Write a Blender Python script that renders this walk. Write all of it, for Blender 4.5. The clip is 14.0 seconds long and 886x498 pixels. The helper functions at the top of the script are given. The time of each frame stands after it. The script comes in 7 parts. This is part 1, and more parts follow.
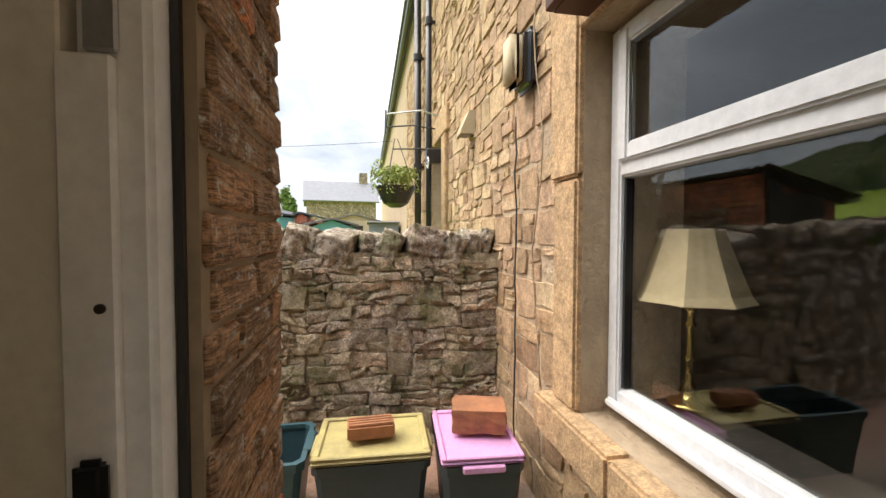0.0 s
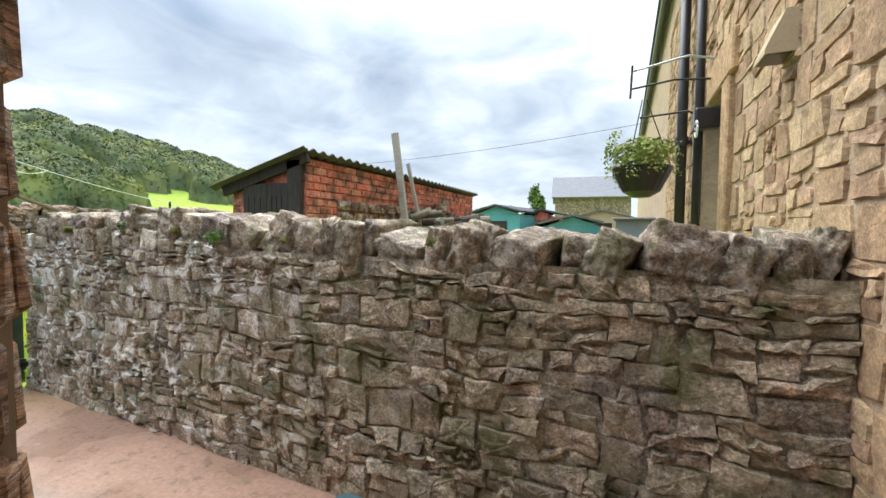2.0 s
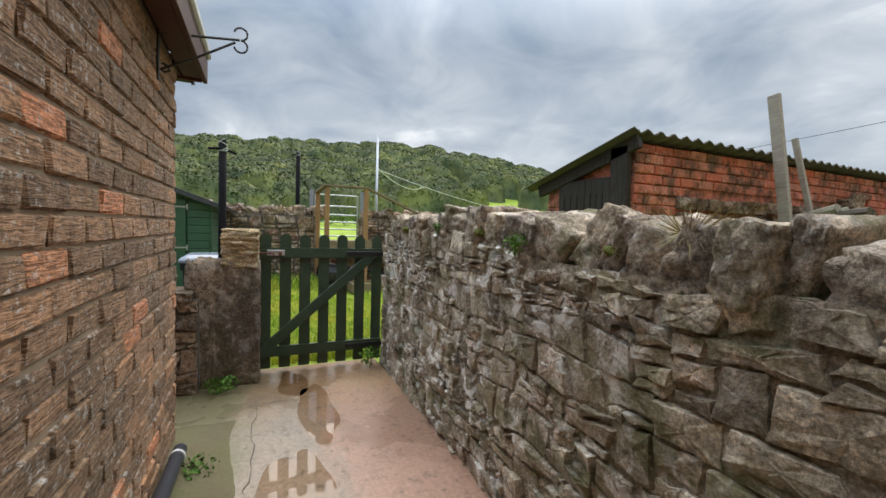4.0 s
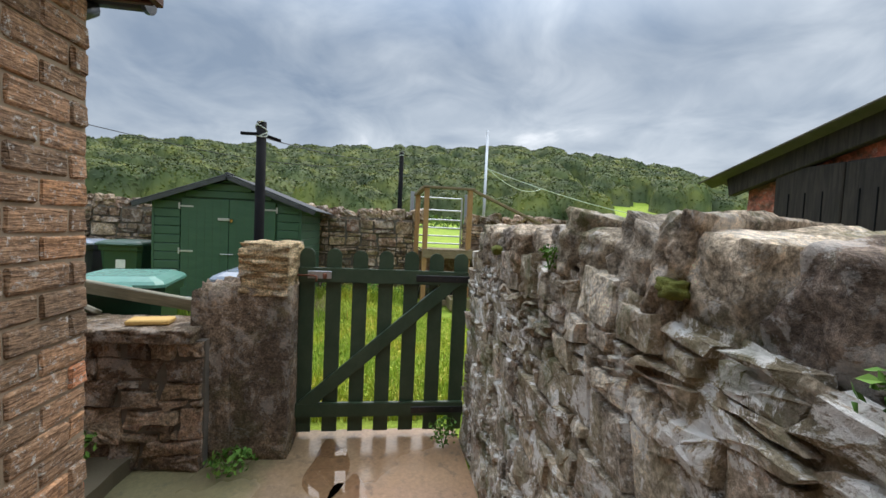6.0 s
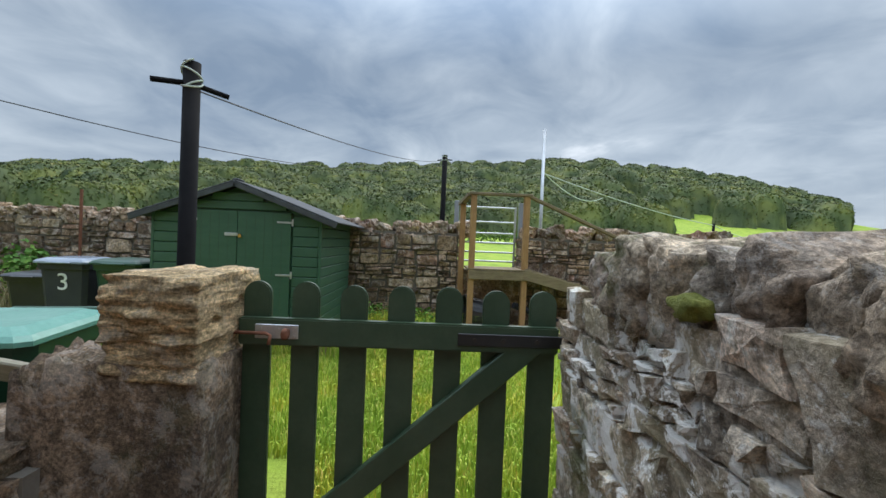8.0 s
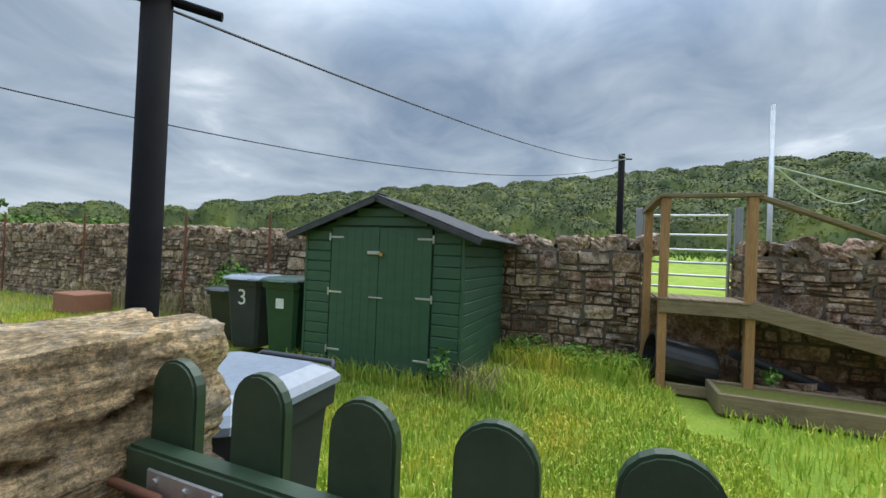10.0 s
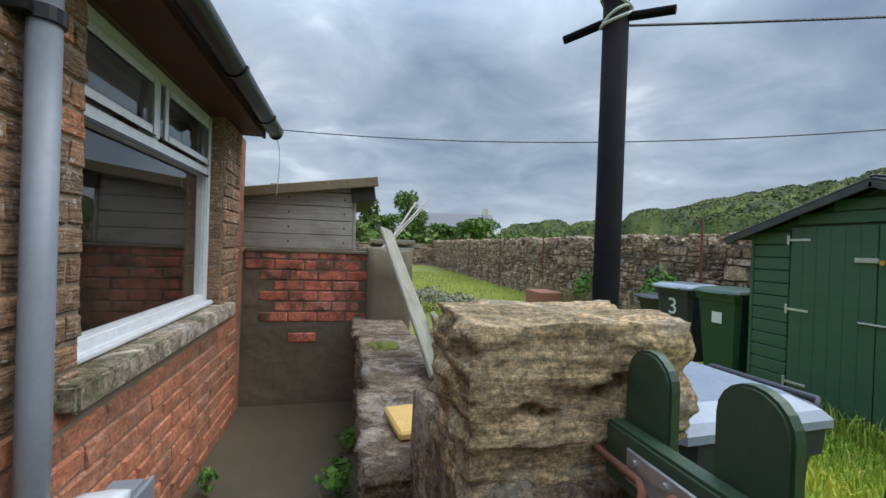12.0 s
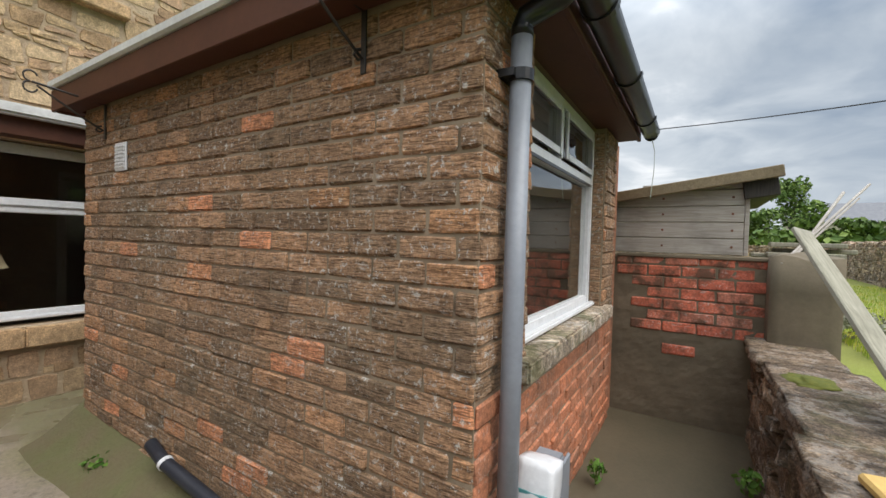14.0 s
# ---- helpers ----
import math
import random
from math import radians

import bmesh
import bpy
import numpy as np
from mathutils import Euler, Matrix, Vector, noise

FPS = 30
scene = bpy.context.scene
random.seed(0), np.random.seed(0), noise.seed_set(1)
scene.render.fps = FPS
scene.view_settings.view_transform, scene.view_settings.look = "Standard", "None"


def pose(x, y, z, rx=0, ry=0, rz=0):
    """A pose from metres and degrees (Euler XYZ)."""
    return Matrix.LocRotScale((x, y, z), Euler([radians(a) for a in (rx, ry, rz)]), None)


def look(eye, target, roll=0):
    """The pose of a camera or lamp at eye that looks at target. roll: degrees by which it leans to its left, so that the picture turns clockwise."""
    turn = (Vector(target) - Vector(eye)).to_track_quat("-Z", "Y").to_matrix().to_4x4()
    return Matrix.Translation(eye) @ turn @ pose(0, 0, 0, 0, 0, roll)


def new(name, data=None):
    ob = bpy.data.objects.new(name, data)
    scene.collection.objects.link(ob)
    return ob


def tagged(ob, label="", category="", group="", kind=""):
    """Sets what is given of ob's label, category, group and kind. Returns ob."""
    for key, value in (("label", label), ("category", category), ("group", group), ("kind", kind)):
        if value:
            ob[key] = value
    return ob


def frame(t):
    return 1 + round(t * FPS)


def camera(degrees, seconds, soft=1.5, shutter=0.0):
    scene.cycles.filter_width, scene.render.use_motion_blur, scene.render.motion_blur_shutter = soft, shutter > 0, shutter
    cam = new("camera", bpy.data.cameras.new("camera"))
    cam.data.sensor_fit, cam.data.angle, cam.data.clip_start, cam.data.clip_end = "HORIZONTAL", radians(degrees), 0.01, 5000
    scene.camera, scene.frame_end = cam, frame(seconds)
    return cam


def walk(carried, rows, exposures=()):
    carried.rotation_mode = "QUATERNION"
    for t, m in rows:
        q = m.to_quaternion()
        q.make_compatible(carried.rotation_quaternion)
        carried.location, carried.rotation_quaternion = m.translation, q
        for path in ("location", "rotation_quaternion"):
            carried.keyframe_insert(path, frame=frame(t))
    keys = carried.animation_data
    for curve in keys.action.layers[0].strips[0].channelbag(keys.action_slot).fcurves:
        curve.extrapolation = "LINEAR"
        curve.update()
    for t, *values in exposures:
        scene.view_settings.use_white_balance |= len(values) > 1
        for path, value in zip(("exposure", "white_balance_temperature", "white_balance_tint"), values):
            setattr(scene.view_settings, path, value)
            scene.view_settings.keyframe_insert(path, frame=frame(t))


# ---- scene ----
cam = camera(94.6, 14.0)
PATH = [
    (0, (1.795, 0.096, 1.325), (2.152, 2.063, 1.258), 0.1),
    (0.5, (1.915, 0.281, 1.343), (1.985, 2.279, 1.287), 0.0),
    (1, (1.976, 0.495, 1.352), (1.797, 2.486, 1.278), -0.0),
    (1.5, (1.956, 0.778, 1.344), (1.59, 2.744, 1.298), 0.2),
    (2, (1.968, 1.034, 1.349), (1.161, 2.862, 1.263), 0.5),
    (2.5, (1.961, 1.19, 1.343), (0.638, 2.686, 1.223), 2.1),
    (3, (1.796, 1.31, 1.337), (0.215, 2.53, 1.229), 2.1),
    (3.5, (1.579, 1.434, 1.347), (-0.141, 2.448, 1.244), 1.8),
    (3.7, (1.479, 1.508, 1.345), (-0.288, 2.441, 1.248), 1.7),
    (5.8, (0.242, 2.151, 1.414), (-1.729, 2.472, 1.317), 2.8),
    (6, (0.085, 2.171, 1.429), (-1.893, 2.452, 1.336), 2.7),
    (6.5, (-0.27, 2.21, 1.415), (-2.257, 2.422, 1.338), 2.6),
    (7, (-0.584, 2.274, 1.433), (-2.576, 2.439, 1.373), 2.3),
    (7.2, (-0.706, 2.288, 1.428), (-2.701, 2.43, 1.375), 2.3),
    (9.3, (-1.973, 2.281, 1.444), (-3.949, 1.974, 1.449), 2.5),
    (9.5, (-2.062, 2.281, 1.44), (-4.019, 1.868, 1.452), 2.5),
    (10, (-2.252, 2.292, 1.455), (-4.109, 1.549, 1.477), 2.4),
    (10.5, (-2.315, 2.311, 1.468), (-3.958, 1.17, 1.482), 2.3),
    (11, (-2.31, 2.248, 1.441), (-3.626, 0.742, 1.446), 2.6),
    (11.5, (-2.267, 2.232, 1.427), (-3.166, 0.446, 1.424), 2.2),
    (12, (-2.22, 2.228, 1.426), (-2.683, 0.283, 1.413), 2.0),
    (12.5, (-2.162, 2.228, 1.428), (-2.2, 0.228, 1.409), 1.9),
    (13, (-2.091, 2.231, 1.428), (-1.739, 0.263, 1.407), 1.8),
    (13.5, (-2.04, 2.245, 1.431), (-1.321, 0.379, 1.401), 1.7),
    (14, (-1.986, 2.263, 1.433), (-0.932, 0.564, 1.381), 1.6),
]
EXPOSURES = [(0.0, 1.62, 7350, 15), (1.0, 1.6, 7350, 15), (1.6, 1.42, 6800, 12), (2.1, 1.28, 6550, 11), (2.7, 0.95, 6700, 12), (3.7, 0.74, 6800, 12), (6.0, 0.72, 6600, 12),
             (7.2, 0.65, 6350, 10), (10.5, 0.55, 6250, 10), (11.5, 0.5, 6150, 10), (13.0, 0.42, 6050, 10), (14.0, 0.82, 6850, 12)]
walk(cam, [(t, look(eye, target, roll)) for t, eye, target, roll in PATH], EXPOSURES)

# ---- light ----
world = bpy.data.worlds.new("sky")
scene.world = world
world.use_nodes = True
SUN_AZ, SUN_EL = 285.0, 55.0


def build_sky():
    nt = world.node_tree
    nt.nodes.clear()
    N, L = nt.nodes.new, nt.links.new
    out, bg = N("ShaderNodeOutputWorld"), N("ShaderNodeBackground")
    sky = N("ShaderNodeTexSky")
    sky.sky_type, sky.sun_disc = "NISHITA", False
    sky.sun_elevation, sky.sun_rotation = radians(SUN_EL), radians(SUN_AZ)
    dim = N("ShaderNodeMix")
    dim.data_type, dim.blend_type = "RGBA", "MULTIPLY"
    dim.inputs[0].default_value = 1.0
    L(sky.outputs[0], dim.inputs[6])
    dim.inputs[7].default_value = (0.085, 0.085, 0.085, 1)
    tc, sep = N("ShaderNodeTexCoord"), N("ShaderNodeSeparateXYZ")
    L(tc.outputs["Generated"], sep.inputs[0])
    lift = N("ShaderNodeMath")
    lift.operation = "MAXIMUM"
    L(sep.outputs[2], lift.inputs[0])
    lift.inputs[1].default_value = 0.0
    den = N("ShaderNodeMath")
    L(lift.outputs[0], den.inputs[0])
    den.inputs[1].default_value = 0.22
    inv = N("ShaderNodeMath")
    inv.operation = "DIVIDE"
    inv.inputs[0].default_value = 1.0
    L(den.outputs[0], inv.inputs[1])
    flat = N("ShaderNodeVectorMath")
    flat.operation = "SCALE"
    L(tc.outputs["Generated"], flat.inputs[0])
    L(inv.outputs[0], flat.inputs["Scale"])
    big, small = N("ShaderNodeTexNoise"), N("ShaderNodeTexNoise")
    for n, s, d, r, w in ((big, 0.75, 4, 0.5, 0.3), (small, 2.3, 5, 0.55, 0.5)):
        n.inputs["Scale"].default_value, n.inputs["Detail"].default_value = s, d
        n.inputs["Roughness"].default_value, n.inputs["Distortion"].default_value = r, w
        L(flat.outputs[0], n.inputs["Vector"])
    add = N("ShaderNodeMix")
    add.inputs[0].default_value = 0.42
    L(big.outputs[0], add.inputs[2])
    L(small.outputs[0], add.inputs[3])
    ramp = N("ShaderNodeValToRGB")
    L(add.outputs[0], ramp.inputs[0])
    e = ramp.color_ramp.elements
    e[0].position, e[0].color = 0.36, (0.215, 0.285, 0.38, 1)
    e[1].position, e[1].color = 0.66, (0.84, 0.89, 0.94, 1)
    m = e.new(0.48)
    m.color = (0.36, 0.43, 0.51, 1)
    m = e.new(0.57)
    m.color = (0.50, 0.57, 0.64, 1)
    mix = N("ShaderNodeMix")
    mix.data_type = "RGBA"
    mix.inputs[0].default_value = 0.93
    L(dim.outputs[2], mix.inputs[6])
    L(ramp.outputs[0], mix.inputs[7])
    # paler towards the horizon
    hz = N("ShaderNodeMapRange")
    L(sep.outputs[2], hz.inputs[0])
    hz.inputs[1].default_value, hz.inputs[2].default_value = 0.02, 0.22
    hz.inputs[3].default_value, hz.inputs[4].default_value = 0.45, 0.0
    pale = N("ShaderNodeMix")
    pale.data_type = "RGBA"
    L(hz.outputs[0], pale.inputs[0])
    L(mix.outputs[2], pale.inputs[6])
    pale.inputs[7].default_value = (0.62, 0.68, 0.73, 1)
    L(pale.outputs[2], bg.inputs[0])
    # an overcast sky is about three times brighter overhead than low down
    over = N("ShaderNodeMapRange")
    over.interpolation_type = "SMOOTHSTEP"
    L(sep.outputs[2], over.inputs[0])
    over.inputs[1].default_value, over.inputs[2].default_value = 0.35, 0.95
    over.inputs[3].default_value, over.inputs[4].default_value = 0.74, 3.4
    L(over.outputs[0], bg.inputs[1])
    L(bg.outputs[0], out.inputs[0])


build_sky()
sun = new("sun", bpy.data.lights.new("sun", "SUN"))
sun.data.energy, sun.data.angle, sun.data.color = 1.5, radians(60), (1.0, 0.95, 0.87)
sun.matrix_world = look((0, 0, 20), (-14 * math.sin(radians(SUN_AZ)), -14 * math.cos(radians(SUN_AZ)), 0))

# ---- materials ----


class Mat:
    """A small builder for node materials."""

    def __init__(self, name):
        self.m = bpy.data.materials.new(name)
        self.m.use_nodes = True
        self.nt = self.m.node_tree
        self.b = self.nt.nodes["Principled BSDF"]
        self.tc = self.n("ShaderNodeTexCoord")
        self.geo = self.n("ShaderNodeNewGeometry")

    def n(self, kind):
        return self.nt.nodes.new(kind)

    def link(self, a, b):
        self.nt.links.new(a, b)

    def noise(self, scale, detail=4, rough=0.55, stretch=None, distort=0.0, world_space=True):
        t = self.n("ShaderNodeTexNoise")
        t.inputs["Scale"].default_value, t.inputs["Detail"].default_value = scale, detail
        t.inputs["Roughness"].default_value, t.inputs["Distortion"].default_value = rough, distort
        src = self.geo.outputs["Position"] if world_space else self.tc.outputs["Object"]
        if stretch:
            mp = self.n("ShaderNodeMapping")
            mp.inputs["Scale"].default_value = stretch
            self.link(src, mp.inputs[0])
            src = mp.outputs[0]
        self.link(src, t.inputs["Vector"])
        return t.outputs[0]

    def rand(self):
        a, g = self.n("ShaderNodeObjectInfo"), self.n("ShaderNodeMath")
        self.link(a.outputs["Random"], g.inputs[0])
        self.link(self.geo.outputs["Random Per Island"], g.inputs[1])
        f = self.n("ShaderNodeMath")
        f.operation = "FRACT"
        self.link(g.outputs[0], f.inputs[0])
        return f.outputs[0]

    def ramp(self, fac, stops):
        r = self.n("ShaderNodeValToRGB")
        self.link(fac, r.inputs[0])
        e = r.color_ramp.elements
        e[0].position, e[0].color = stops[0][0], (*stops[0][1], 1)
        e[1].position, e[1].color = stops[-1][0], (*stops[-1][1], 1)
        for p, c in stops[1:-1]:
            e.new(p).color = (*c, 1)
        return r.outputs[0]

    def mask(self, fac, lo, hi):
        r = self.n("ShaderNodeMapRange")
        self.link(fac, r.inputs[0])
        r.inputs[1].default_value, r.inputs[2].default_value = lo, hi
        return r.outputs[0]

    def mul(self, a, b):
        r = self.n("ShaderNodeMath")
        r.operation = "MULTIPLY"
        self.link(a, r.inputs[0])
        if isinstance(b, float):
            r.inputs[1].default_value = b
        else:
            self.link(b, r.inputs[1])
        return r.outputs[0]

    def mix(self, fac, a, b, mode="MIX"):
        x = self.n("ShaderNodeMix")
        x.data_type, x.blend_type = "RGBA", mode
        for v, s in ((fac, x.inputs[0]), (a, x.inputs[6]), (b, x.inputs[7])):
            if isinstance(v, (int, float)):
                s.default_value = v
            elif isinstance(v, tuple):
                s.default_value = (*v, 1)
            else:
                self.link(v, s)
        return x.outputs[2]

    def done(self, color, rough=0.8, bump=None, strength=0.4, dist=0.01, metal=0.0, spec=0.5):
        s = self.b.inputs
        if isinstance(color, tuple):
            s["Base Color"].default_value = (*color, 1)
        else:
            self.link(color, s["Base Color"])
        if isinstance(rough, float):
            s["Roughness"].default_value = rough
        else:
            self.link(rough, s["Roughness"])
        s["Metallic"].default_value = metal
        s["Specular IOR Level"].default_value = spec
        if bump is not None:
            bp = self.n("ShaderNodeBump")
            bp.inputs["Strength"].default_value, bp.inputs["Distance"].default_value = strength, dist
            self.link(bump, bp.inputs["Height"])
            self.link(bp.outputs[0], s["Normal"])
        return self.m


def mat_stone(name, tones, white=0.0, moss=0.0, dark=0.0, bump=0.6, strata=False, grain=1.0, limed=False):
    m = Mat(name)
    col = m.ramp(m.rand(), tones)
    st = (1.0, 1.0, 4.5) if strata else None
    mid = m.noise(7, 6, 0.65, st, distort=0.6)
    col = m.mix(0.8 * grain, col, m.ramp(mid, [(0.3, (0.55, 0.53, 0.5)), (0.5, (1.1, 1.1, 1.1)), (0.7, (1.75, 1.68, 1.55))]), "MULTIPLY")
    col = m.mix(0.7 * grain, col, m.ramp(m.noise(24, 6, 0.72, st), [(0.38, (0.45, 0.43, 0.4)), (0.58, (1.55, 1.52, 1.48))]), "MULTIPLY")
    col = m.mix(0.7 * grain, col, m.ramp(m.noise(85, 4, 0.8), [(0.38, (0.35, 0.33, 0.3)), (0.5, (1.05, 1.05, 1.05)), (0.62, (1.9, 1.88, 1.8))]), "MULTIPLY")
    if dark:
        col = m.mix(m.mul(m.mask(m.noise(2.2, 5, 0.65), 0.46, 0.58), dark), col, (0.05, 0.042, 0.036))
        col = m.mix(m.mul(m.mask(m.noise(19, 6, 0.75), 0.56, 0.62), dark), col, (0.03, 0.026, 0.022))
    if white:
        w = m.mul(m.mask(m.noise(7, 8, 0.78, distort=0.4), 0.525, 0.555), m.mask(m.noise(1.1, 4), 0.32, 0.48))
        fine_lime = m.mask(m.noise(34, 5, 0.75), 0.57, 0.63)
        if limed:
            # olive lichen all over
            col = m.mix(m.mul(m.mask(m.noise(3.1, 6, 0.7), 0.42, 0.6), 0.5), col, (0.36, 0.305, 0.17))
            # old limewash is left on the stretch by the gate only
            pos = m.n("ShaderNodeSeparateXYZ")
            m.link(m.geo.outputs["Position"], pos.inputs[0])
            left = m.mask(pos.outputs[0], 1.3, -0.2)
            w, fine_lime = m.mul(w, left), m.mul(fine_lime, left)
        col = m.mix(m.mul(w, white), col, (0.86, 0.83, 0.78))
        col = m.mix(m.mul(fine_lime, white * 0.6), col, (0.82, 0.8, 0.75))
    if moss:
        col = m.mix(m.mul(m.mask(m.noise(3.4, 6, 0.7), 0.52, 0.6), moss), col, (0.085, 0.1, 0.022))
    big, fine = m.noise(12, 9, 0.78, st, distort=0.3), m.noise(55, 6, 0.75)
    h = m.n("ShaderNodeMix")
    h.inputs[0].default_value = 0.4
    m.link(big, h.inputs[2])
    m.link(fine, h.inputs[3])
    return m.done(col, 0.88, h.outputs[0], bump, 0.045, spec=0.25)


def mat_brick(name, tones, grooves=True, fleck=0.0, stain=0.0):
    m = Mat(name)
    col = m.ramp(m.rand(), tones)
    col = m.mix(0.6, col, m.ramp(m.noise(14, 5, 0.65), [(0.3, (0.8, 0.78, 0.76)), (0.65, (1.55, 1.5, 1.42))]), "MULTIPLY")
    g = m.noise(15, 5, 0.65, (1.0, 1.0, 9.0) if grooves else None, 0.7)
    col = m.mix(0.8 if grooves else 0.2, col, m.ramp(g, [(0.41, (0.42, 0.38, 0.34)), (0.54, (1.35, 1.32, 1.3))]), "MULTIPLY")
    if fleck:
        col = m.mix(m.mul(m.mul(m.mask(m.noise(38, 5, 0.78), 0.56, 0.62), m.mask(m.noise(1.6, 3, 0.6), 0.36, 0.56)), fleck), col, (0.62, 0.6, 0.55))
    col = m.mix(m.mul(m.mask(m.noise(1.1, 3), 0.5, 0.7), 0.35), col, (0.1, 0.095, 0.06))
    col = m.mix(0.5, col, m.ramp(m.noise(70, 5, 0.78), [(0.38, (0.4, 0.38, 0.36)), (0.5, (1.0, 1.0, 1.0)), (0.62, (1.6, 1.58, 1.5))]), "MULTIPLY")
    if fleck:
        col = m.mix(m.mul(m.mul(m.mask(m.noise(16, 7, 0.8, (1.0, 1.0, 2.0)), 0.56, 0.6), m.mask(m.noise(2.1, 3, 0.6), 0.5, 0.6)), fleck), col, (0.6, 0.58, 0.53))
    if stain:
        col = m.mix(m.mul(m.mask(m.noise(5.5, 6, 0.7), 0.47, 0.6), stain), col, (0.075, 0.06, 0.04))
    return m.done(col, 0.85, g, 1.0 if grooves else 0.5, 0.016 if grooves else 0.005, spec=0.3)


def mat_noisy(name, base, other, scale=5.0, rough=0.6, bump=0.25, fine=40.0, dist=0.004, stretch=None, amount=0.7, spec=0.5, metal=0.0):
    m = Mat(name)
    a = m.noise(scale, 5, 0.6, stretch)
    col = m.mix(m.mul(m.mask(a, 0.35, 0.7), amount), base, other)
    f = m.noise(fine, 5, 0.65, stretch)
    col = m.mix(0.35, col, m.ramp(f, [(0.3, (0.7, 0.7, 0.7)), (0.7, (1.2, 1.2, 1.2))]), "MULTIPLY")
    return m.done(col, rough, f, bump, dist, metal, spec)


def mat_wood(name, a, b, knots=True, axis=0, rough=0.75):
    m = Mat(name)
    st = [9.0, 9.0, 9.0]
    st[axis] = 0.7
    g = m.noise(6, 5, 0.6, tuple(st), 1.2, world_space=False)
    col = m.ramp(g, [(0.3, a), (0.7, b)])
    col = m.mix(m.mul(m.mask(m.noise(3.0, 4, 0.6), 0.5, 0.72), 0.5), col, tuple(v * 0.5 for v in a))
    return m.done(col, rough, g, 0.35, 0.004, spec=0.3)


def mat_glass(name, tint=(0.9, 0.95, 0.95), rough=0.0):
    m = Mat(name)
    m.b.inputs["Transmission Weight"].default_value = 1.0
    m.b.inputs["IOR"].default_value = 1.5
    return m.done(tint, rough)


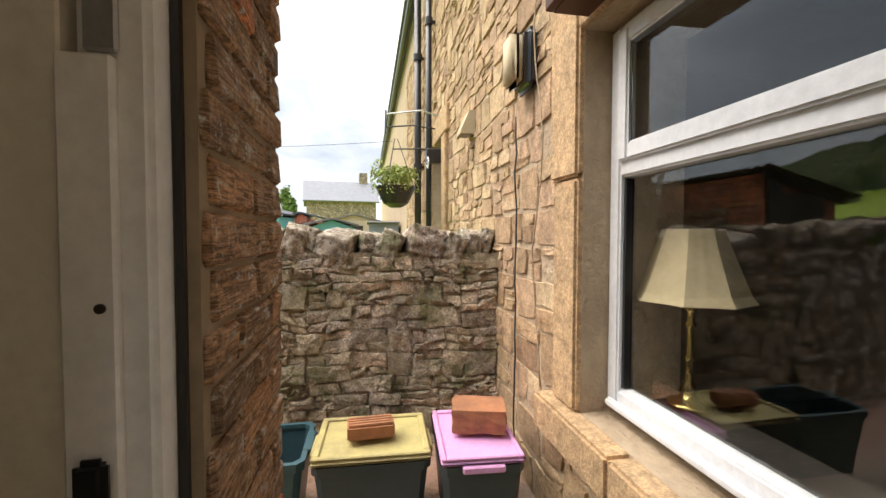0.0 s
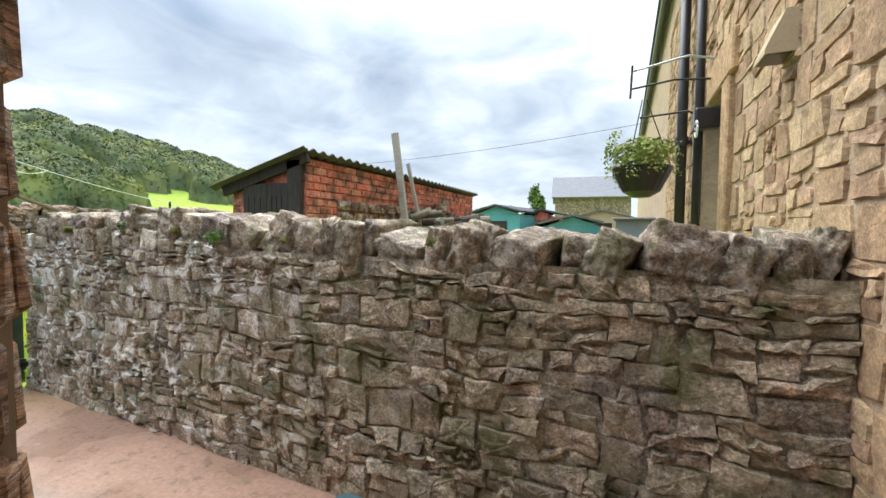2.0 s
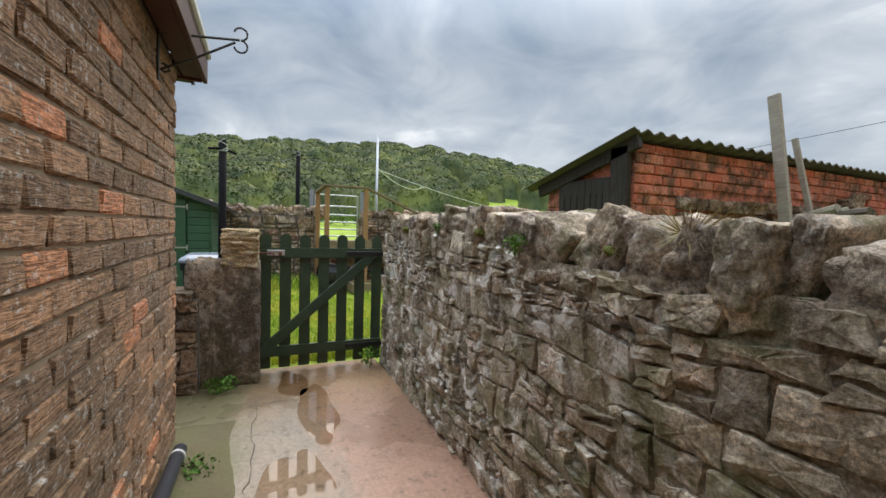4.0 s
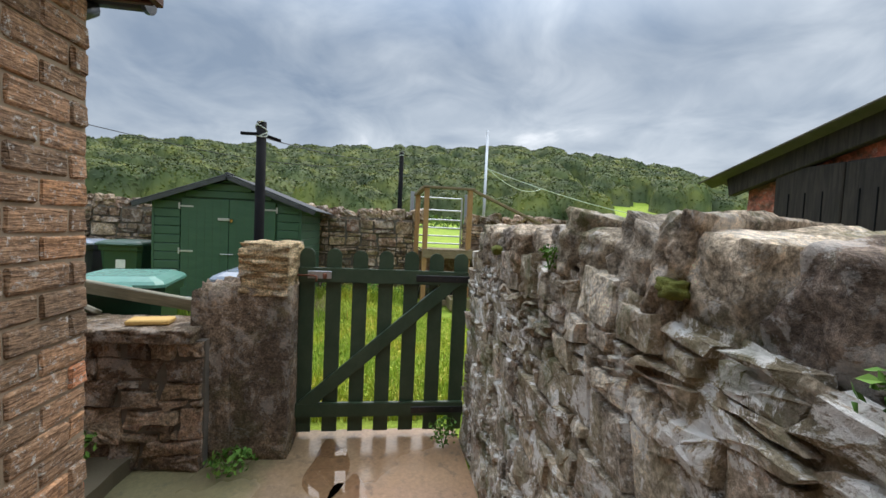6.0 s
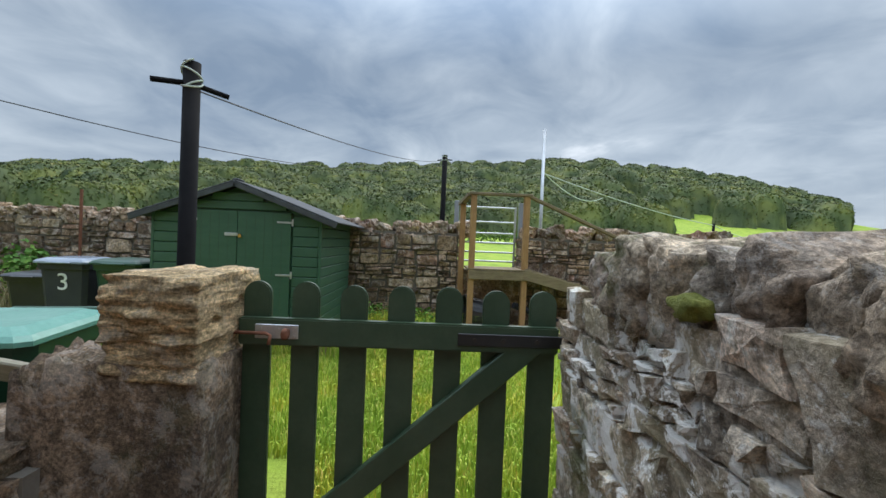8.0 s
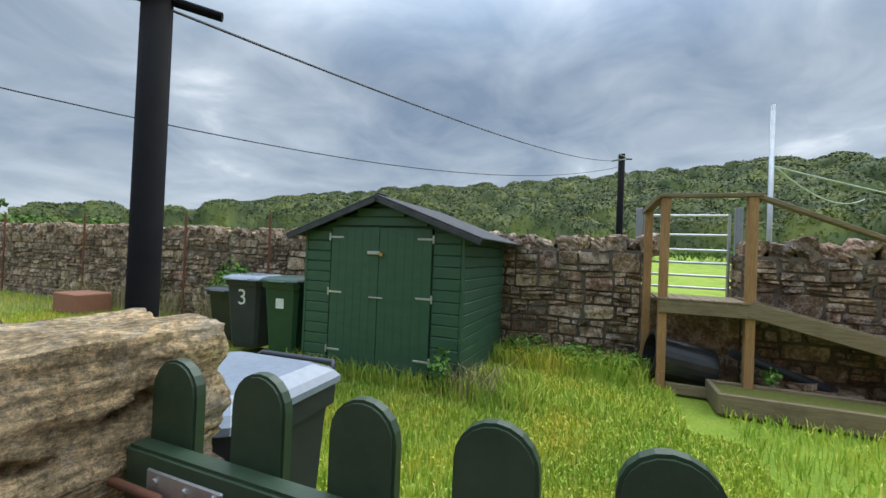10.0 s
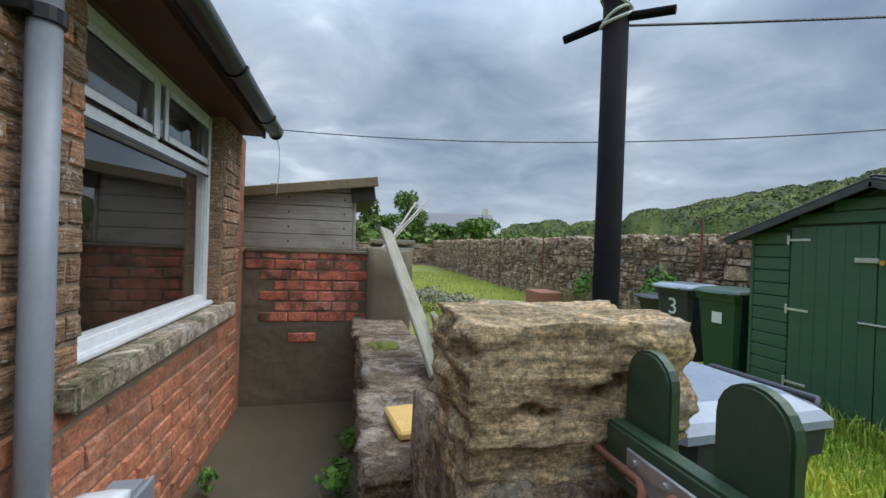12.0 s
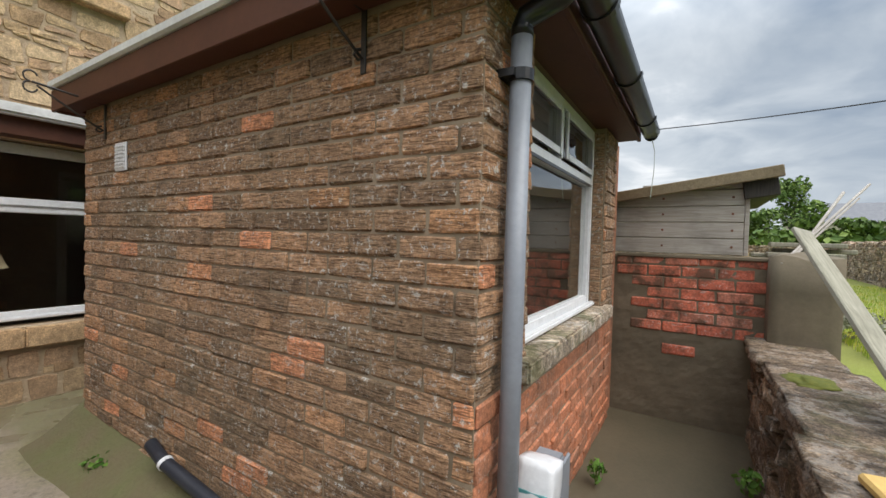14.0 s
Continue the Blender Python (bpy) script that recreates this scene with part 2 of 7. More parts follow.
M = dict(
    sandstone=mat_stone("sandstone", [(0.0, (0.27, 0.17, 0.105)), (0.2, (0.46, 0.335, 0.2)), (0.4, (0.36, 0.24, 0.145)), (0.6, (0.52, 0.39, 0.245)), (0.8, (0.4, 0.27, 0.17)), (1.0, (0.44, 0.3, 0.2))], dark=0.15, bump=0.5, grain=0.5),
    dressed=mat_stone("dressed_sandstone", [(0.0, (0.414, 0.276, 0.155)), (1.0, (0.483, 0.333, 0.196))], dark=0.15, bump=0.5, grain=0.5),
    fieldstone=mat_stone("grey_fieldstone", [(0.0, (0.211, 0.179, 0.147)), (0.25, (0.463, 0.399, 0.329)), (0.5, (0.308, 0.252, 0.207)), (0.7, (0.588, 0.519, 0.420)), (0.85, (0.379, 0.295, 0.231)), (1.0, (0.519, 0.420, 0.349))], white=1.0, moss=0.6, dark=0.4, bump=0.75, limed=True),
    wallstone=mat_stone("brown_drystone", [(0.0, (0.14, 0.095, 0.066)), (0.4, (0.25, 0.175, 0.12)), (0.75, (0.38, 0.285, 0.2)), (1.0, (0.24, 0.14, 0.095))], white=0.25, moss=0.2, dark=0.45, bump=1.0),
    pillarstone=mat_stone("pitted_gatepost_stone", [(0.0, (0.47, 0.35, 0.205)), (1.0, (0.54, 0.41, 0.25))], white=0.2, moss=0.12, dark=0.22, bump=1.0, strata=True),
    shaftstone=mat_stone("dark_stained_gatepost_stone", [(0.0, (0.2, 0.145, 0.1)), (1.0, (0.26, 0.19, 0.135))], white=0.2, moss=0.25, dark=0.5, bump=1.0),
    capstone=mat_stone("mossy_coping_stone", [(0.0, (0.187, 0.143, 0.116)), (0.3, (0.440, 0.363, 0.275)), (0.55, (0.264, 0.209, 0.171)), (0.8, (0.396, 0.330, 0.242)), (1.0, (0.319, 0.275, 0.242))], white=0.35, moss=0.6, dark=0.45, bump=0.75),
    mortar=mat_stone("limed_mortar", [(0.0, (0.310, 0.265, 0.217)), (1.0, (0.342, 0.287, 0.240))], white=1.0, moss=0.5, dark=0.4, bump=0.6, limed=True),
    darkgap=mat_noisy("dark_wall_core", (0.11, 0.095, 0.075), (0.2, 0.175, 0.145), 6, 0.95, 0.5, 35, 0.01),
    limemortar=mat_noisy("pale_pointing", (0.5, 0.385, 0.26), (0.36, 0.26, 0.175), 4, 0.95, 0.9, 22, 0.03),
    brickmortar=mat_noisy("brick_mortar", (0.33, 0.25, 0.17), (0.2, 0.155, 0.1), 7, 0.95, 0.4, 40),
    rustic=mat_brick("rustic_brown_brick", [(0.0, (0.195, 0.130, 0.084)), (0.45, (0.281, 0.178, 0.109)), (0.8, (0.354, 0.216, 0.130)), (0.95, (0.390, 0.216, 0.116)), (0.975, (0.512, 0.228, 0.122)), (1.0, (0.549, 0.252, 0.139))], True, 0.9),
    warmbrick=mat_brick("smooth_red_brick", [(0.0, (0.3, 0.144, 0.09)), (0.5, (0.396, 0.162, 0.09)), (1.0, (0.45, 0.17, 0.09))], False, 0.3, 0.4),
    redbrick=mat_brick("old_red_brick", [(0.0, (0.36, 0.095, 0.06)), (0.5, (0.5, 0.14, 0.085)), (1.0, (0.44, 0.18, 0.125))], False, 0.5, 0.85),
    render=mat_noisy("stained_cement_render", (0.17, 0.135, 0.09), (0.095, 0.08, 0.052), 2.5, 0.9, 0.35, 25, 0.006),
    green=mat_noisy("shed_green_paint", (0.028, 0.082, 0.046), (0.045, 0.105, 0.062), 3, 0.5, 0.2, 30, 0.003, (1, 1, 4)),
    gategreen=mat_noisy("gate_green_paint", (0.026, 0.052, 0.027), (0.055, 0.082, 0.048), 7, 0.45, 0.3, 45, 0.003),
    felt=mat_noisy("black_roof_felt", (0.04, 0.042, 0.046), (0.085, 0.09, 0.095), 8, 0.85, 0.5, 90, 0.003),
    black=mat_noisy("black_pole_paint", (0.008, 0.008, 0.009), (0.014, 0.014, 0.015), 9, 0.75, 0.15, 30, 0.002, spec=0.06),
    blackplastic=mat_noisy("black_gutter_plastic", (0.012, 0.012, 0.013), (0.03, 0.03, 0.03), 5, 0.3, 0.05, 30),
    iron=mat_noisy("black_wrought_iron", (0.015, 0.014, 0.013), (0.05, 0.035, 0.025), 20, 0.5, 0.2, 60, 0.002),
    upvc=mat_noisy("white_upvc", (0.78, 0.79, 0.8), (0.68, 0.69, 0.7), 3, 0.28, 0.03, 30, 0.001),
    whitepaint=mat_noisy("weathered_white_trim", (0.62, 0.62, 0.6), (0.42, 0.42, 0.4), 4, 0.6, 0.15, 30),
    brown=mat_noisy("brown_fascia", (0.075, 0.028, 0.017), (0.11, 0.042, 0.024), 3, 0.55, 0.15, 25, 0.003, spec=0.25),
    greypipe=mat_noisy("grey_pipe_plastic", (0.26, 0.28, 0.31), (0.2, 0.215, 0.24), 5, 0.38, 0.05, 40),
    timber=mat_wood("new_treated_timber", (0.27, 0.145, 0.06), (0.42, 0.25, 0.115), axis=2),
    timberrail=mat_wood("weathered_treated_rail", (0.16, 0.12, 0.07), (0.27, 0.21, 0.13), axis=1),
    greywood=mat_wood("silvered_grey_boards", (0.3, 0.265, 0.225), (0.46, 0.42, 0.37), axis=0),
    oldwood=mat_wood("mossy_old_plank", (0.2, 0.185, 0.13), (0.35, 0.325, 0.25), axis=2),
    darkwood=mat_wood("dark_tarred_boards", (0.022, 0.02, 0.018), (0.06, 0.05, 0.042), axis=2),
    rust=mat_noisy("rusty_iron", (0.19, 0.07, 0.035), (0.09, 0.045, 0.03), 12, 0.85, 0.5, 60),
    zinc=mat_noisy("galvanised_steel", (0.55, 0.56, 0.57), (0.42, 0.43, 0.44), 9, 0.4, 0.1, 50, 0.001, metal=0.8),
    gloss=mat_noisy("grey_bin_plastic", (0.02, 0.023, 0.033), (0.035, 0.038, 0.048), 5, 0.5, 0.1, 60, 0.001),
    binlid=mat_noisy("pale_wet_grey_lid", (0.2, 0.235, 0.29), (0.27, 0.31, 0.36), 4, 0.18, 0.05, 40, 0.001),
    bingreen=mat_noisy("dark_green_bin_plastic", (0.012, 0.05, 0.026), (0.02, 0.07, 0.038), 5, 0.4, 0.1, 60, 0.001),
    lidgreen=mat_noisy("pale_green_bin_lid", (0.10, 0.26, 0.2), (0.16, 0.32, 0.26), 4, 0.25, 0.05, 40, 0.001),
    binblack=mat_noisy("black_bin_plastic", (0.018, 0.019, 0.022), (0.035, 0.036, 0.04), 5, 0.35, 0.1, 60, 0.001),
    teal=mat_noisy("dark_teal_box_plastic", (0.03, 0.082, 0.1), (0.05, 0.11, 0.125), 5, 0.4, 0.1, 60, 0.001),
    boxgrey=mat_noisy("dark_box_plastic", (0.03, 0.045, 0.05), (0.05, 0.065, 0.07), 5, 0.45, 0.1, 60, 0.001),
    yellowlid=mat_noisy("faded_yellow_lid", (0.5, 0.42, 0.17), (0.28, 0.23, 0.11), 9, 0.5, 0.2, 60, 0.001),
    pinklid=mat_noisy("pink_lid", (0.72, 0.36, 0.62), (0.62, 0.3, 0.53), 4, 0.42, 0.08, 60, 0.001),
    concrete=None, pink=None, dirt=mat_noisy("damp_earth", (0.155, 0.125, 0.068), (0.125, 0.14, 0.05), 4, 0.85, 0.8, 45, 0.012),
    yard=mat_noisy("stained_yard_concrete", (0.125, 0.1, 0.062), (0.075, 0.066, 0.038), 2.2, 0.6, 0.4, 35, 0.005),
    lampcloth=mat_noisy("cream_lampshade_cloth", (0.5, 0.41, 0.26), (0.44, 0.35, 0.22), 5, 0.9, 0.15, 80, 0.001),
    brass=mat_noisy("polished_brass", (0.72, 0.5, 0.18), (0.6, 0.4, 0.14), 6, 0.2, 0.03, 30, 0.001, metal=1.0),
    # room walls coloured dark to stand in for the unlit interior
    room=mat_noisy("shade_toned_room_wall", (0.2, 0.16, 0.12), (0.16, 0.13, 0.1), 2, 0.9, 0.1, 20),
    white=mat_noisy("white_wall_paint", (0.7, 0.68, 0.63), (0.6, 0.58, 0.53), 2, 0.8, 0.05, 30),
    slate=mat_noisy("grey_slate", (0.13, 0.13, 0.14), (0.19, 0.185, 0.19), 3, 0.6, 0.3, 25, 0.01),
    asbestos=mat_noisy("mossy_corrugated_sheet", (0.12, 0.11, 0.09), (0.07, 0.075, 0.045), 5, 0.9, 0.5, 35, 0.01),
    tealpaint=mat_noisy("turquoise_paint", (0.09, 0.34, 0.36), (0.13, 0.4, 0.4), 3, 0.5, 0.1, 30),
    stucco=mat_noisy("cream_render", (0.62, 0.55, 0.42), (0.55, 0.48, 0.36), 2, 0.9, 0.2, 30),
    bark=mat_noisy("grey_bark", (0.1, 0.085, 0.065), (0.16, 0.14, 0.11), 12, 0.95, 0.8, 50, 0.02),
    yellowslab=mat_noisy("ochre_fire_brick", (0.6, 0.38, 0.12), (0.52, 0.33, 0.11), 6, 0.85, 0.3, 50, 0.003),
    terracotta=mat_noisy("terracotta", (0.3, 0.13, 0.075), (0.24, 0.11, 0.07), 6, 0.85, 0.3, 50, 0.003),
    oldbrick=mat_noisy("worn_orange_brick", (0.4, 0.165, 0.075), (0.12, 0.065, 0.04), 9, 0.9, 0.5, 50, 0.006),
    wire=mat_noisy("black_cable", (0.02, 0.02, 0.022), (0.03, 0.03, 0.03), 9, 0.6, 0.05, 30),
    paleline=mat_noisy("pale_washing_line", (0.55, 0.62, 0.55), (0.45, 0.52, 0.45), 9, 0.6, 0.05, 30),
    glass=mat_glass("window_glass"),
    moss=mat_noisy("bright_moss", (0.11, 0.125, 0.02), (0.2, 0.19, 0.03), 30, 0.95, 0.8, 90, 0.01),
)


def mat_leaf(name, tones, patch=0.0, crown=0.0):
    m = Mat(name)
    col = m.ramp(m.rand(), tones)
    col = m.mix(0.6, col, m.ramp(m.noise(0.12, 3, 0.6), [(0.38, (0.5, 0.55, 0.5)), (0.62, (1.4, 1.35, 1.2))]), "MULTIPLY")
    if crown:
        col = m.mix(crown, col, m.ramp(m.noise(0.19, 2, 0.5), [(0.34, (0.5, 0.62, 0.6)), (0.5, (1.0, 1.0, 1.0)), (0.66, (1.6, 1.4, 1.0))]), "MULTIPLY")
    if patch:
        col = m.mix(patch, col, m.ramp(m.noise(0.9, 4, 0.65), [(0.36, (0.72, 0.85, 0.75)), (0.5, (1.0, 1.0, 1.0)), (0.64, (1.25, 1.0, 0.85))]), "MULTIPLY")
    return m.done(col, 0.7, spec=0.2)


M["wood_far"] = mat_leaf("woodland_leaves", [(0.0, (0.06, 0.083, 0.028)), (0.5, (0.084, 0.108, 0.034)), (0.85, (0.105, 0.126, 0.04)), (1.0, (0.13, 0.13, 0.045))], crown=0.9)
M["hedge"] = mat_leaf("hedge_leaves", [(0.0, (0.06, 0.105, 0.025)), (0.6, (0.102, 0.165, 0.039)), (1.0, (0.17, 0.225, 0.063))])
M["weed"] = mat_leaf("weed_leaves", [(0.0, (0.056, 0.143, 0.024)), (0.6, (0.112, 0.234, 0.042)), (1.0, (0.182, 0.312, 0.06))])
M["fern"] = mat_leaf("basket_leaves", [(0.0, (0.14, 0.2, 0.05)), (0.6, (0.24, 0.3, 0.09)), (1.0, (0.34, 0.38, 0.15))])
M["blade"] = mat_leaf("grass_blades", [(0.0, (0.22, 0.32, 0.04)), (0.5, (0.36, 0.47, 0.06)), (0.85, (0.5, 0.54, 0.09)), (1.0, (0.66, 0.56, 0.17))], patch=0.9)
M["lavender"] = mat_leaf("grey_lavender_leaves", [(0.0, (0.16, 0.17, 0.12)), (1.0, (0.3, 0.29, 0.22))])
M["straw"] = mat_leaf("dry_grass", [(0.0, (0.26, 0.22, 0.11)), (1.0, (0.4, 0.34, 0.19))])


def mat_ground():
    m = Mat("grass_and_fields")
    col = m.ramp(m.noise(0.9, 4, 0.6), [(0.3, (0.19, 0.27, 0.035)), (0.5, (0.28, 0.38, 0.05)), (0.7, (0.37, 0.41, 0.075))])
    col = m.mix(0.6, col, m.ramp(m.noise(0.05, 3), [(0.35, (0.75, 0.85, 0.7)), (0.65, (1.15, 1.1, 1.0))]), "MULTIPLY")
    pos = m.n("ShaderNodeSeparateXYZ")
    m.link(m.geo.outputs["Position"], pos.inputs[0])
    col = m.mix(m.mul(m.mul(m.mask(pos.outputs[1], -1.5, -5.0), m.mask(pos.outputs[0], -9.0, -8.0)), 0.75), col, (0.2, 0.175, 0.06))
    f = m.noise(30, 5, 0.7)
    col = m.mix(0.6, col, m.ramp(f, [(0.3, (0.5, 0.55, 0.5)), (0.7, (1.2, 1.2, 1.1))]), "MULTIPLY")
    return m.done(col, 0.9, f, 0.8, 0.03, spec=0.2)


def mat_wet(name, a, b, wet_at):
    m = Mat(name)
    col = m.mix(m.mask(m.noise(2.3, 5, 0.6), 0.35, 0.65), a, b)
    f = m.noise(38, 6, 0.7)
    col = m.mix(0.5, col, m.ramp(f, [(0.3, (0.65, 0.65, 0.65)), (0.7, (1.25, 1.25, 1.25))]), "MULTIPLY")
    col = m.mix(m.mul(m.mask(m.noise(1.7, 4, 0.6), 0.55, 0.7), 0.5), col, (0.1, 0.105, 0.05))
    wet = m.mask(m.noise(0.9, 3, 0.5), wet_at, wet_at + 0.12)
    rough = m.n("ShaderNodeMapRange")
    m.link(wet, rough.inputs[0])
    rough.inputs[3].default_value, rough.inputs[4].default_value = 0.55, 0.12
    col = m.mix(m.mul(wet, 0.45), col, tuple(v * 0.45 for v in a))
    return m.done(col, rough.outputs[0], f, 0.25, 0.003)


M["ground"] = mat_ground()


def mat_path():
    """Patched concrete: grey, pinkish towards the stone wall, ochre silt by the gate, moss by the bricks."""
    m = Mat("damp_patched_concrete")
    pos = m.n("ShaderNodeSeparateXYZ")
    m.link(m.geo.outputs["Position"], pos.inputs[0])
    wander = m.noise(1.6, 6, 0.65)

    def zone(axis, gain, lo, hi):
        s = m.n("ShaderNodeMath")
        s.operation = "MULTIPLY_ADD"
        m.link(wander, s.inputs[0])
        s.inputs[1].default_value = gain
        m.link(pos.outputs[axis], s.inputs[2])
        return m.mask(s.outputs[0], lo, hi)

    col = m.mix(m.mask(m.noise(2.3, 5, 0.6), 0.35, 0.65), (0.3, 0.25, 0.2), (0.39, 0.31, 0.235))
    col = m.mix(zone(1, 0.9, 2.42, 2.62), col, (0.44, 0.27, 0.195))
    col = m.mix(m.mul(zone(0, 1.6, -0.75, -1.5), 0.6), col, (0.36, 0.22, 0.09))
    col = m.mix(m.mul(zone(1, 0.9, 2.05, 1.85), 0.75), col, (0.185, 0.185, 0.088))
    f = m.noise(38, 6, 0.72)
    col = m.mix(0.6, col, m.ramp(f, [(0.3, (0.55, 0.55, 0.55)), (0.7, (1.35, 1.35, 1.35))]), "MULTIPLY")
    col = m.mix(m.mul(m.mask(m.noise(11, 7, 0.75), 0.54, 0.62), 0.5), col, (0.1, 0.085, 0.06))
    wet = m.mask(m.noise(0.9, 4, 0.55), 0.46, 0.56)
    rough = m.n("ShaderNodeMapRange")
    m.link(wet, rough.inputs[0])
    rough.inputs[3].default_value, rough.inputs[4].default_value = 0.5, 0.12
    col = m.mix(m.mul(wet, 0.35), col, (0.12, 0.085, 0.06))
    return m.done(col, rough.outputs[0], f, 0.3, 0.004)


M["concrete"] = mat_path()


def mat_water():
    m = Mat("shallow_rain_water")
    m.b.inputs["Transmission Weight"].default_value = 1.0
    m.b.inputs["IOR"].default_value = 1.4
    return m.done((0.6, 0.5, 0.41), 0.02, spec=0.8)


M["water"] = mat_water()

# ---- helpers for building ----


def obj(name, bm, mat, parent=None, smooth=False, loc=None, label=""):
    me = bpy.data.meshes.new(name)
    bm.normal_update()
    bm.to_mesh(me)
    bm.free()
    me.materials.append(M[mat] if isinstance(mat, str) else mat)
    if smooth:
        me.polygons.foreach_set("use_smooth", [True] * len(me.polygons))
    ob = new(name, me)
    if parent is not None:
        ob.parent = parent
    if loc is not None:
        ob.matrix_basis = loc
    if label:
        ob["label"] = label
    return ob


def raw(name, verts, faces, mat, parent=None, smooth=False):
    me = bpy.data.meshes.new(name)
    me.from_pydata(verts, [], faces)
    me.materials.append(M[mat])
    if smooth:
        me.polygons.foreach_set("use_smooth", [True] * len(me.polygons))
    ob = new(name, me)
    if parent is not None:
        ob.parent = parent
    return ob


def part(name, bm, mat, parent, label="", smooth=False, loc=None):
    return obj(name, bm, mat, parent, smooth, loc, label)


def thing(name, m, label, category, group="", kind=""):
    e = new(name)
    e.empty_display_size = 0.1
    e.matrix_basis = m
    return tagged(e, label, category, group, kind)


def B():
    return bmesh.new()


def box(bm, x0, x1, y0, y1, z0, z1, bevel=0.0, m=None, seg=1):
    g = bmesh.ops.create_cube(bm, size=1.0)["verts"]
    for v in g:
        v.co = Vector(((x0 + x1) / 2 + v.co.x * (x1 - x0), (y0 + y1) / 2 + v.co.y * (y1 - y0), (z0 + z1) / 2 + v.co.z * (z1 - z0)))
    if m is not None:
        for v in g:
            v.co = m @ v.co
    if bevel:
        es = list({e for v in g for e in v.link_edges})
        bmesh.ops.bevel(bm, geom=es, offset=bevel, segments=seg, affect="EDGES", clamp_overlap=True)
    return bm


def cyl(bm, p, q, r, r2=None, n=12, caps=True):
    p, q = Vector(p), Vector(q)
    d = q - p
    m = Matrix.Translation((p + q) / 2) @ d.to_track_quat("Z", "Y").to_matrix().to_4x4()
    bmesh.ops.create_cone(bm, cap_ends=caps, segments=n, radius1=r, radius2=r if r2 is None else r2, depth=d.length, matrix=m)
    return bm


def tube(bm, pts, r, n=6):
    """A bent rod through points."""
    pts = [Vector(p) for p in pts]
    rings = []
    up = Vector((0.13, 0.21, 0.97)).normalized()
    for i, p in enumerate(pts):
        d = (pts[min(i + 1, len(pts) - 1)] - pts[max(i - 1, 0)]).normalized()
        a = d.cross(up).normalized()
        b = d.cross(a)
        rings.append([bm.verts.new(p + r * (math.cos(k * 2 * math.pi / n) * a + math.sin(k * 2 * math.pi / n) * b)) for k in range(n)])
    for s, t in zip(rings, rings[1:]):
        for k in range(n):
            bm.faces.new((s[k], s[(k + 1) % n], t[(k + 1) % n], t[k]))
    bm.faces.new(rings[0][::-1])
    bm.faces.new(rings[-1])
    return bm


def lathe(bm, prof, n=16, m=None):
    rings = []
    for r, z in prof:
        rings.append([bm.verts.new((r * math.cos(2 * math.pi * k / n), r * math.sin(2 * math.pi * k / n), z)) for k in range(n)])
    for s, t in zip(rings, rings[1:]):
        for k in range(n):
            bm.faces.new((s[k], s[(k + 1) % n], t[(k + 1) % n], t[k]))
    if prof[0][0] > 1e-4:
        bm.faces.new(rings[0][::-1])
    if prof[-1][0] > 1e-4:
        bm.faces.new(rings[-1])
    if m is not None:
        bmesh.ops.transform(bm, matrix=m, verts=[v for r in rings for v in r])
    return bm


def boulder(bm, c, s, seed, m=None, rough=0.16, square=0.6, cuts=5, freq=1.3, chip=0.0):
    """A weathered block of about the size s round c."""
    n0 = len(bm.verts)
    g = bmesh.ops.create_cube(bm, size=2.0)
    es = list({e for v in g["verts"] for e in v.link_edges})
    bmesh.ops.subdivide_edges(bm, edges=es, cuts=cuts, use_grid_fill=True)
    bm.verts.ensure_lookup_table()
    vs = bm.verts[n0:]
    o = Vector((seed * 3.7 % 50, seed * 1.3 % 50, seed * 7.1 % 50))
    for v in vs:
        p = v.co.copy()
        ball = p.normalized() * 1.15
        p = p * square + ball * (1 - square)
        p *= 1 + rough * noise.fractal(p * freq + o, 1.0, 2.1, 4)
        if chip:
            p *= 1 + chip * noise.noise(Vector((p.x * 1.2, p.y * 1.2, p.z * 4.5)) + o) - chip * max(0, noise.noise(p * 3.3 + o))
        p = Vector((p.x * s[0] / 2, p.y * s[1] / 2, p.z * s[2] / 2))
        v.co = (m @ p if m is not None else p) + Vector(c)
    return bm


RING = (-1.0, -0.9, 0.05, 0.9, 1.0)


def stone_patch(quad, depth, rnd):
    """Vertices and faces of one stone's face: (u, v, out) over a four-cornered outline."""
    (a, b, c, d) = quad
    verts, o = [], rnd.random() * 90
    lean_u, lean_v = rnd.uniform(-0.35, 0.35), rnd.uniform(-0.35, 0.35)
    for j, t in enumerate(RING):
        for i, s in enumerate(RING):
            k = 0.93 if abs(s) > 0.8 and abs(t) > 0.8 else 1.0
            p, q = (s * k + 1) / 2, (t * k + 1) / 2
            u = (a[0] * (1 - p) + b[0] * p) * (1 - q) + (d[0] * (1 - p) + c[0] * p) * q
            v = (a[1] * (1 - p) + b[1] * p) * (1 - q) + (d[1] * (1 - p) + c[1] * p) * q
            edge = abs(s) == 1 or abs(t) == 1
            w = -0.028 if edge else depth * (1 + lean_u * s + lean_v * t + rnd.uniform(-0.4, 0.4))
            if not edge:
                u += rnd.uniform(-0.006, 0.006)
                v += rnd.uniform(-0.006, 0.006)
            verts.append((u, v, w))
    faces = [(5 * j + i, 5 * j + i + 1, 5 * j + i + 6, 5 * j + i + 5) for j in range(4) for i in range(4)]
    return verts, faces


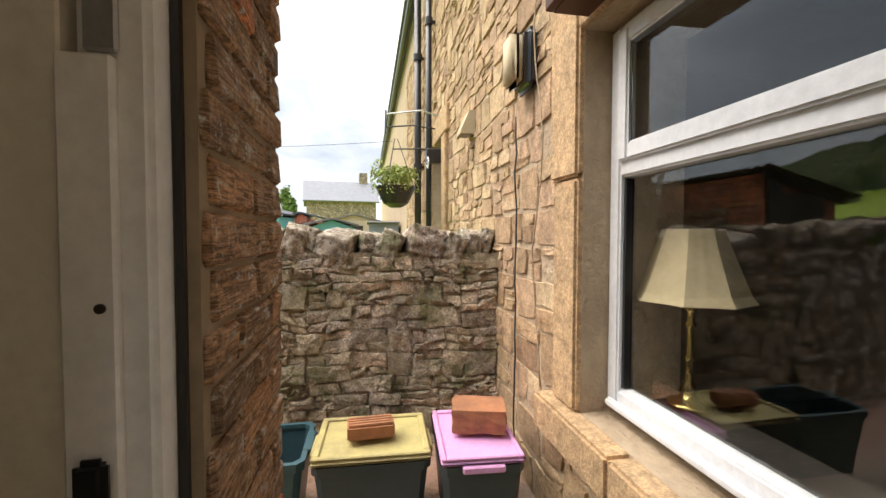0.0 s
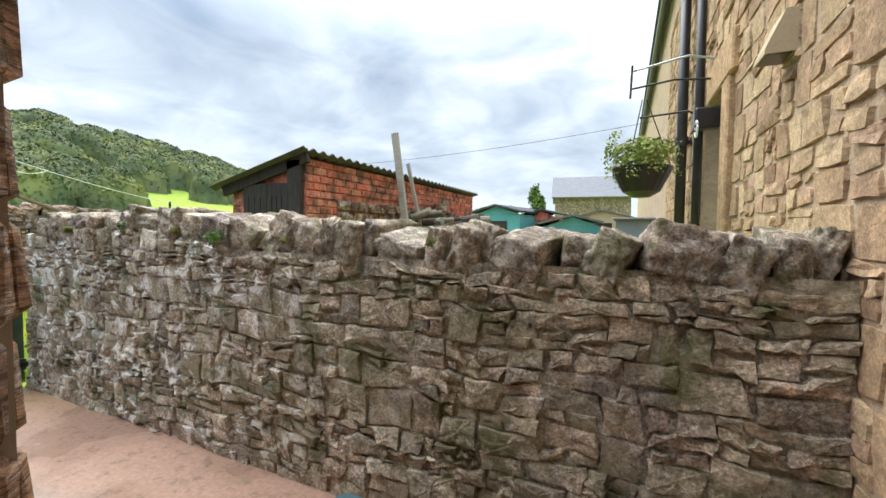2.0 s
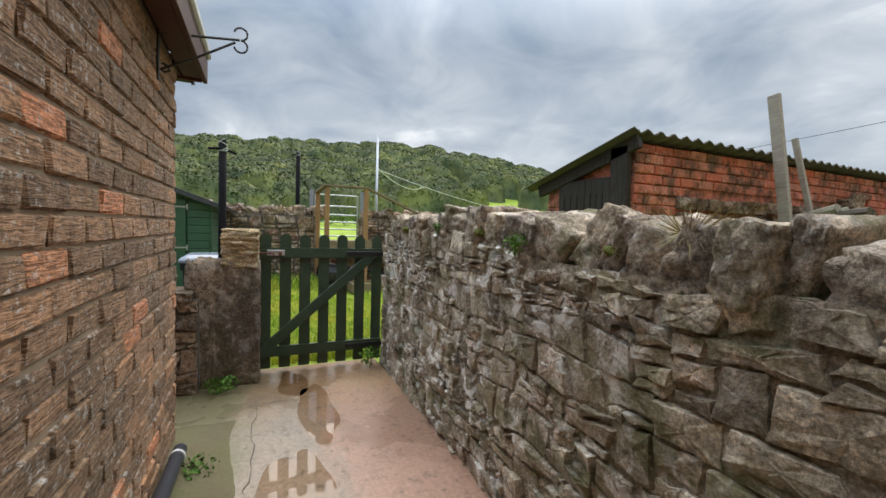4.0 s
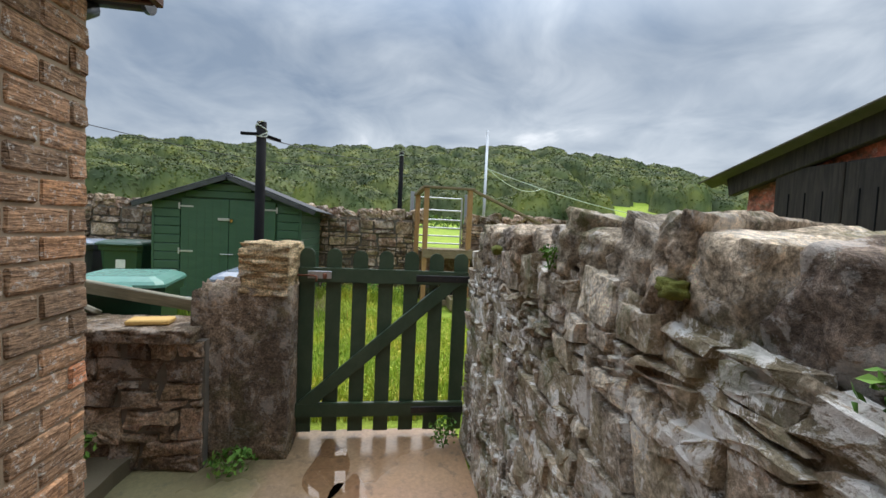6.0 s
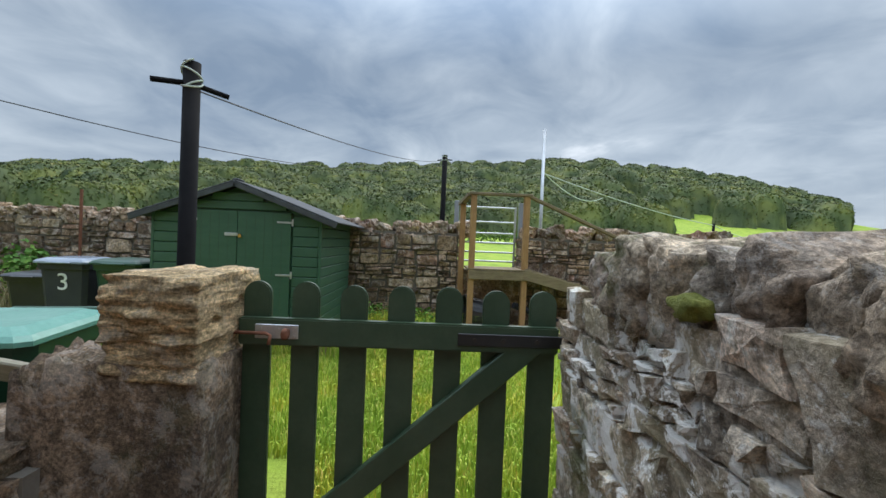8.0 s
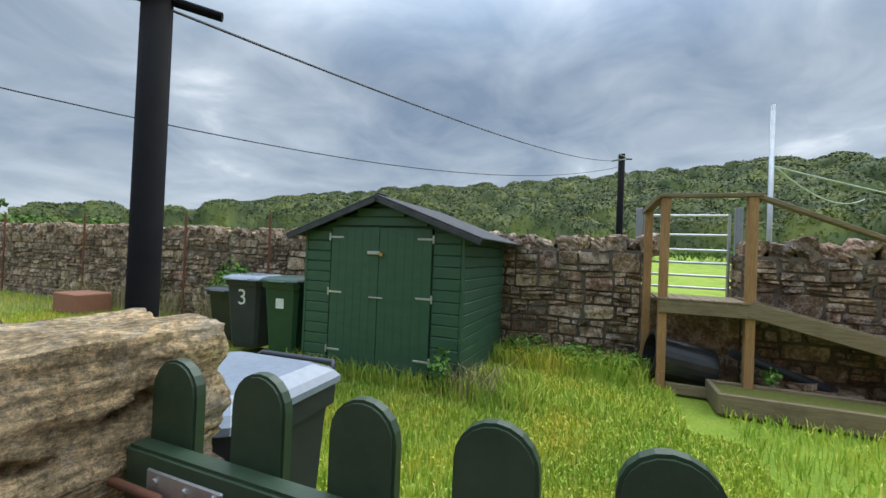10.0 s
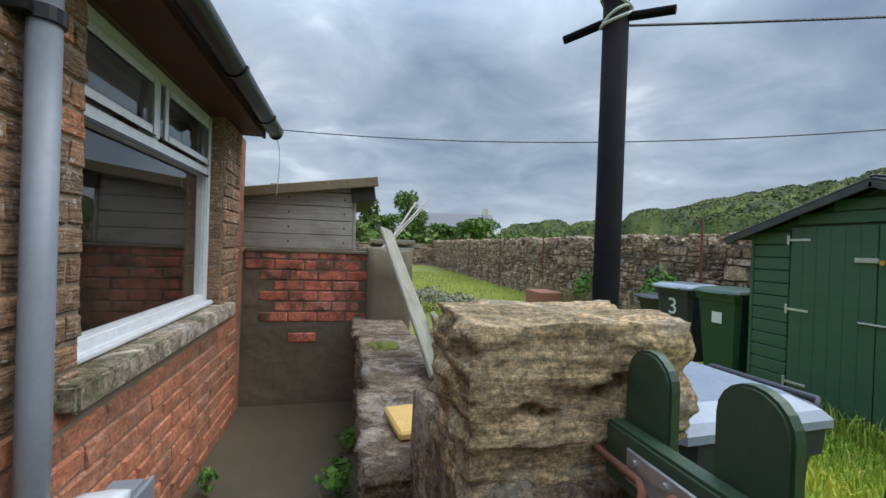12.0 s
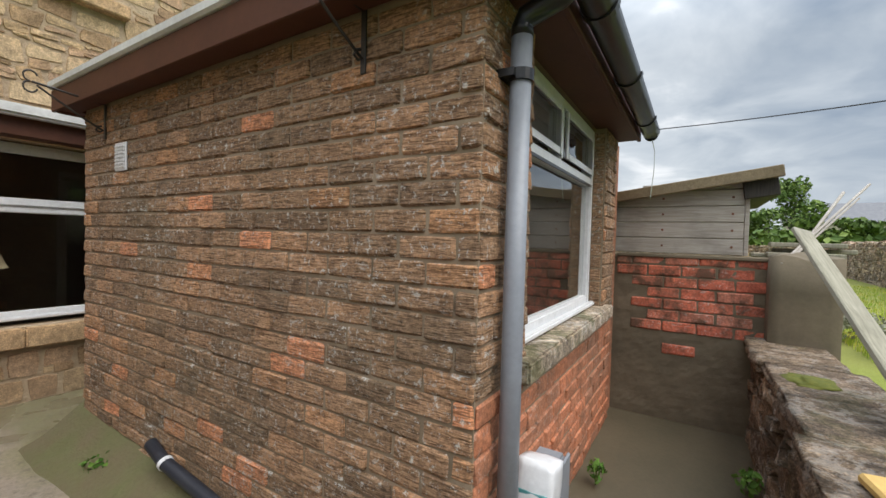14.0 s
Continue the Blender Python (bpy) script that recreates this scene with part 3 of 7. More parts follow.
def rubble_cells(length, height, rnd, band=(0.2, 0.34), wide=(0.22, 0.5), gap=0.008, thin=0.5, skew=0.0):
    """Outlines of random rubble in bands: single big stones, and chunks split into thin courses."""
    cells, v = [], 0.0
    wave = [rnd.uniform(0, 50)]
    while v < height - 0.03:
        h = min(rnd.uniform(*band), height - v)
        if height - v - h < 0.08:
            h = height - v
        lo, hi = v, v + h
        s0, s1 = wave[-1], rnd.uniform(0, 50)
        wave.append(s1)

        def edge(u, base, s):
            return base + (0.03 * noise.noise((u * 2.1, s, 0)) + 0.015 * noise.noise((u * 6.3, s, 3)) if 0.01 < base < height - 0.01 else 0)

        u = 0.0
        while u < length - 0.02:
            w = min(rnd.uniform(*wide), length - u)
            if length - u - w < 0.1:
                w = length - u
            r = rnd.random()
            rows = 1 if r > thin else (2 if r > thin * 0.35 else 3)
            cuts = [0.0] + sorted(rnd.uniform(0.28, 0.72) if rows == 2 else (0.33 + rnd.uniform(-0.07, 0.07)) * (k + 1) for k in range(rows - 1)) + [1.0]
            for q0, q1 in zip(cuts, cuts[1:]):
                split = [0.0, 1.0]
                ratio = w / max((q1 - q0) * h, 0.03)
                if ratio > 2.6 and rnd.random() < 0.7:
                    split = [0.0, rnd.uniform(0.3, 0.7), 1.0]
                for p0, p1 in zip(split, split[1:]):
                    x0, x1 = u + w * p0, u + w * p1
                    sk = rnd.uniform(-0.025, 0.025)
                    quad = []
                    for xx, qq in ((x0, q0), (x1, q0), (x1, q1), (x0, q1)):
                        yy = edge(xx, lo, s0) * (1 - qq) + edge(xx, hi, s1) * qq
                        if 0.02 < xx < length - 0.02 and 0 < qq < 1:
                            yy += rnd.uniform(-0.012, 0.012)
                        quad.append([xx + (sk * (qq - 0.5) if 0.02 < xx < length - 0.02 else 0), yy])
                    if skew:
                        for c in quad:
                            if 0.02 < c[0] < length - 0.02:
                                c[0] += rnd.uniform(-skew, skew) * 1.6
                                c[1] += rnd.uniform(-skew, skew)
                    g = gap * rnd.uniform(0.5, 1.4)
                    quad[0][0] += g; quad[3][0] += g; quad[1][0] -= g; quad[2][0] -= g
                    quad[0][1] += g; quad[1][1] += g; quad[2][1] -= g; quad[3][1] -= g
                    cells.append(quad)
            u += w
        v += h
    return cells


def rubble_face(parent, origin, along, outward, length, height, mat, seed, depth=0.035, singles=None, name="stone", smooth=False, tall=None, skip=None, **kw):
    """Stones of their own on a wall's face. singles(u, v): whether a stone is a part of its own; the rest is joined."""
    rnd = random.Random(seed)
    o, e, n, up = Vector(origin), Vector(along), Vector(outward), Vector((0, 0, 1))
    rest_v, rest_f, k = [], [], 0
    for quad in rubble_cells(length, height, rnd, **kw):
        cu, cv = sum(q[0] for q in quad) / 4, sum(q[1] for q in quad) / 4
        if tall and cv > tall(cu):
            continue
        if skip and skip(cu, cv):
            continue
        verts, faces = stone_patch(quad, depth * rnd.uniform(0.45, 1.35), rnd)
        pts = [o + e * u + up * v + n * w for u, v, w in verts]
        if e.cross(up).dot(n) < 0:
            faces = [f[::-1] for f in faces]
        if (singles is None or singles(cu, cv)) and k < 300:
            k += 1
            raw(name, [tuple(p) for p in pts], faces, mat, parent, smooth)
        else:
            b = len(rest_v)
            rest_v += [tuple(p) for p in pts]
            rest_f += [tuple(b + i for i in f) for f in faces]
    if rest_v:
        tagged(raw("stones", rest_v, rest_f, mat, parent, smooth), kind="stuff")


def rubble_polygons(length, height, rnd, sizes, aspect):
    """Irregular stone outlines that fill a wall face: cells round scattered centres of uneven weight."""
    L, rng = length / aspect, np.random.default_rng(rnd.randrange(10**6))
    pts, rad = np.zeros((0, 2)), np.zeros(0)
    for big in range(3):
        tries = int(L * height / (np.mean(sizes) ** 2) * (3, 6, 9)[big])
        for _ in range(tries):
            r = rng.uniform(*((0.75, 1.0), (0.35, 0.75), (0.0, 0.35))[big])
            r = sizes[0] + (sizes[1] - sizes[0]) * r
            p = np.array((rng.uniform(-0.02, L + 0.02), rng.uniform(0, height)))
            if len(pts) and (np.hypot(*(pts - p).T) < 0.62 * (rad + r)).any():
                continue
            if big == 0 and len(pts) > L * height / (sizes[1] ** 2) * 0.16:
                break
            pts, rad = np.vstack((pts, p)), np.append(rad, r)
    out = []
    for i in range(len(pts)):
        poly = [(0.0, 0.0), (L, 0.0), (L, height), (0.0, height)]
        d = pts - pts[i]
        near = np.argsort((d**2).sum(1))[1:18]
        for j in near:
            nx, ny = d[j]
            c = 0.5 * ((pts[j] ** 2).sum() - (pts[i] ** 2).sum() + 0.55 * (rad[i] ** 2 - rad[j] ** 2))
            new_poly = []
            for (ax, ay), (bx, by) in zip(poly, poly[1:] + poly[:1]):
                fa, fb = ax * nx + ay * ny - c, bx * nx + by * ny - c
                if fa <= 0:
                    new_poly.append((ax, ay))
                if (fa < 0 < fb) or (fb < 0 < fa):
                    t = fa / (fa - fb)
                    new_poly.append((ax + (bx - ax) * t, ay + (by - ay) * t))
            poly = new_poly
            if len(poly) < 3:
                break
        if len(poly) >= 3:
            out.append([(x * aspect, y) for x, y in poly])
    return out


def stone_from_polygon(poly, depth, gap, rnd, edge=-0.025):
    cx, cy = sum(p[0] for p in poly) / len(poly), sum(p[1] for p in poly) / len(poly)
    pts = []
    for a, b in zip(poly, poly[1:] + poly[:1]):
        ln = math.hypot(b[0] - a[0], b[1] - a[1])
        if ln < 0.012:
            continue
        pts.append(a)
        k = int(ln / 0.045)
        for i in range(k):
            t = (i + 1 + rnd.uniform(-0.25, 0.25)) / (k + 1)
            pts.append((a[0] + (b[0] - a[0]) * t + rnd.uniform(-0.006, 0.006), a[1] + (b[1] - a[1]) * t + rnd.uniform(-0.006, 0.006)))
    n = len(pts)
    if n < 3:
        return None
    size = sum(math.hypot(x - cx, y - cy) for x, y in pts) / n
    if size < 0.012:
        return None
    lu, lv = rnd.uniform(-0.8, 0.8) * depth / size, rnd.uniform(-0.8, 0.8) * depth / size
    verts = []
    for shrink, lift, jit in ((gap, edge, 0.0), (gap + 0.004 + 0.05 * size, depth * 0.85, 0.16), (gap + 0.5 * size, depth, 0.2)):
        for x, y in pts:
            r = max(math.hypot(x - cx, y - cy), 1e-4)
            k = max(1 - shrink / r, 0.15)
            px, py = cx + (x - cx) * k, cy + (y - cy) * k
            w = lift if lift < 0 else lift + (px - cx) * lu + (py - cy) * lv + depth * rnd.uniform(-jit, jit)
            verts.append((px, py, w))
    verts.append((cx, cy, depth * rnd.uniform(0.85, 1.15)))
    faces = []
    for ring in range(2):
        for k in range(n):
            j = (k + 1) % n
            faces.append((ring * n + k, ring * n + j, ring * n + n + j, ring * n + n + k))
    faces += [(2 * n + k, 2 * n + (k + 1) % n, 3 * n) for k in range(n)]
    return verts, faces


def random_rubble(parent, origin, along, outward, length, height, mat, seed, depth=0.025, gap=0.005, sizes=(0.05, 0.13), aspect=1.6, singles=None, skip=None, smooth=False, edge=-0.025, sag=0.0, courses=None):
    """Irregular stones of their own on a wall face; sag lets their outlines lean and wander, courses (band, wide, thin, skew) lays them in rough courses."""
    rnd = random.Random(seed)
    o, e, n, up = Vector(origin), Vector(along), Vector(outward), Vector((0, 0, 1))
    flip = e.cross(up).dot(n) < 0
    rest_v, rest_f, k = [], [], 0
    if courses:
        polys = [[tuple(c) for c in q] for q in rubble_cells(length, height, rnd, courses[0], courses[1], 0.0, courses[2], courses[3])]
    else:
        polys = rubble_polygons(length, height, rnd, sizes, aspect)
    for poly in polys:
        if sag:
            poly = [(u + sag * 0.12 * noise.noise((u * 2.3, v * 2.9, 5)), v + sag * 0.09 * noise.noise((u * 3.1, v * 2.2, 8))) for u, v in poly]
        cu, cv = sum(p[0] for p in poly) / len(poly), sum(p[1] for p in poly) / len(poly)
        if skip and skip(cu, cv):
            continue
        got = stone_from_polygon(poly, depth * rnd.uniform(0.5, 1.4), gap * rnd.uniform(0.5, 1.5), rnd, edge)
        if not got:
            continue
        pts = [tuple(o + e * u + up * v + n * w) for u, v, w in got[0]]
        faces = [f[::-1] for f in got[1]] if flip else got[1]
        if (singles is None or singles(cu, cv)) and k < 300:
            k += 1
            raw("stone", pts, faces, mat, parent, smooth)
        else:
            b = len(rest_v)
            rest_v += pts
            rest_f += [tuple(b + i for i in f) for f in faces]
    if rest_v:
        tagged(raw("stones", rest_v, rest_f, mat, parent, smooth), kind="stuff")


def rough_sheet(name, parent, origin, along, outward, length, tall, mat, seed, amp=0.012, base=0.0, step=0.02):
    """An uneven skin of mortar over a wall face; tall(u) is its height."""
    o, e, n, up = Vector(origin), Vector(along), Vector(outward), Vector((0, 0, 1))
    nu, nv = int(length / step), int(1.3 / step)
    vs, fs = [], []
    for i in range(nu + 1):
        u = length * i / nu
        for j in range(nv + 1):
            v = tall(u) * j / nv
            w = base + amp * noise.fractal(Vector((u * 7, v * 9, seed)), 0.8, 2.2, 4)
            vs.append(tuple(o + e * u + up * v + n * w))
    flip = e.cross(up).dot(n) < 0
    for i in range(nu):
        for j in range(nv):
            k = i * (nv + 1) + j
            f = (k, k + nv + 1, k + nv + 2, k + 1)
            fs.append(f[::-1] if flip else f)
    return raw(name, vs, fs, mat, parent)


def leaf_cloud(rnd, centre, radii, count, size, verts, faces, shell=0.55, flat=0.0, base=0.0):
    """Leaf clumps scattered over lumps round a centre, as four-cornered tufts."""
    cx, cy, cz = centre
    for _ in range(count):
        while True:
            d = Vector((rnd.gauss(0, 1), rnd.gauss(0, 1), rnd.gauss(0, 1)))
            if d.length > 0.1:
                break
        d.normalize()
        if d.z < -0.3 and rnd.random() < 0.6:
            d.z = -d.z
        r = shell + (1 - shell) * rnd.random() ** 0.6
        lump = 1 + 0.28 * noise.noise((d.x * 2.3 + cx, d.y * 2.3 + cy, d.z * 2.3 + cz))
        p = Vector((cx + d.x * radii[0] * r * lump, cy + d.y * radii[1] * r * lump, cz + d.z * radii[2] * r * lump))
        a = Vector((rnd.gauss(0, 1), rnd.gauss(0, 1), rnd.gauss(0, 0.6))).normalized()
        n = (d + Vector((rnd.gauss(0, 0.5), rnd.gauss(0, 0.5), rnd.gauss(0, 0.5)))).normalized()
        a = (a - n * a.dot(n)).normalized()
        b = n.cross(a)
        s = size * rnd.uniform(0.6, 1.5)
        k = len(verts)
        verts += [tuple(p - a * s), tuple(p - b * s * 0.55), tuple(p + a * s), tuple(p + b * s * 0.6 + n * s * 0.3)]
        faces.append((k, k + 1, k + 2, k + 3))

# ---- ground and hills ----
HILL = [(-60, 2.0), (0, 2.0), (30, 2.5), (45, 5.0), (52, 7.6), (68, 11.0), (83, 10.5), (97, 9.5), (115, 8.3), (131, 5.8), (146, 2.3), (160, 1.3), (175, 1.4), (200, 1.6), (300, 2.0)]


def hill_angle(h):
    return float(np.interp(h, [a for a, _ in HILL], [b for _, b in HILL]))


def land(x, y):
    """Height of the land: level near the houses, then fields and a wooded hill."""
    dx, dy = x + 3.0, y - 2.0
    r = math.hypot(dx, dy)
    h = math.degrees(math.atan2(-dx, dy))
    h = h + 360 if h < -60 else h
    top = hill_angle(h)
    near = min(max((r - 14) / 50, 0), 1)
    far = min(max((r - 60) / 150, 0), 1)
    far = far * far * (3 - 2 * far)
    el = near * min(1.9, top * 0.3 + 0.4) + far * max(top - 2.6, 0)
    if r > 210:
        el *= 210 / r * (1 + 0.1 * min(1, (r - 210) / 300))
    z = r * math.tan(radians(el)) + near * 0.5 * noise.noise((x * 0.03, y * 0.03, 0))
    return z - 0.03


def build_ground():
    radii = [0, 3, 6, 9, 12, 16, 22, 30, 40, 55, 75, 100, 130, 165, 200, 260, 400, 900, 2500]
    n = 96
    verts, faces = [(-3, 2, -0.03)], []
    for r in radii[1:]:
        for k in range(n):
            a = 2 * math.pi * k / n
            x, y = -3 + r * math.cos(a), 2 + r * math.sin(a)
            verts.append((x, y, land(x, y)))
    for k in range(n):
        faces.append((0, 1 + k, 1 + (k + 1) % n))
    for j in range(len(radii) - 2):
        for k in range(n):
            a, b = 1 + j * n + k, 1 + j * n + (k + 1) % n
            faces.append((a, a + n, b + n, b))
    tagged(raw("ground", verts, faces, "ground", None, True), "rough grass and green fields rising to a hill", "ground", kind="structure")


build_ground()


def slab(name, outline, z0, z1, mat, label, wob=0.03, seed=1):
    """A ground sheet with a ragged edge, from a closed outline."""
    rnd = random.Random(seed)
    pts = []
    for (ax, ay), (bx, by) in zip(outline, outline[1:] + outline[:1]):
        n = max(1, int(math.hypot(bx - ax, by - ay) / 0.12))
        for k in range(n):
            t = k / n
            pts.append((ax + (bx - ax) * t + (rnd.uniform(-wob, wob) if k else 0), ay + (by - ay) * t + (rnd.uniform(-wob, wob) if k else 0)))
    bm = B()
    top = [bm.verts.new((x, y, z1)) for x, y in pts]
    low = [bm.verts.new((x, y, z0)) for x, y in pts]
    bm.faces.new(top)
    for i in range(len(pts)):
        j = (i + 1) % len(pts)
        bm.faces.new((top[j], top[i], low[i], low[j]))
    bmesh.ops.recalc_face_normals(bm, faces=bm.faces)
    return tagged(obj(name, bm, mat), label, "paving", kind="structure")


slab("pavement", [(2.7, -2.0), (2.7, 2.75), (-2.78, 2.72), (-2.78, 1.1), (-2.5, 0.78), (-1.4, 0.8), (-1.4, 1.1), (1.65, 1.1), (1.65, -2.0)], -0.15, 0.0, "concrete", "damp patched grey concrete path", 0.004, 3)


def build_bank():
    """A low bank of earth against the brick wall, rising towards the house."""
    vs, fs = [], []
    nx, ny = 60, 10
    for i in range(nx + 1):
        x = -1.75 + 3.4 * i / nx
        for j in range(ny + 1):
            t = j / ny
            y = 1.1 + (0.42 + 0.06 * noise.noise((x * 1.7, 3, 0))) * t
            top = 0.1 + 0.055 * (x + 1.44) if x > -1.44 else 0.1 * max(0, 1 - (-1.44 - x) / 0.28)
            z = top * (1 - t) ** 1.4 + 0.012 * noise.noise((x * 7, y * 7, 1)) + 0.004
            vs.append((x, y, z if t < 1 else -0.02))
    for i in range(nx):
        for j in range(ny):
            k = i * (ny + 1) + j
            fs.append((k, k + ny + 1, k + ny + 2, k + 1))
    tagged(raw("earth_strip", vs, fs, "dirt", None, True), "mossy earth bank at the foot of the brick wall", "ground", kind="structure")


build_bank()

slab("yard_slab", [(-1.36, 0.8), (-2.45, 0.82), (-2.45, -1.36), (-1.36, -1.36)], -0.1, 0.09, "yard", "stained raised concrete yard slab", 0.012, 6)


def puddle(cx, cy, rx, ry, seed):
    rnd = random.Random(seed)
    bm = B()
    ring = []
    for k in range(40):
        a = 2 * math.pi * k / 40
        w = 1 + 0.45 * noise.noise((math.cos(a) * 1.3 + seed, math.sin(a) * 1.3, seed))
        ring.append(bm.verts.new((cx + rx * w * math.cos(a), cy + ry * w * math.sin(a), 0.006)))
    bm.faces.new(ring)
    pd = obj("puddle", bm, "water")
    pd.visible_shadow = False
    tagged(pd, "shallow clear rain puddle on concrete path", "puddle", "puddles", "structure")


for p in ((-0.62, 1.8, 0.55, 0.2, 3), (-1.75, 2.02, 0.5, 0.13, 8), (-2.3, 1.9, 0.3, 0.12, 21)):
    puddle(*p)


def build_cracks():
    rnd = random.Random(5)
    for n, (x0, y0, x1, y1) in enumerate(((0.4, 1.5, -2.0, 1.62), (-1.95, 1.45, -2.0, 2.25))):
        pts, k = [], 26
        for i in range(k + 1):
            t = i / k
            pts.append((x0 + (x1 - x0) * t + rnd.uniform(-0.02, 0.02), y0 + (y1 - y0) * t + rnd.uniform(-0.02, 0.02)))
        bm = B()
        prev = None
        for i, (x, y) in enumerate(pts):
            w = 0.001 + 0.003 * rnd.random()
            a, b = bm.verts.new((x - w, y - w, 0.004)), bm.verts.new((x + w, y + w, 0.004))
            if prev:
                bm.faces.new((prev[0], a, b, prev[1]))
            prev = (a, b)
        tagged(obj("pavement_crack", bm, "darkgap"), "dark crack in the concrete path", "crack", kind="structure")


build_cracks()

# ---- boundary wall of the yard ----
WALL_Y = 2.69


def solid(name, x0, x1, y0, y1, z0, z1, mat, label, category="wall"):
    return tagged(obj(name, box(B(), x0, x1, y0, y1, z0, z1), mat), label, category, kind="structure")


def wall_top(x):
    return float(np.interp(x, (-2.8, -1.4, -0.8, 0.0, 2.7), (1.24, 1.33, 1.31, 1.22, 1.2)))


def coping_top(x):
    return float(np.interp(x, (-2.6, -2.1, -1.2, -0.2, 0.9, 1.4, 2.6), (1.4, 1.48, 1.52, 1.485, 1.44, 1.41, 1.41)))


def build_boundary():
    end = -2.63
    w = solid("wall_boundary", end + 0.02, 2.62, WALL_Y + 0.035, 3.08, -0.2, 1.19, "mortar", "old grey rubble stone boundary wall with mossy coping")
    part("core", box(B(), end + 0.1, -0.5, WALL_Y + 0.037, 3.07, 1.191, 1.26), "mortar", w)
    rough_sheet("mortar_skin", w, (2.62, WALL_Y, -0.02), (-1, 0, 0), (0, -1, 0), 2.62 - end, lambda u: wall_top(2.62 - u) + 0.03, "mortar", 3, 0.016, -0.004, 0.016)
    random_rubble(w, (2.62, WALL_Y, -0.03), (-1, 0, 0), (0, -1, 0), 2.62 - end, 1.38, "fieldstone", 11, depth=0.018, gap=0.003, courses=((0.07, 0.17), (0.09, 0.27), 0.62, 0.011), skip=lambda u, v: v - 0.03 > wall_top(2.62 - u), singles=lambda u, v: 0.3 < u < 4.6, edge=-0.03, sag=0.4)
    random_rubble(w, (end, WALL_Y + 0.03, 0.0), (0, 1, 0), (-1, 0, 0), 0.35, 1.18, "fieldstone", 12, depth=0.02, sizes=(0.06, 0.14))
    rnd = random.Random(4)
    x, i = 2.6, 0
    while x > -2.42:
        wd = rnd.choice((rnd.uniform(0.08, 0.13), rnd.uniform(0.12, 0.18), rnd.uniform(0.17, 0.26)))
        base = wall_top(x) - 0.035
        h = coping_top(x) - base - 0.22 * wd + rnd.uniform(-0.035, 0.015)
        m = pose(0, 0, 0, rnd.uniform(-9, 9), rnd.uniform(6, 30), rnd.uniform(-12, 12))
        bm = boulder(B(), (x - wd / 2, 2.885 + rnd.uniform(-0.03, 0.02), base + h * 0.47), (wd * 0.97, 0.4 + rnd.uniform(-0.08, 0.04), h), 40 + i, m, 0.1, 0.82, 11, 2.4, 0.05)
        part("coping_stone", bm, "capstone", w, smooth=True)
        x -= wd
        i += 1
    # the wall runs slightly askew to the house
    w.matrix_basis = pose(0.3, WALL_Y, 0, 0, 0, -1.4) @ pose(-0.3, -WALL_Y, 0)


build_boundary()

# ---- house wall ----
HX = 2.62
WIN_Y0, WIN_Y1, WIN_Z0, WIN_Z1 = 0.05, 1.575, 0.64, 2.12


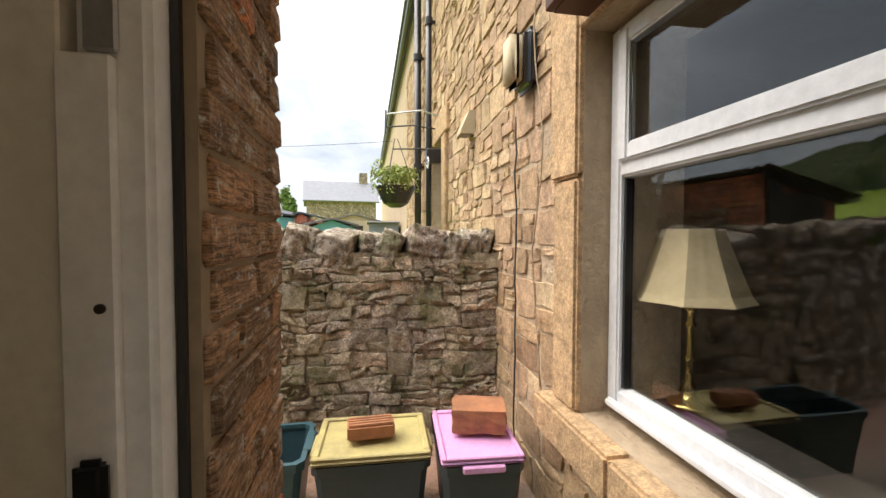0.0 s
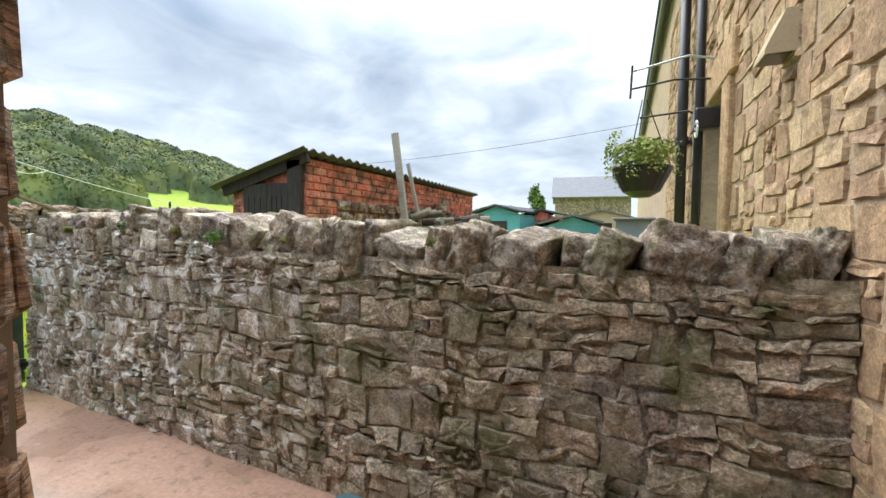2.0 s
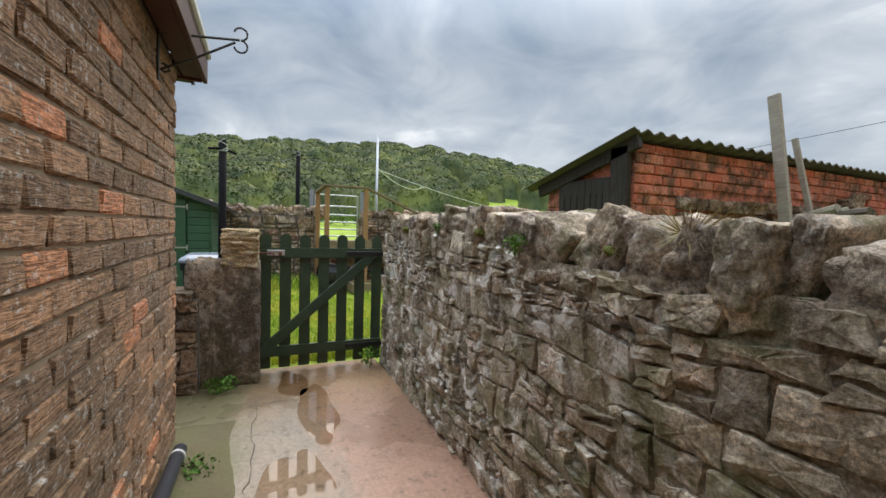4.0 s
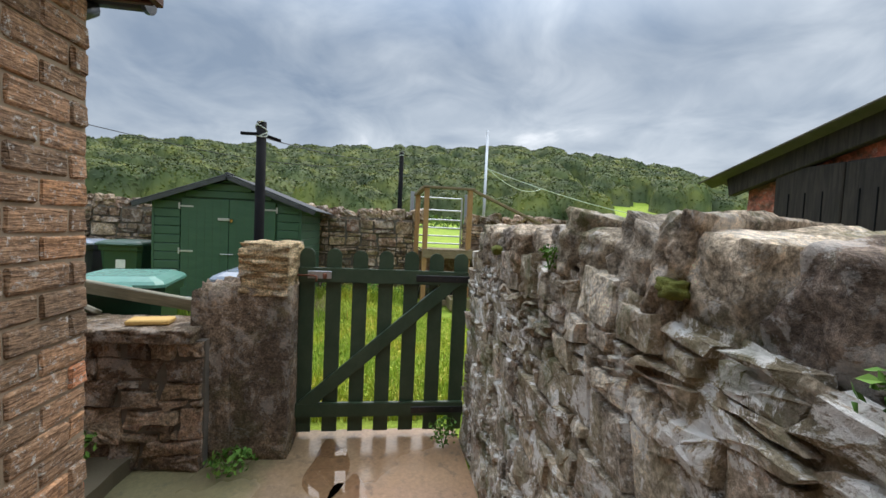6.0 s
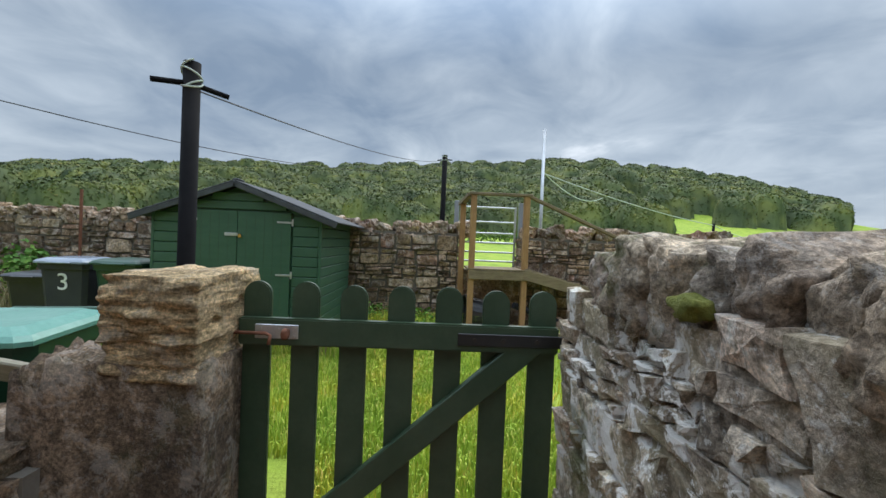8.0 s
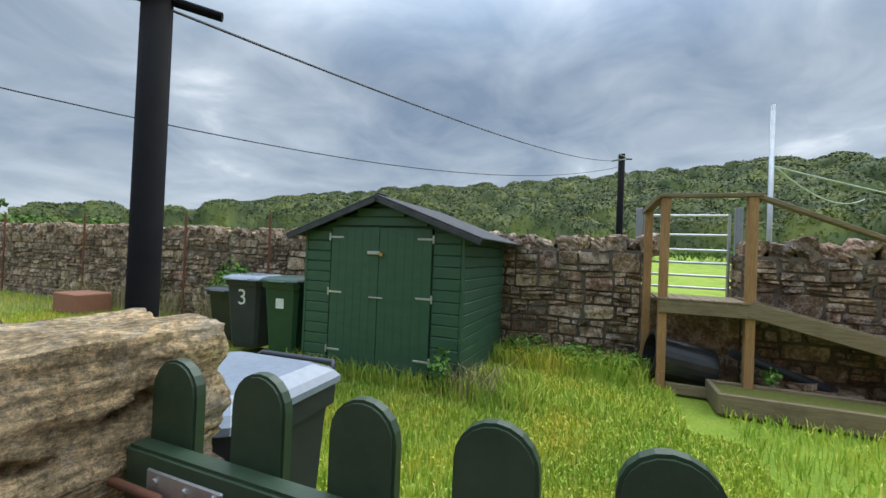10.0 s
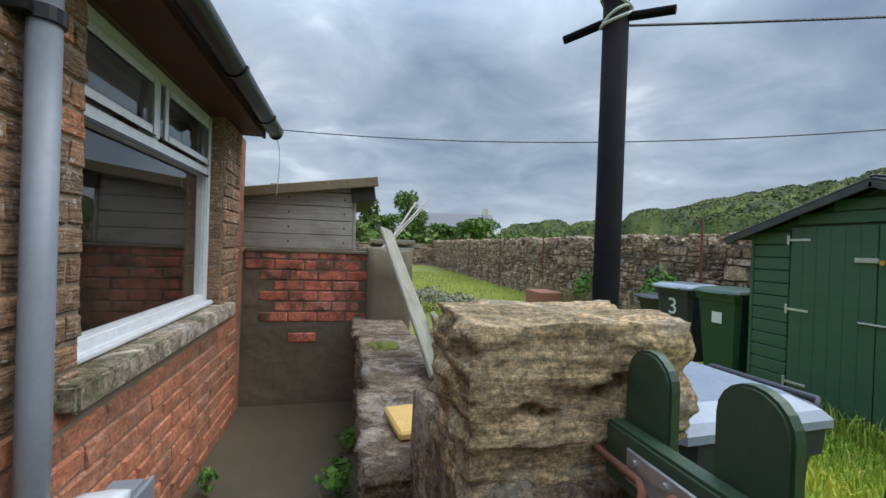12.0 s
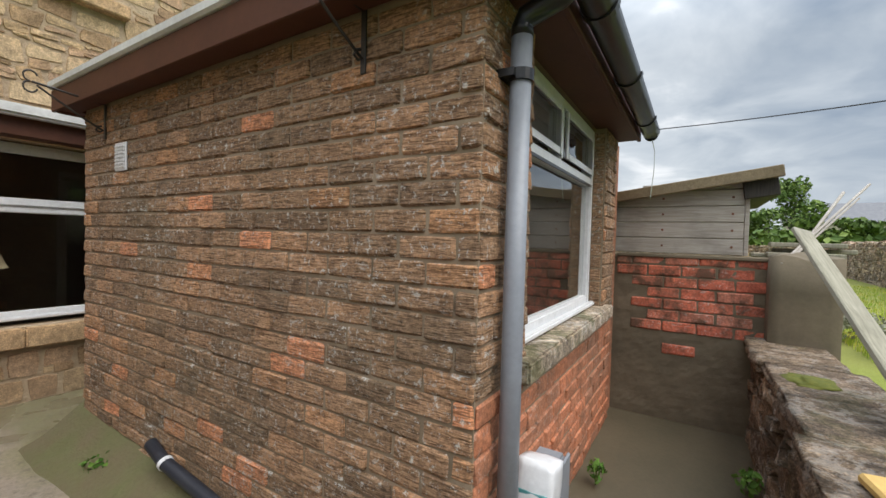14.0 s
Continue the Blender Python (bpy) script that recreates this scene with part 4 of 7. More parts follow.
def build_house():
    h = thing("wall_house", pose(0, 0, 0), "terraced house wall of warm sandstone rubble with pale pointing", "wall", kind="structure")

    def bit(x0, x1, y0, y1, z0, z1, mat="limemortar"):
        part("core", box(B(), x0, x1, y0, y1, z0, z1), mat, h)

    x0, x1 = HX + 0.0005, HX + 0.45
    bit(x0, x1, -4.5, WIN_Y0, -0.2, 5.4)
    bit(x0, x1, WIN_Y0, WIN_Y1, -0.2, WIN_Z0 - 0.02)
    bit(x0, x1, WIN_Y0, WIN_Y1, WIN_Z1, 5.4)
    bit(x0, x1, WIN_Y1, 4.5, -0.2, 5.4)
    bit(x0, x1, 4.5, 5.4, -0.2, 0.6)
    bit(x0, x1, 4.5, 5.4, 2.4, 5.4)
    bit(x0, x1, 5.4, 26, -0.2, 5.4)
    blocked = lambda u, v: (0.5 < 9 - u < 2.15 and 3.3 < v < 4.3) or (WIN_Y0 - 0.02 < 9 - u < WIN_Y1 + 0.26 and WIN_Z0 - 0.2 < v < WIN_Z1 + 0.2) or (4.3 < 9 - u < 5.55 and v > 0.5 and v < 2.6)
    rubble_face(h, (HX, 9.0, 0.0), (0, -1, 0), (-1, 0, 0), 13.0, 4.6, "sandstone", 21, depth=0.011, band=(0.12, 0.25), wide=(0.14, 0.36), gap=0.004, thin=0.5, skew=0.011, skip=blocked, singles=lambda u, v: 1.2 < 9 - u < 4.6 and v < 3.2)
    # dressed jambs and sill of the window
    for z0, z1, wd in ((0.62, 1.55, 0.2), (1.56, 2.2, 0.24)):
        part("jamb_stone", box(B(), HX - 0.03, HX + 0.13, WIN_Y1 + 0.004, WIN_Y1 + wd, z0, z1, 0.012, seg=2), "dressed", h, "large dressed sandstone jamb block")
    for y0, y1 in ((-0.12, 0.62), (0.626, 1.25), (1.256, 1.84)):
        part("sill_stone", box(B(), HX - 0.09, HX + 0.11, y0, y1, 0.46, 0.618, 0.012, seg=2), "dressed", h, "worn sandstone sill block")
    part("lintel_stone", box(B(), HX - 0.02, HX + 0.3, -0.15, 1.85, WIN_Z1 + 0.004, 2.4, 0.01), "dressed", h)
    # neighbour's window dressings
    for y0, y1 in ((4.3, 4.497), (5.403, 5.6)):
        part("jamb_stone", box(B(), HX - 0.05, HX + 0.16, y0, y1, 0.55, 2.4, 0.012), "dressed", h)
    part("lintel_stone", box(B(), HX - 0.05, HX + 0.16, 4.2, 5.7, 2.404, 2.68, 0.012), "dressed", h)
    # upper window of the house, only its sill and foot show
    part("sill_stone", box(B(), HX - 0.1, HX + 0.05, 0.56, 2.1, 3.36, 3.48, 0.012), "dressed", h)
    part("window_foot", box(B(), HX - 0.02, HX + 0.02, 0.72, 1.95, 3.484, 4.2, 0.01), "upvc", h, "white plastic window foot")
    # eaves
    part("eaves_gutter", tube(B(), [(HX - 0.12, 1.0, 5.2), (HX - 0.12, 14, 5.2), (HX - 0.12, 26, 5.2)], 0.06, 8), "blackplastic", h)
    part("roof_slope", box(B(), HX - 0.2, HX + 3.4, -4.5, 26, 5.35, 5.43, m=Matrix.Translation((0, 0, 0.0))), "slate", h)
    return h


house = build_house()


def downpipe(y, x, r, z0, z1, mat="blackplastic"):
    d = thing("downpipe", pose(x, y, 0), "black cast downpipe fixed to the sandstone wall", "pipe", "downpipes")
    part("pipe", cyl(B(), (0, 0, z0), (0, 0, z1), r, n=14), mat, d, smooth=True)
    for k in range(3):
        z = z0 + 0.7 + k * 1.6
        part("collar", cyl(B(), (0, 0, z), (0, 0, z + 0.09), r * 1.3, n=14), mat, d)
        part("bracket", box(B(), 0, HX - x + 0.02, -0.012, 0.012, z + 0.02, z + 0.06), mat, d)
    return d


downpipe(5.15, HX - 0.09, 0.036, 0, 5.2)
downpipe(6.2, HX - 0.1, 0.052, 0, 5.15)


def glass_pane(parent, x0, x1, y0, y1, z0, z1):
    p = part("pane", box(B(), x0, x1, y0, y1, z0, z1), "glass", parent, "clear glass pane")
    p.visible_shadow = False
    return p


def frame_bars(parent, x0, x1, bars, name="frame_bar", mat="upvc", bev=0.008):
    for y0, y1, z0, z1 in bars:
        part(name, box(B(), x0, x1, y0, y1, z0, z1, bev, seg=2), mat, parent)


def build_house_window():
    w = thing("window_1", pose(0, 0, 0), "white plastic house window with a top opener over a large pane", "window", kind="structure")
    y0, y1, z0, z1 = WIN_Y0 + 0.003, WIN_Y1 - 0.003, 0.66, 2.11
    x = HX + 0.11
    frame_bars(w, x, x + 0.07, [(y1 - 0.065, y1, z0, z1), (y0, y0 + 0.065, z0, z1), (y0 + 0.067, y1 - 0.067, z0, z0 + 0.075), (y0 + 0.067, y1 - 0.067, z1 - 0.06, z1), (y0 + 0.067, y1 - 0.067, 1.545, 1.62)])
    frame_bars(w, x - 0.03, x - 0.002, [(y0 + 0.03, y1 - 0.03, z0 + 0.004, z0 + 0.035)], "sill_nose")
    frame_bars(w, x - 0.02, x - 0.002, [(y1 - 0.13, y1 - 0.07, 1.6, z1 - 0.03), (y0 + 0.07, y0 + 0.13, 1.6, z1 - 0.03), (y0 + 0.132, y1 - 0.132, 1.6, 1.665), (y0 + 0.132, y1 - 0.132, z1 - 0.09, z1 - 0.03)], "opener_bar")
    frame_bars(w, x + 0.02, x + 0.055, [(y1 - 0.08, y1 - 0.066, z0 + 0.08, 1.54), (y0 + 0.066, y0 + 0.08, z0 + 0.08, 1.54)], "gasket", "blackplastic", 0.0)
    glass_pane(w, x + 0.04, x + 0.046, y0 + 0.062, y1 - 0.062, z0 + 0.07, 1.55)
    glass_pane(w, x + 0.02, x + 0.026, y0 + 0.1, y1 - 0.1, 1.64, z1 - 0.06)
    # the room behind it, its dimness put into the wall colour
    r = thing("room_inside", pose(0, 0, 0), "dim living room behind the house window", "room", kind="structure")
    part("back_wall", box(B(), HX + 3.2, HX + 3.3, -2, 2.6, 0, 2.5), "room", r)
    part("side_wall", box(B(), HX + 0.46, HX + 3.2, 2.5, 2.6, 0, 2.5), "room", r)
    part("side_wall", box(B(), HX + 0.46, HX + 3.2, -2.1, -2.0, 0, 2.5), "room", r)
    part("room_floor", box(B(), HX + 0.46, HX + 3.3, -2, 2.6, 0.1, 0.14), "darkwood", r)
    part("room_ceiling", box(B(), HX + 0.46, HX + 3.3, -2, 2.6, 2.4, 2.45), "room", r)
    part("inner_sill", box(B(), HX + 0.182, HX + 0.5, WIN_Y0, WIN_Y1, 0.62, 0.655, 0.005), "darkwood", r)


build_house_window()


def build_neighbour_window():
    w = thing("window_2", pose(0, 0, 0), "neighbour's white window set in sandstone jambs", "window", kind="structure")
    x = HX + 0.13
    frame_bars(w, x, x + 0.07, [(4.503, 4.57, 0.62, 2.39), (5.33, 5.397, 0.62, 2.39), (4.572, 5.328, 0.62, 0.69), (4.572, 5.328, 2.32, 2.39), (4.572, 5.328, 1.7, 1.76)])
    glass_pane(w, x + 0.03, x + 0.036, 4.56, 5.34, 0.68, 2.33)
    part("curtain", box(B(), x + 0.2, x + 0.22, 4.5, 5.4, 0.62, 2.39), "white", w)


build_neighbour_window()


def build_canopy():
    c = thing("eaves_canopy", pose(0, 0, 0), "brown boarded eaves with a white gutter over the house window", "eaves", kind="structure")
    part("fascia", box(B(), HX - 0.2, HX - 0.17, -1.6, 1.5, 2.125, 2.3, 0.004), "brown", c)
    part("soffit", box(B(), HX - 0.168, HX - 0.03, -1.6, 1.5, 2.125, 2.14), "brown", c)
    part("gutter", box(B(), HX - 0.3, HX - 0.203, -1.6, 1.52, 2.26, 2.35, 0.02, seg=2), "whitepaint", c)
    part("top_board", box(B(), HX - 0.2, HX - 0.01, -1.6, 1.5, 2.302, 2.33), "felt", c)


build_canopy()

# ---- brick extension ----
EX0, EX1, EY0, EY1 = -1.44, 1.572, -1.08, 1.177
GW = (-0.69, 0.77, 1.0, 2.2)
DOOR = (-0.22, 0.7, 0.0, 2.05)
COURSE, BRICK = 0.085, 0.2255


def brick_meshes(kind, length, seed):
    """A few brick shapes that all bricks of one kind share."""
    out = []
    rnd = random.Random(seed)
    for k in range(5):
        bm = B()
        box(bm, 0, length, -0.008, 0.012, 0, COURSE - 0.009, 0.008)
        for v in bm.verts:
            v.co += Vector((rnd.uniform(-0.0035, 0.0035), rnd.uniform(-0.004, 0.004), rnd.uniform(-0.003, 0.003)))
        bmesh.ops.delete(bm, geom=[f for f in bm.faces if f.normal.y > 0.9], context="FACES")
        me = bpy.data.meshes.new("brick")
        bm.to_mesh(me)
        bm.free()
        me.materials.append(M[kind])
        out.append(me)
    return out


MESHES = {}


def brick_wall(parent, origin, turn, length, z0, z1, kind, seed, skip=None, single=lambda u, v: True, limit=300, opening=None):
    """Courses of bricks on a face. The face looks along the turned -y."""
    rnd = random.Random(seed)
    base = pose(*origin, 0, 0, turn)
    rest = B()
    n = 0
    for c in range(int(round((z1 - z0) / COURSE))):
        u = 0.0 if c % 2 == 0 else -BRICK / 2
        while u < length - 0.02:
            a, b = max(u, 0.0), min(u + BRICK, length)
            u += BRICK
            v = z0 + c * COURSE
            if opening and v + COURSE > opening[2] and v < opening[3] and b > opening[0] and a < opening[1]:
                if a < opening[0] and b - opening[1] < opening[0] - a:
                    b = opening[0]
                elif b > opening[1]:
                    a = opening[1]
                else:
                    continue
            ln = round(b - a - 0.008, 3)
            if ln < 0.03 or (skip and skip(a, b, v)):
                continue
            key = (kind, ln)
            if key not in MESHES:
                MESHES[key] = brick_meshes(kind, ln, len(MESHES))
            me = rnd.choice(MESHES[key])
            m = base @ pose(a + 0.005, rnd.uniform(-0.003, 0.003), v + 0.005, rnd.uniform(-0.6, 0.6), rnd.uniform(-0.25, 0.25), rnd.uniform(-0.5, 0.5))
            if single(a, v) and n < limit:
                n += 1
                ob = new("brick", me)
                ob.parent, ob.matrix_basis = parent, m
            else:
                k = len(rest.verts)
                rest.from_mesh(me)
                rest.verts.ensure_lookup_table()
                for w in rest.verts[k:]:
                    w.co = m @ w.co
    if len(rest.verts):
        tagged(part("bricks", rest, kind, parent), kind="stuff")
    else:
        rest.free()


def build_extension():
    e = thing("wall_extension", pose(0, 0, 0), "single-storey extension of rustic brown textured brick", "wall", kind="structure")
    t = 0.003

    def core(x0, x1, y0, y1, z0, z1):
        part("core", box(B(), x0, x1, y0, y1, z0, z1), "brickmortar", e)

    # side wall, gable wall with its window, wall with the door, back wall
    core(EX0 + t, EX1 - t, EY1 - 0.22, EY1 - 0.002, -0.1, 2.25)
    gx0, gx1 = EX0 + 0.002, EX0 + 0.22
    core(gx0, gx1, EY0, GW[0], -0.1, 2.25)
    core(gx0, gx1, GW[1], EY1 - 0.222, -0.1, 2.25)
    core(gx0, gx1, GW[0], GW[1], -0.1, GW[2] - 0.09)
    core(gx0, gx1, GW[0], GW[1], GW[3] + 0.02, 2.25)
    dx0, dx1 = EX1 - 0.22, EX1 - 0.002
    core(dx0, dx1, EY0, DOOR[0], -0.1, 2.25)
    core(dx0, dx1, DOOR[1], EY1 - 0.222, -0.1, 2.25)
    core(dx0, dx1, DOOR[0], DOOR[1], DOOR[3], 2.25)
    core(EX0 + 0.222, EX1 - 0.222, EY0, EY0 + 0.2, -0.1, 2.25)
    part("inner_floor", box(B(), EX0 + 0.23, EX1 - 0.23, EY0 + 0.2, EY1 - 0.23, 0.02, 0.06), "darkwood", e)
    # linings in the darkened room colour, which carries the interior's shade
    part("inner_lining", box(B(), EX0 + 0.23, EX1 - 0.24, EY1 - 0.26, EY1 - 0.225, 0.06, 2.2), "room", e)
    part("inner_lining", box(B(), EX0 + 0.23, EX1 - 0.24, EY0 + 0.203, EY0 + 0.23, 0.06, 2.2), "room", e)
    part("corner_pier", box(B(), EX0 + 0.015, EX0 + 0.3, -1.2995, EY0 - 0.002, -0.1, 2.21), "warmbrick", e)
    part("inner_ceiling", box(B(), EX0 + 0.2, EX1 - 0.2, EY0 + 0.1, EY1 - 0.2, 2.2, 2.22), "white", e)
    # a broad dark red unit and pale worktop seen through the gable window
    k = thing("kitchen_unit", pose(0.3, -0.3, 0.06), "dark red wooden kitchen unit behind the gable window", "cabinet")
    part("body", box(B(), -0.3, 0.3, -0.4, 0.55, 0, 1.15, 0.01), "brown", k)
    part("worktop", box(B(), -0.33, 0.33, -0.42, 0.57, 1.154, 1.19, 0.006), "greywood", k)
    zt = 0.0 + COURSE * 26
    brick_wall(e, (EX1, EY1, 0.0), 180, EX1 - EX0, 0.0, zt, "rustic", 31)
    wo = (EY1 - GW[1], EY1 - GW[0], GW[2] - 0.12, GW[3] + 0.05)
    line_z = COURSE * 10.5
    brick_wall(e, (EX0, EY1, 0.0), -90, EY1 - EY0, 0.0, zt, "rustic", 32, skip=lambda a, b, v: v < line_z, opening=wo)
    brick_wall(e, (EX0, EY1, 0.0), -90, EY1 - EY0, 0.0, zt, "warmbrick", 33, skip=lambda a, b, v: v > line_z, opening=wo)
    brick_wall(e, (EX1, EY0, 0.0), 90, EY1 - EY0, 0.0, zt, "rustic", 34, opening=(DOOR[0] - EY0, DOOR[1] - EY0, -1, DOOR[3]))
    for y in (GW[0], GW[1]):
        for k in range(14):
            z = GW[2] + k * COURSE
            sg = 1 if y == GW[0] else -1
            part("reveal_brick", box(B(), EX0 + 0.012, EX0 + 0.078, min(y, y - sg * 0.012), max(y, y - sg * 0.012), z + 0.005, min(z + COURSE - 0.006, GW[3] + 0.02), 0.003, m=Matrix.Translation((0, sg * 0.004, 0))), "rustic", e)
    # stone sill under the gable window
    part("sill_stone", box(B(), EX0 - 0.06, EX0 + 0.1, GW[0] - 0.14, GW[1] + 0.1, GW[2] - 0.09, GW[2] - 0.004, 0.01, seg=2), "capstone", e, "worn mossy stone window sill")
    return e


ext = build_extension()


def build_gable_window():
    w = thing("window_3", pose(0, 0, 0), "white plastic window in the brick gable with two top lights", "window", kind="structure")
    y0, y1, z0, z1 = GW
    x = EX0 + 0.08
    b = 0.06
    ym, zt = 0.08, 1.84
    frame_bars(w, x, x + 0.07, [(y0, y0 + b, z0, z1), (y1 - b, y1, z0, z1), (y0 + b + 0.001, y1 - b - 0.001, z0, z0 + 0.07), (y0 + b + 0.001, y1 - b - 0.001, z1 - b, z1), (y0 + b + 0.001, y1 - b - 0.001, zt - 0.03, zt + 0.03), (ym - 0.03, ym + 0.03, zt + 0.031, z1 - b - 0.001)])
    frame_bars(w, x - 0.04, x - 0.002, [(y0 + 0.004, y1 - 0.004, z0 + 0.002, z0 + 0.03)], "sill_nose")
    for a, c in ((y0 + b, ym - 0.03), (ym + 0.03, y1 - b)):
        frame_bars(w, x - 0.015, x - 0.002, [(a + 0.004, a + 0.05, zt + 0.035, z1 - b), (c - 0.05, c - 0.004, zt + 0.035, z1 - b), (a + 0.052, c - 0.052, zt + 0.035, zt + 0.08), (a + 0.052, c - 0.052, z1 - b - 0.045, z1 - b)], "opener_bar")
        glass_pane(w, x + 0.02, x + 0.026, a + 0.03, c - 0.03, zt + 0.06, z1 - b - 0.02)
    frame_bars(w, x - 0.006, x - 0.001, [(y0 + b + 0.01, y1 - b - 0.01, zt - 0.035, zt - 0.02)], "gasket", "blackplastic", 0)
    glass_pane(w, x + 0.03, x + 0.036, y0 + b - 0.01, y1 - b + 0.01, z0 + 0.06, zt - 0.02)


build_gable_window()


def build_roof():
    r = thing("roof_extension", pose(0, 0, 0), "low felted extension roof with brown fascia and soffit", "roof", kind="structure")
    # side fascia with pale trim, then gable fascia and soffit
    part("side_fascia", box(B(), EX0 - 0.17, EX1 + 0.12, EY1 + 0.12, EY1 + 0.145, 2.2, 2.34, 0.004), "brown", r)
    part("side_soffit", box(B(), EX0 - 0.14, EX1 + 0.1, EY1 + 0.02, EY1 + 0.118, 2.215, 2.235), "brown", r)
    part("edge_trim", box(B(), EX0 - 0.17, EX1 + 0.13, EY1 + 0.1, EY1 + 0.165, 2.342, 2.4, 0.012), "whitepaint", r)
    part("gable_fascia", box(B(), EX0 - 0.16, EX0 - 0.135, EY0 - 0.06, EY1 + 0.118, 2.2, 2.34, 0.004), "brown", r)
    part("gable_soffit", box(B(), EX0 - 0.132, EX0 + 0.07, EY0 - 0.06, EY1 + 0.01, 2.212, 2.232), "brown", r)
    part("door_fascia", box(B(), EX1 + 0.1, EX1 + 0.12, EY0, EY1 + 0.118, 2.2, 2.34, 0.004), "brown", r)
    part("door_soffit", box(B(), EX1 + 0.01, EX1 + 0.098, EY0, EY1 + 0.018, 2.215, 2.235), "brown", r)
    part("roof_deck", box(B(), EX0 - 0.13, EX1 + 0.1, EY0 - 0.05, EY1 + 0.098, 2.345, 2.39), "felt", r)
    return r


build_roof()


def half_pipe(bm, x, y0, y1, z, r):
    """A half-round gutter along y."""
    prof = [(math.cos(a), math.sin(a)) for a in [math.pi + k * math.pi / 10 for k in range(11)]]
    n = 12
    rows = []
    for i in range(n + 1):
        y = y0 + (y1 - y0) * i / n
        rows.append([bm.verts.new((x + r * c, y, z + r * s)) for c, s in prof] + [bm.verts.new((x + (r - 0.006) * c, y, z + (r - 0.006) * s)) for c, s in prof[::-1]])
    for a, b in zip(rows, rows[1:]):
        for k in range(len(a)):
            j = (k + 1) % len(a)
            bm.faces.new((a[k], a[j], b[j], b[k]))
    bm.faces.new(rows[0][::-1])
    bm.faces.new(rows[-1])
    return bm


def build_gutter():
    g = thing("gutter", pose(0, 0, 0), "black half-round gutter along the brown gable fascia", "gutter")
    x, z = EX0 - 0.225, 2.27
    part("channel", half_pipe(B(), x, EY0 - 0.07, EY1 + 0.06, z, 0.06), "blackplastic", g, smooth=True)
    for y in (EY0 - 0.07, EY1 + 0.06):
        part("end_cap", cyl(B(), (x, y - 0.008, z - 0.02), (x, y + 0.008, z - 0.02), 0.05, n=16), "blackplastic", g)
    for y in (-0.75, 0.05, 0.75):
        part("clip", half_pipe(B(), x, y - 0.018, y + 0.018, z, 0.067), "blackplastic", g)
    d = thing("downpipe", pose(0, 0, 0), "grey plastic downpipe with black swan neck at the brick corner", "pipe")
    px, py = EX0 - 0.055, 1.035
    part("pipe", cyl(B(), (px, py, 0.02), (px, py, 2.1), 0.034, n=18), "greypipe", d, smooth=True)
    part("swan_neck", tube(B(), [(x, py, 2.22), (x, py, 2.2), (x + 0.05, py, 2.165), (px - 0.01, py, 2.13), (px, py, 2.1), (px, py, 2.07)], 0.036, 12), "blackplastic", d, "black swan neck", True)
    for z in (1.93,):
        part("clip", cyl(B(), (px, py, z), (px, py, z + 0.035), 0.042, n=18), "blackplastic", d)
        part("bracket", box(B(), px, EX0 + 0.004, py - 0.045, py + 0.06, z + 0.006, z + 0.03), "blackplastic", d)
    # thin loose wire off the gutter end
    wv = tagged(obj("loose_wire", tube(B(), [(x, EY0 - 0.1, 2.24), (x - 0.02, EY0 - 0.16, 2.15), (x - 0.02, EY0 - 0.18, 2.0), (x, EY0 - 0.2, 1.78)], 0.003, 5), "paleline"), "thin loose white wire hanging from the gutter end", "wire")


build_gutter()


def build_door():
    d = thing("door_1", pose(0, 0, 0), "open white plastic back door in the brick extension", "door", kind="structure")
    y0, y1, z0, z1 = DOOR
    x0, x1 = EX1 - 0.11, EX1 - 0.03
    frame_bars(d, x0, x1, [(y0 + 0.003, y0 + 0.06, 0.03, z1 - 0.003), (y1 - 0.06, y1 - 0.003, 0.03, z1 - 0.003), (y0 + 0.062, y1 - 0.062, z1 - 0.06, z1 - 0.003), (y0 + 0.062, y1 - 0.062, 0.0, 0.04)])
    part("seal", box(B(), x1 + 0.002, x1 + 0.012, y1 - 0.012, y1 - 0.001, 0.03, z1), "blackplastic", d)
    part("jamb_lining", box(B(), EX1 - 0.36, x0 - 0.013, y1 - 0.062, y1 - 0.003, 0.03, z1 - 0.003, 0.003), "white", d, "off-white door lining")
    ls = part("lock_strip", box(B(), x0 - 0.012, x0 + 0.046, y1 - 0.075, y1 - 0.061, 0.4, 1.53, 0.003), "upvc", d, "white lock strip")
    part("screw", cyl(B(), (x0 + 0.03, y1 - 0.075, 1.24), (x0 + 0.03, y1 - 0.078, 1.24), 0.006, n=10), "iron", ls)
    part("latch_keep", box(B(), x0 + 0.004, x0 + 0.04, y1 - 0.095, y1 - 0.0755, 0.98, 1.07, 0.008, seg=2), "blackplastic", ls, "black latch keep")
    for z0, z1k in ((1.535, 1.9), (0.1, 0.395)):
        part("keep", box(B(), x0 + 0.014, x0 + 0.05, y1 - 0.07, y1 - 0.061, z0, z1k, 0.003), "zinc", d)
    leaf = part("leaf", box(B(), EX1 - 1.2, EX1 - 0.38, y1 - 0.2, y1 - 0.14, 0.07, z1 - 0.07, 0.006), "upvc", d)
    part("handle", tube(B(), [(EX1 - 0.44, y1 - 0.198, 1.0), (EX1 - 0.44, y1 - 0.26, 1.0), (EX1 - 0.55, y1 - 0.27, 1.0)], 0.011, 8), "blackplastic", leaf, "black lever handle", True)


build_door()
# plain wall that closes the passage behind
solid("wall_back", EX1 + 0.005, HX, -2.2, -2.0, -0.2, 2.4, "brickmortar", "plain wall closing the narrow passage")

# ---- yard walls ----


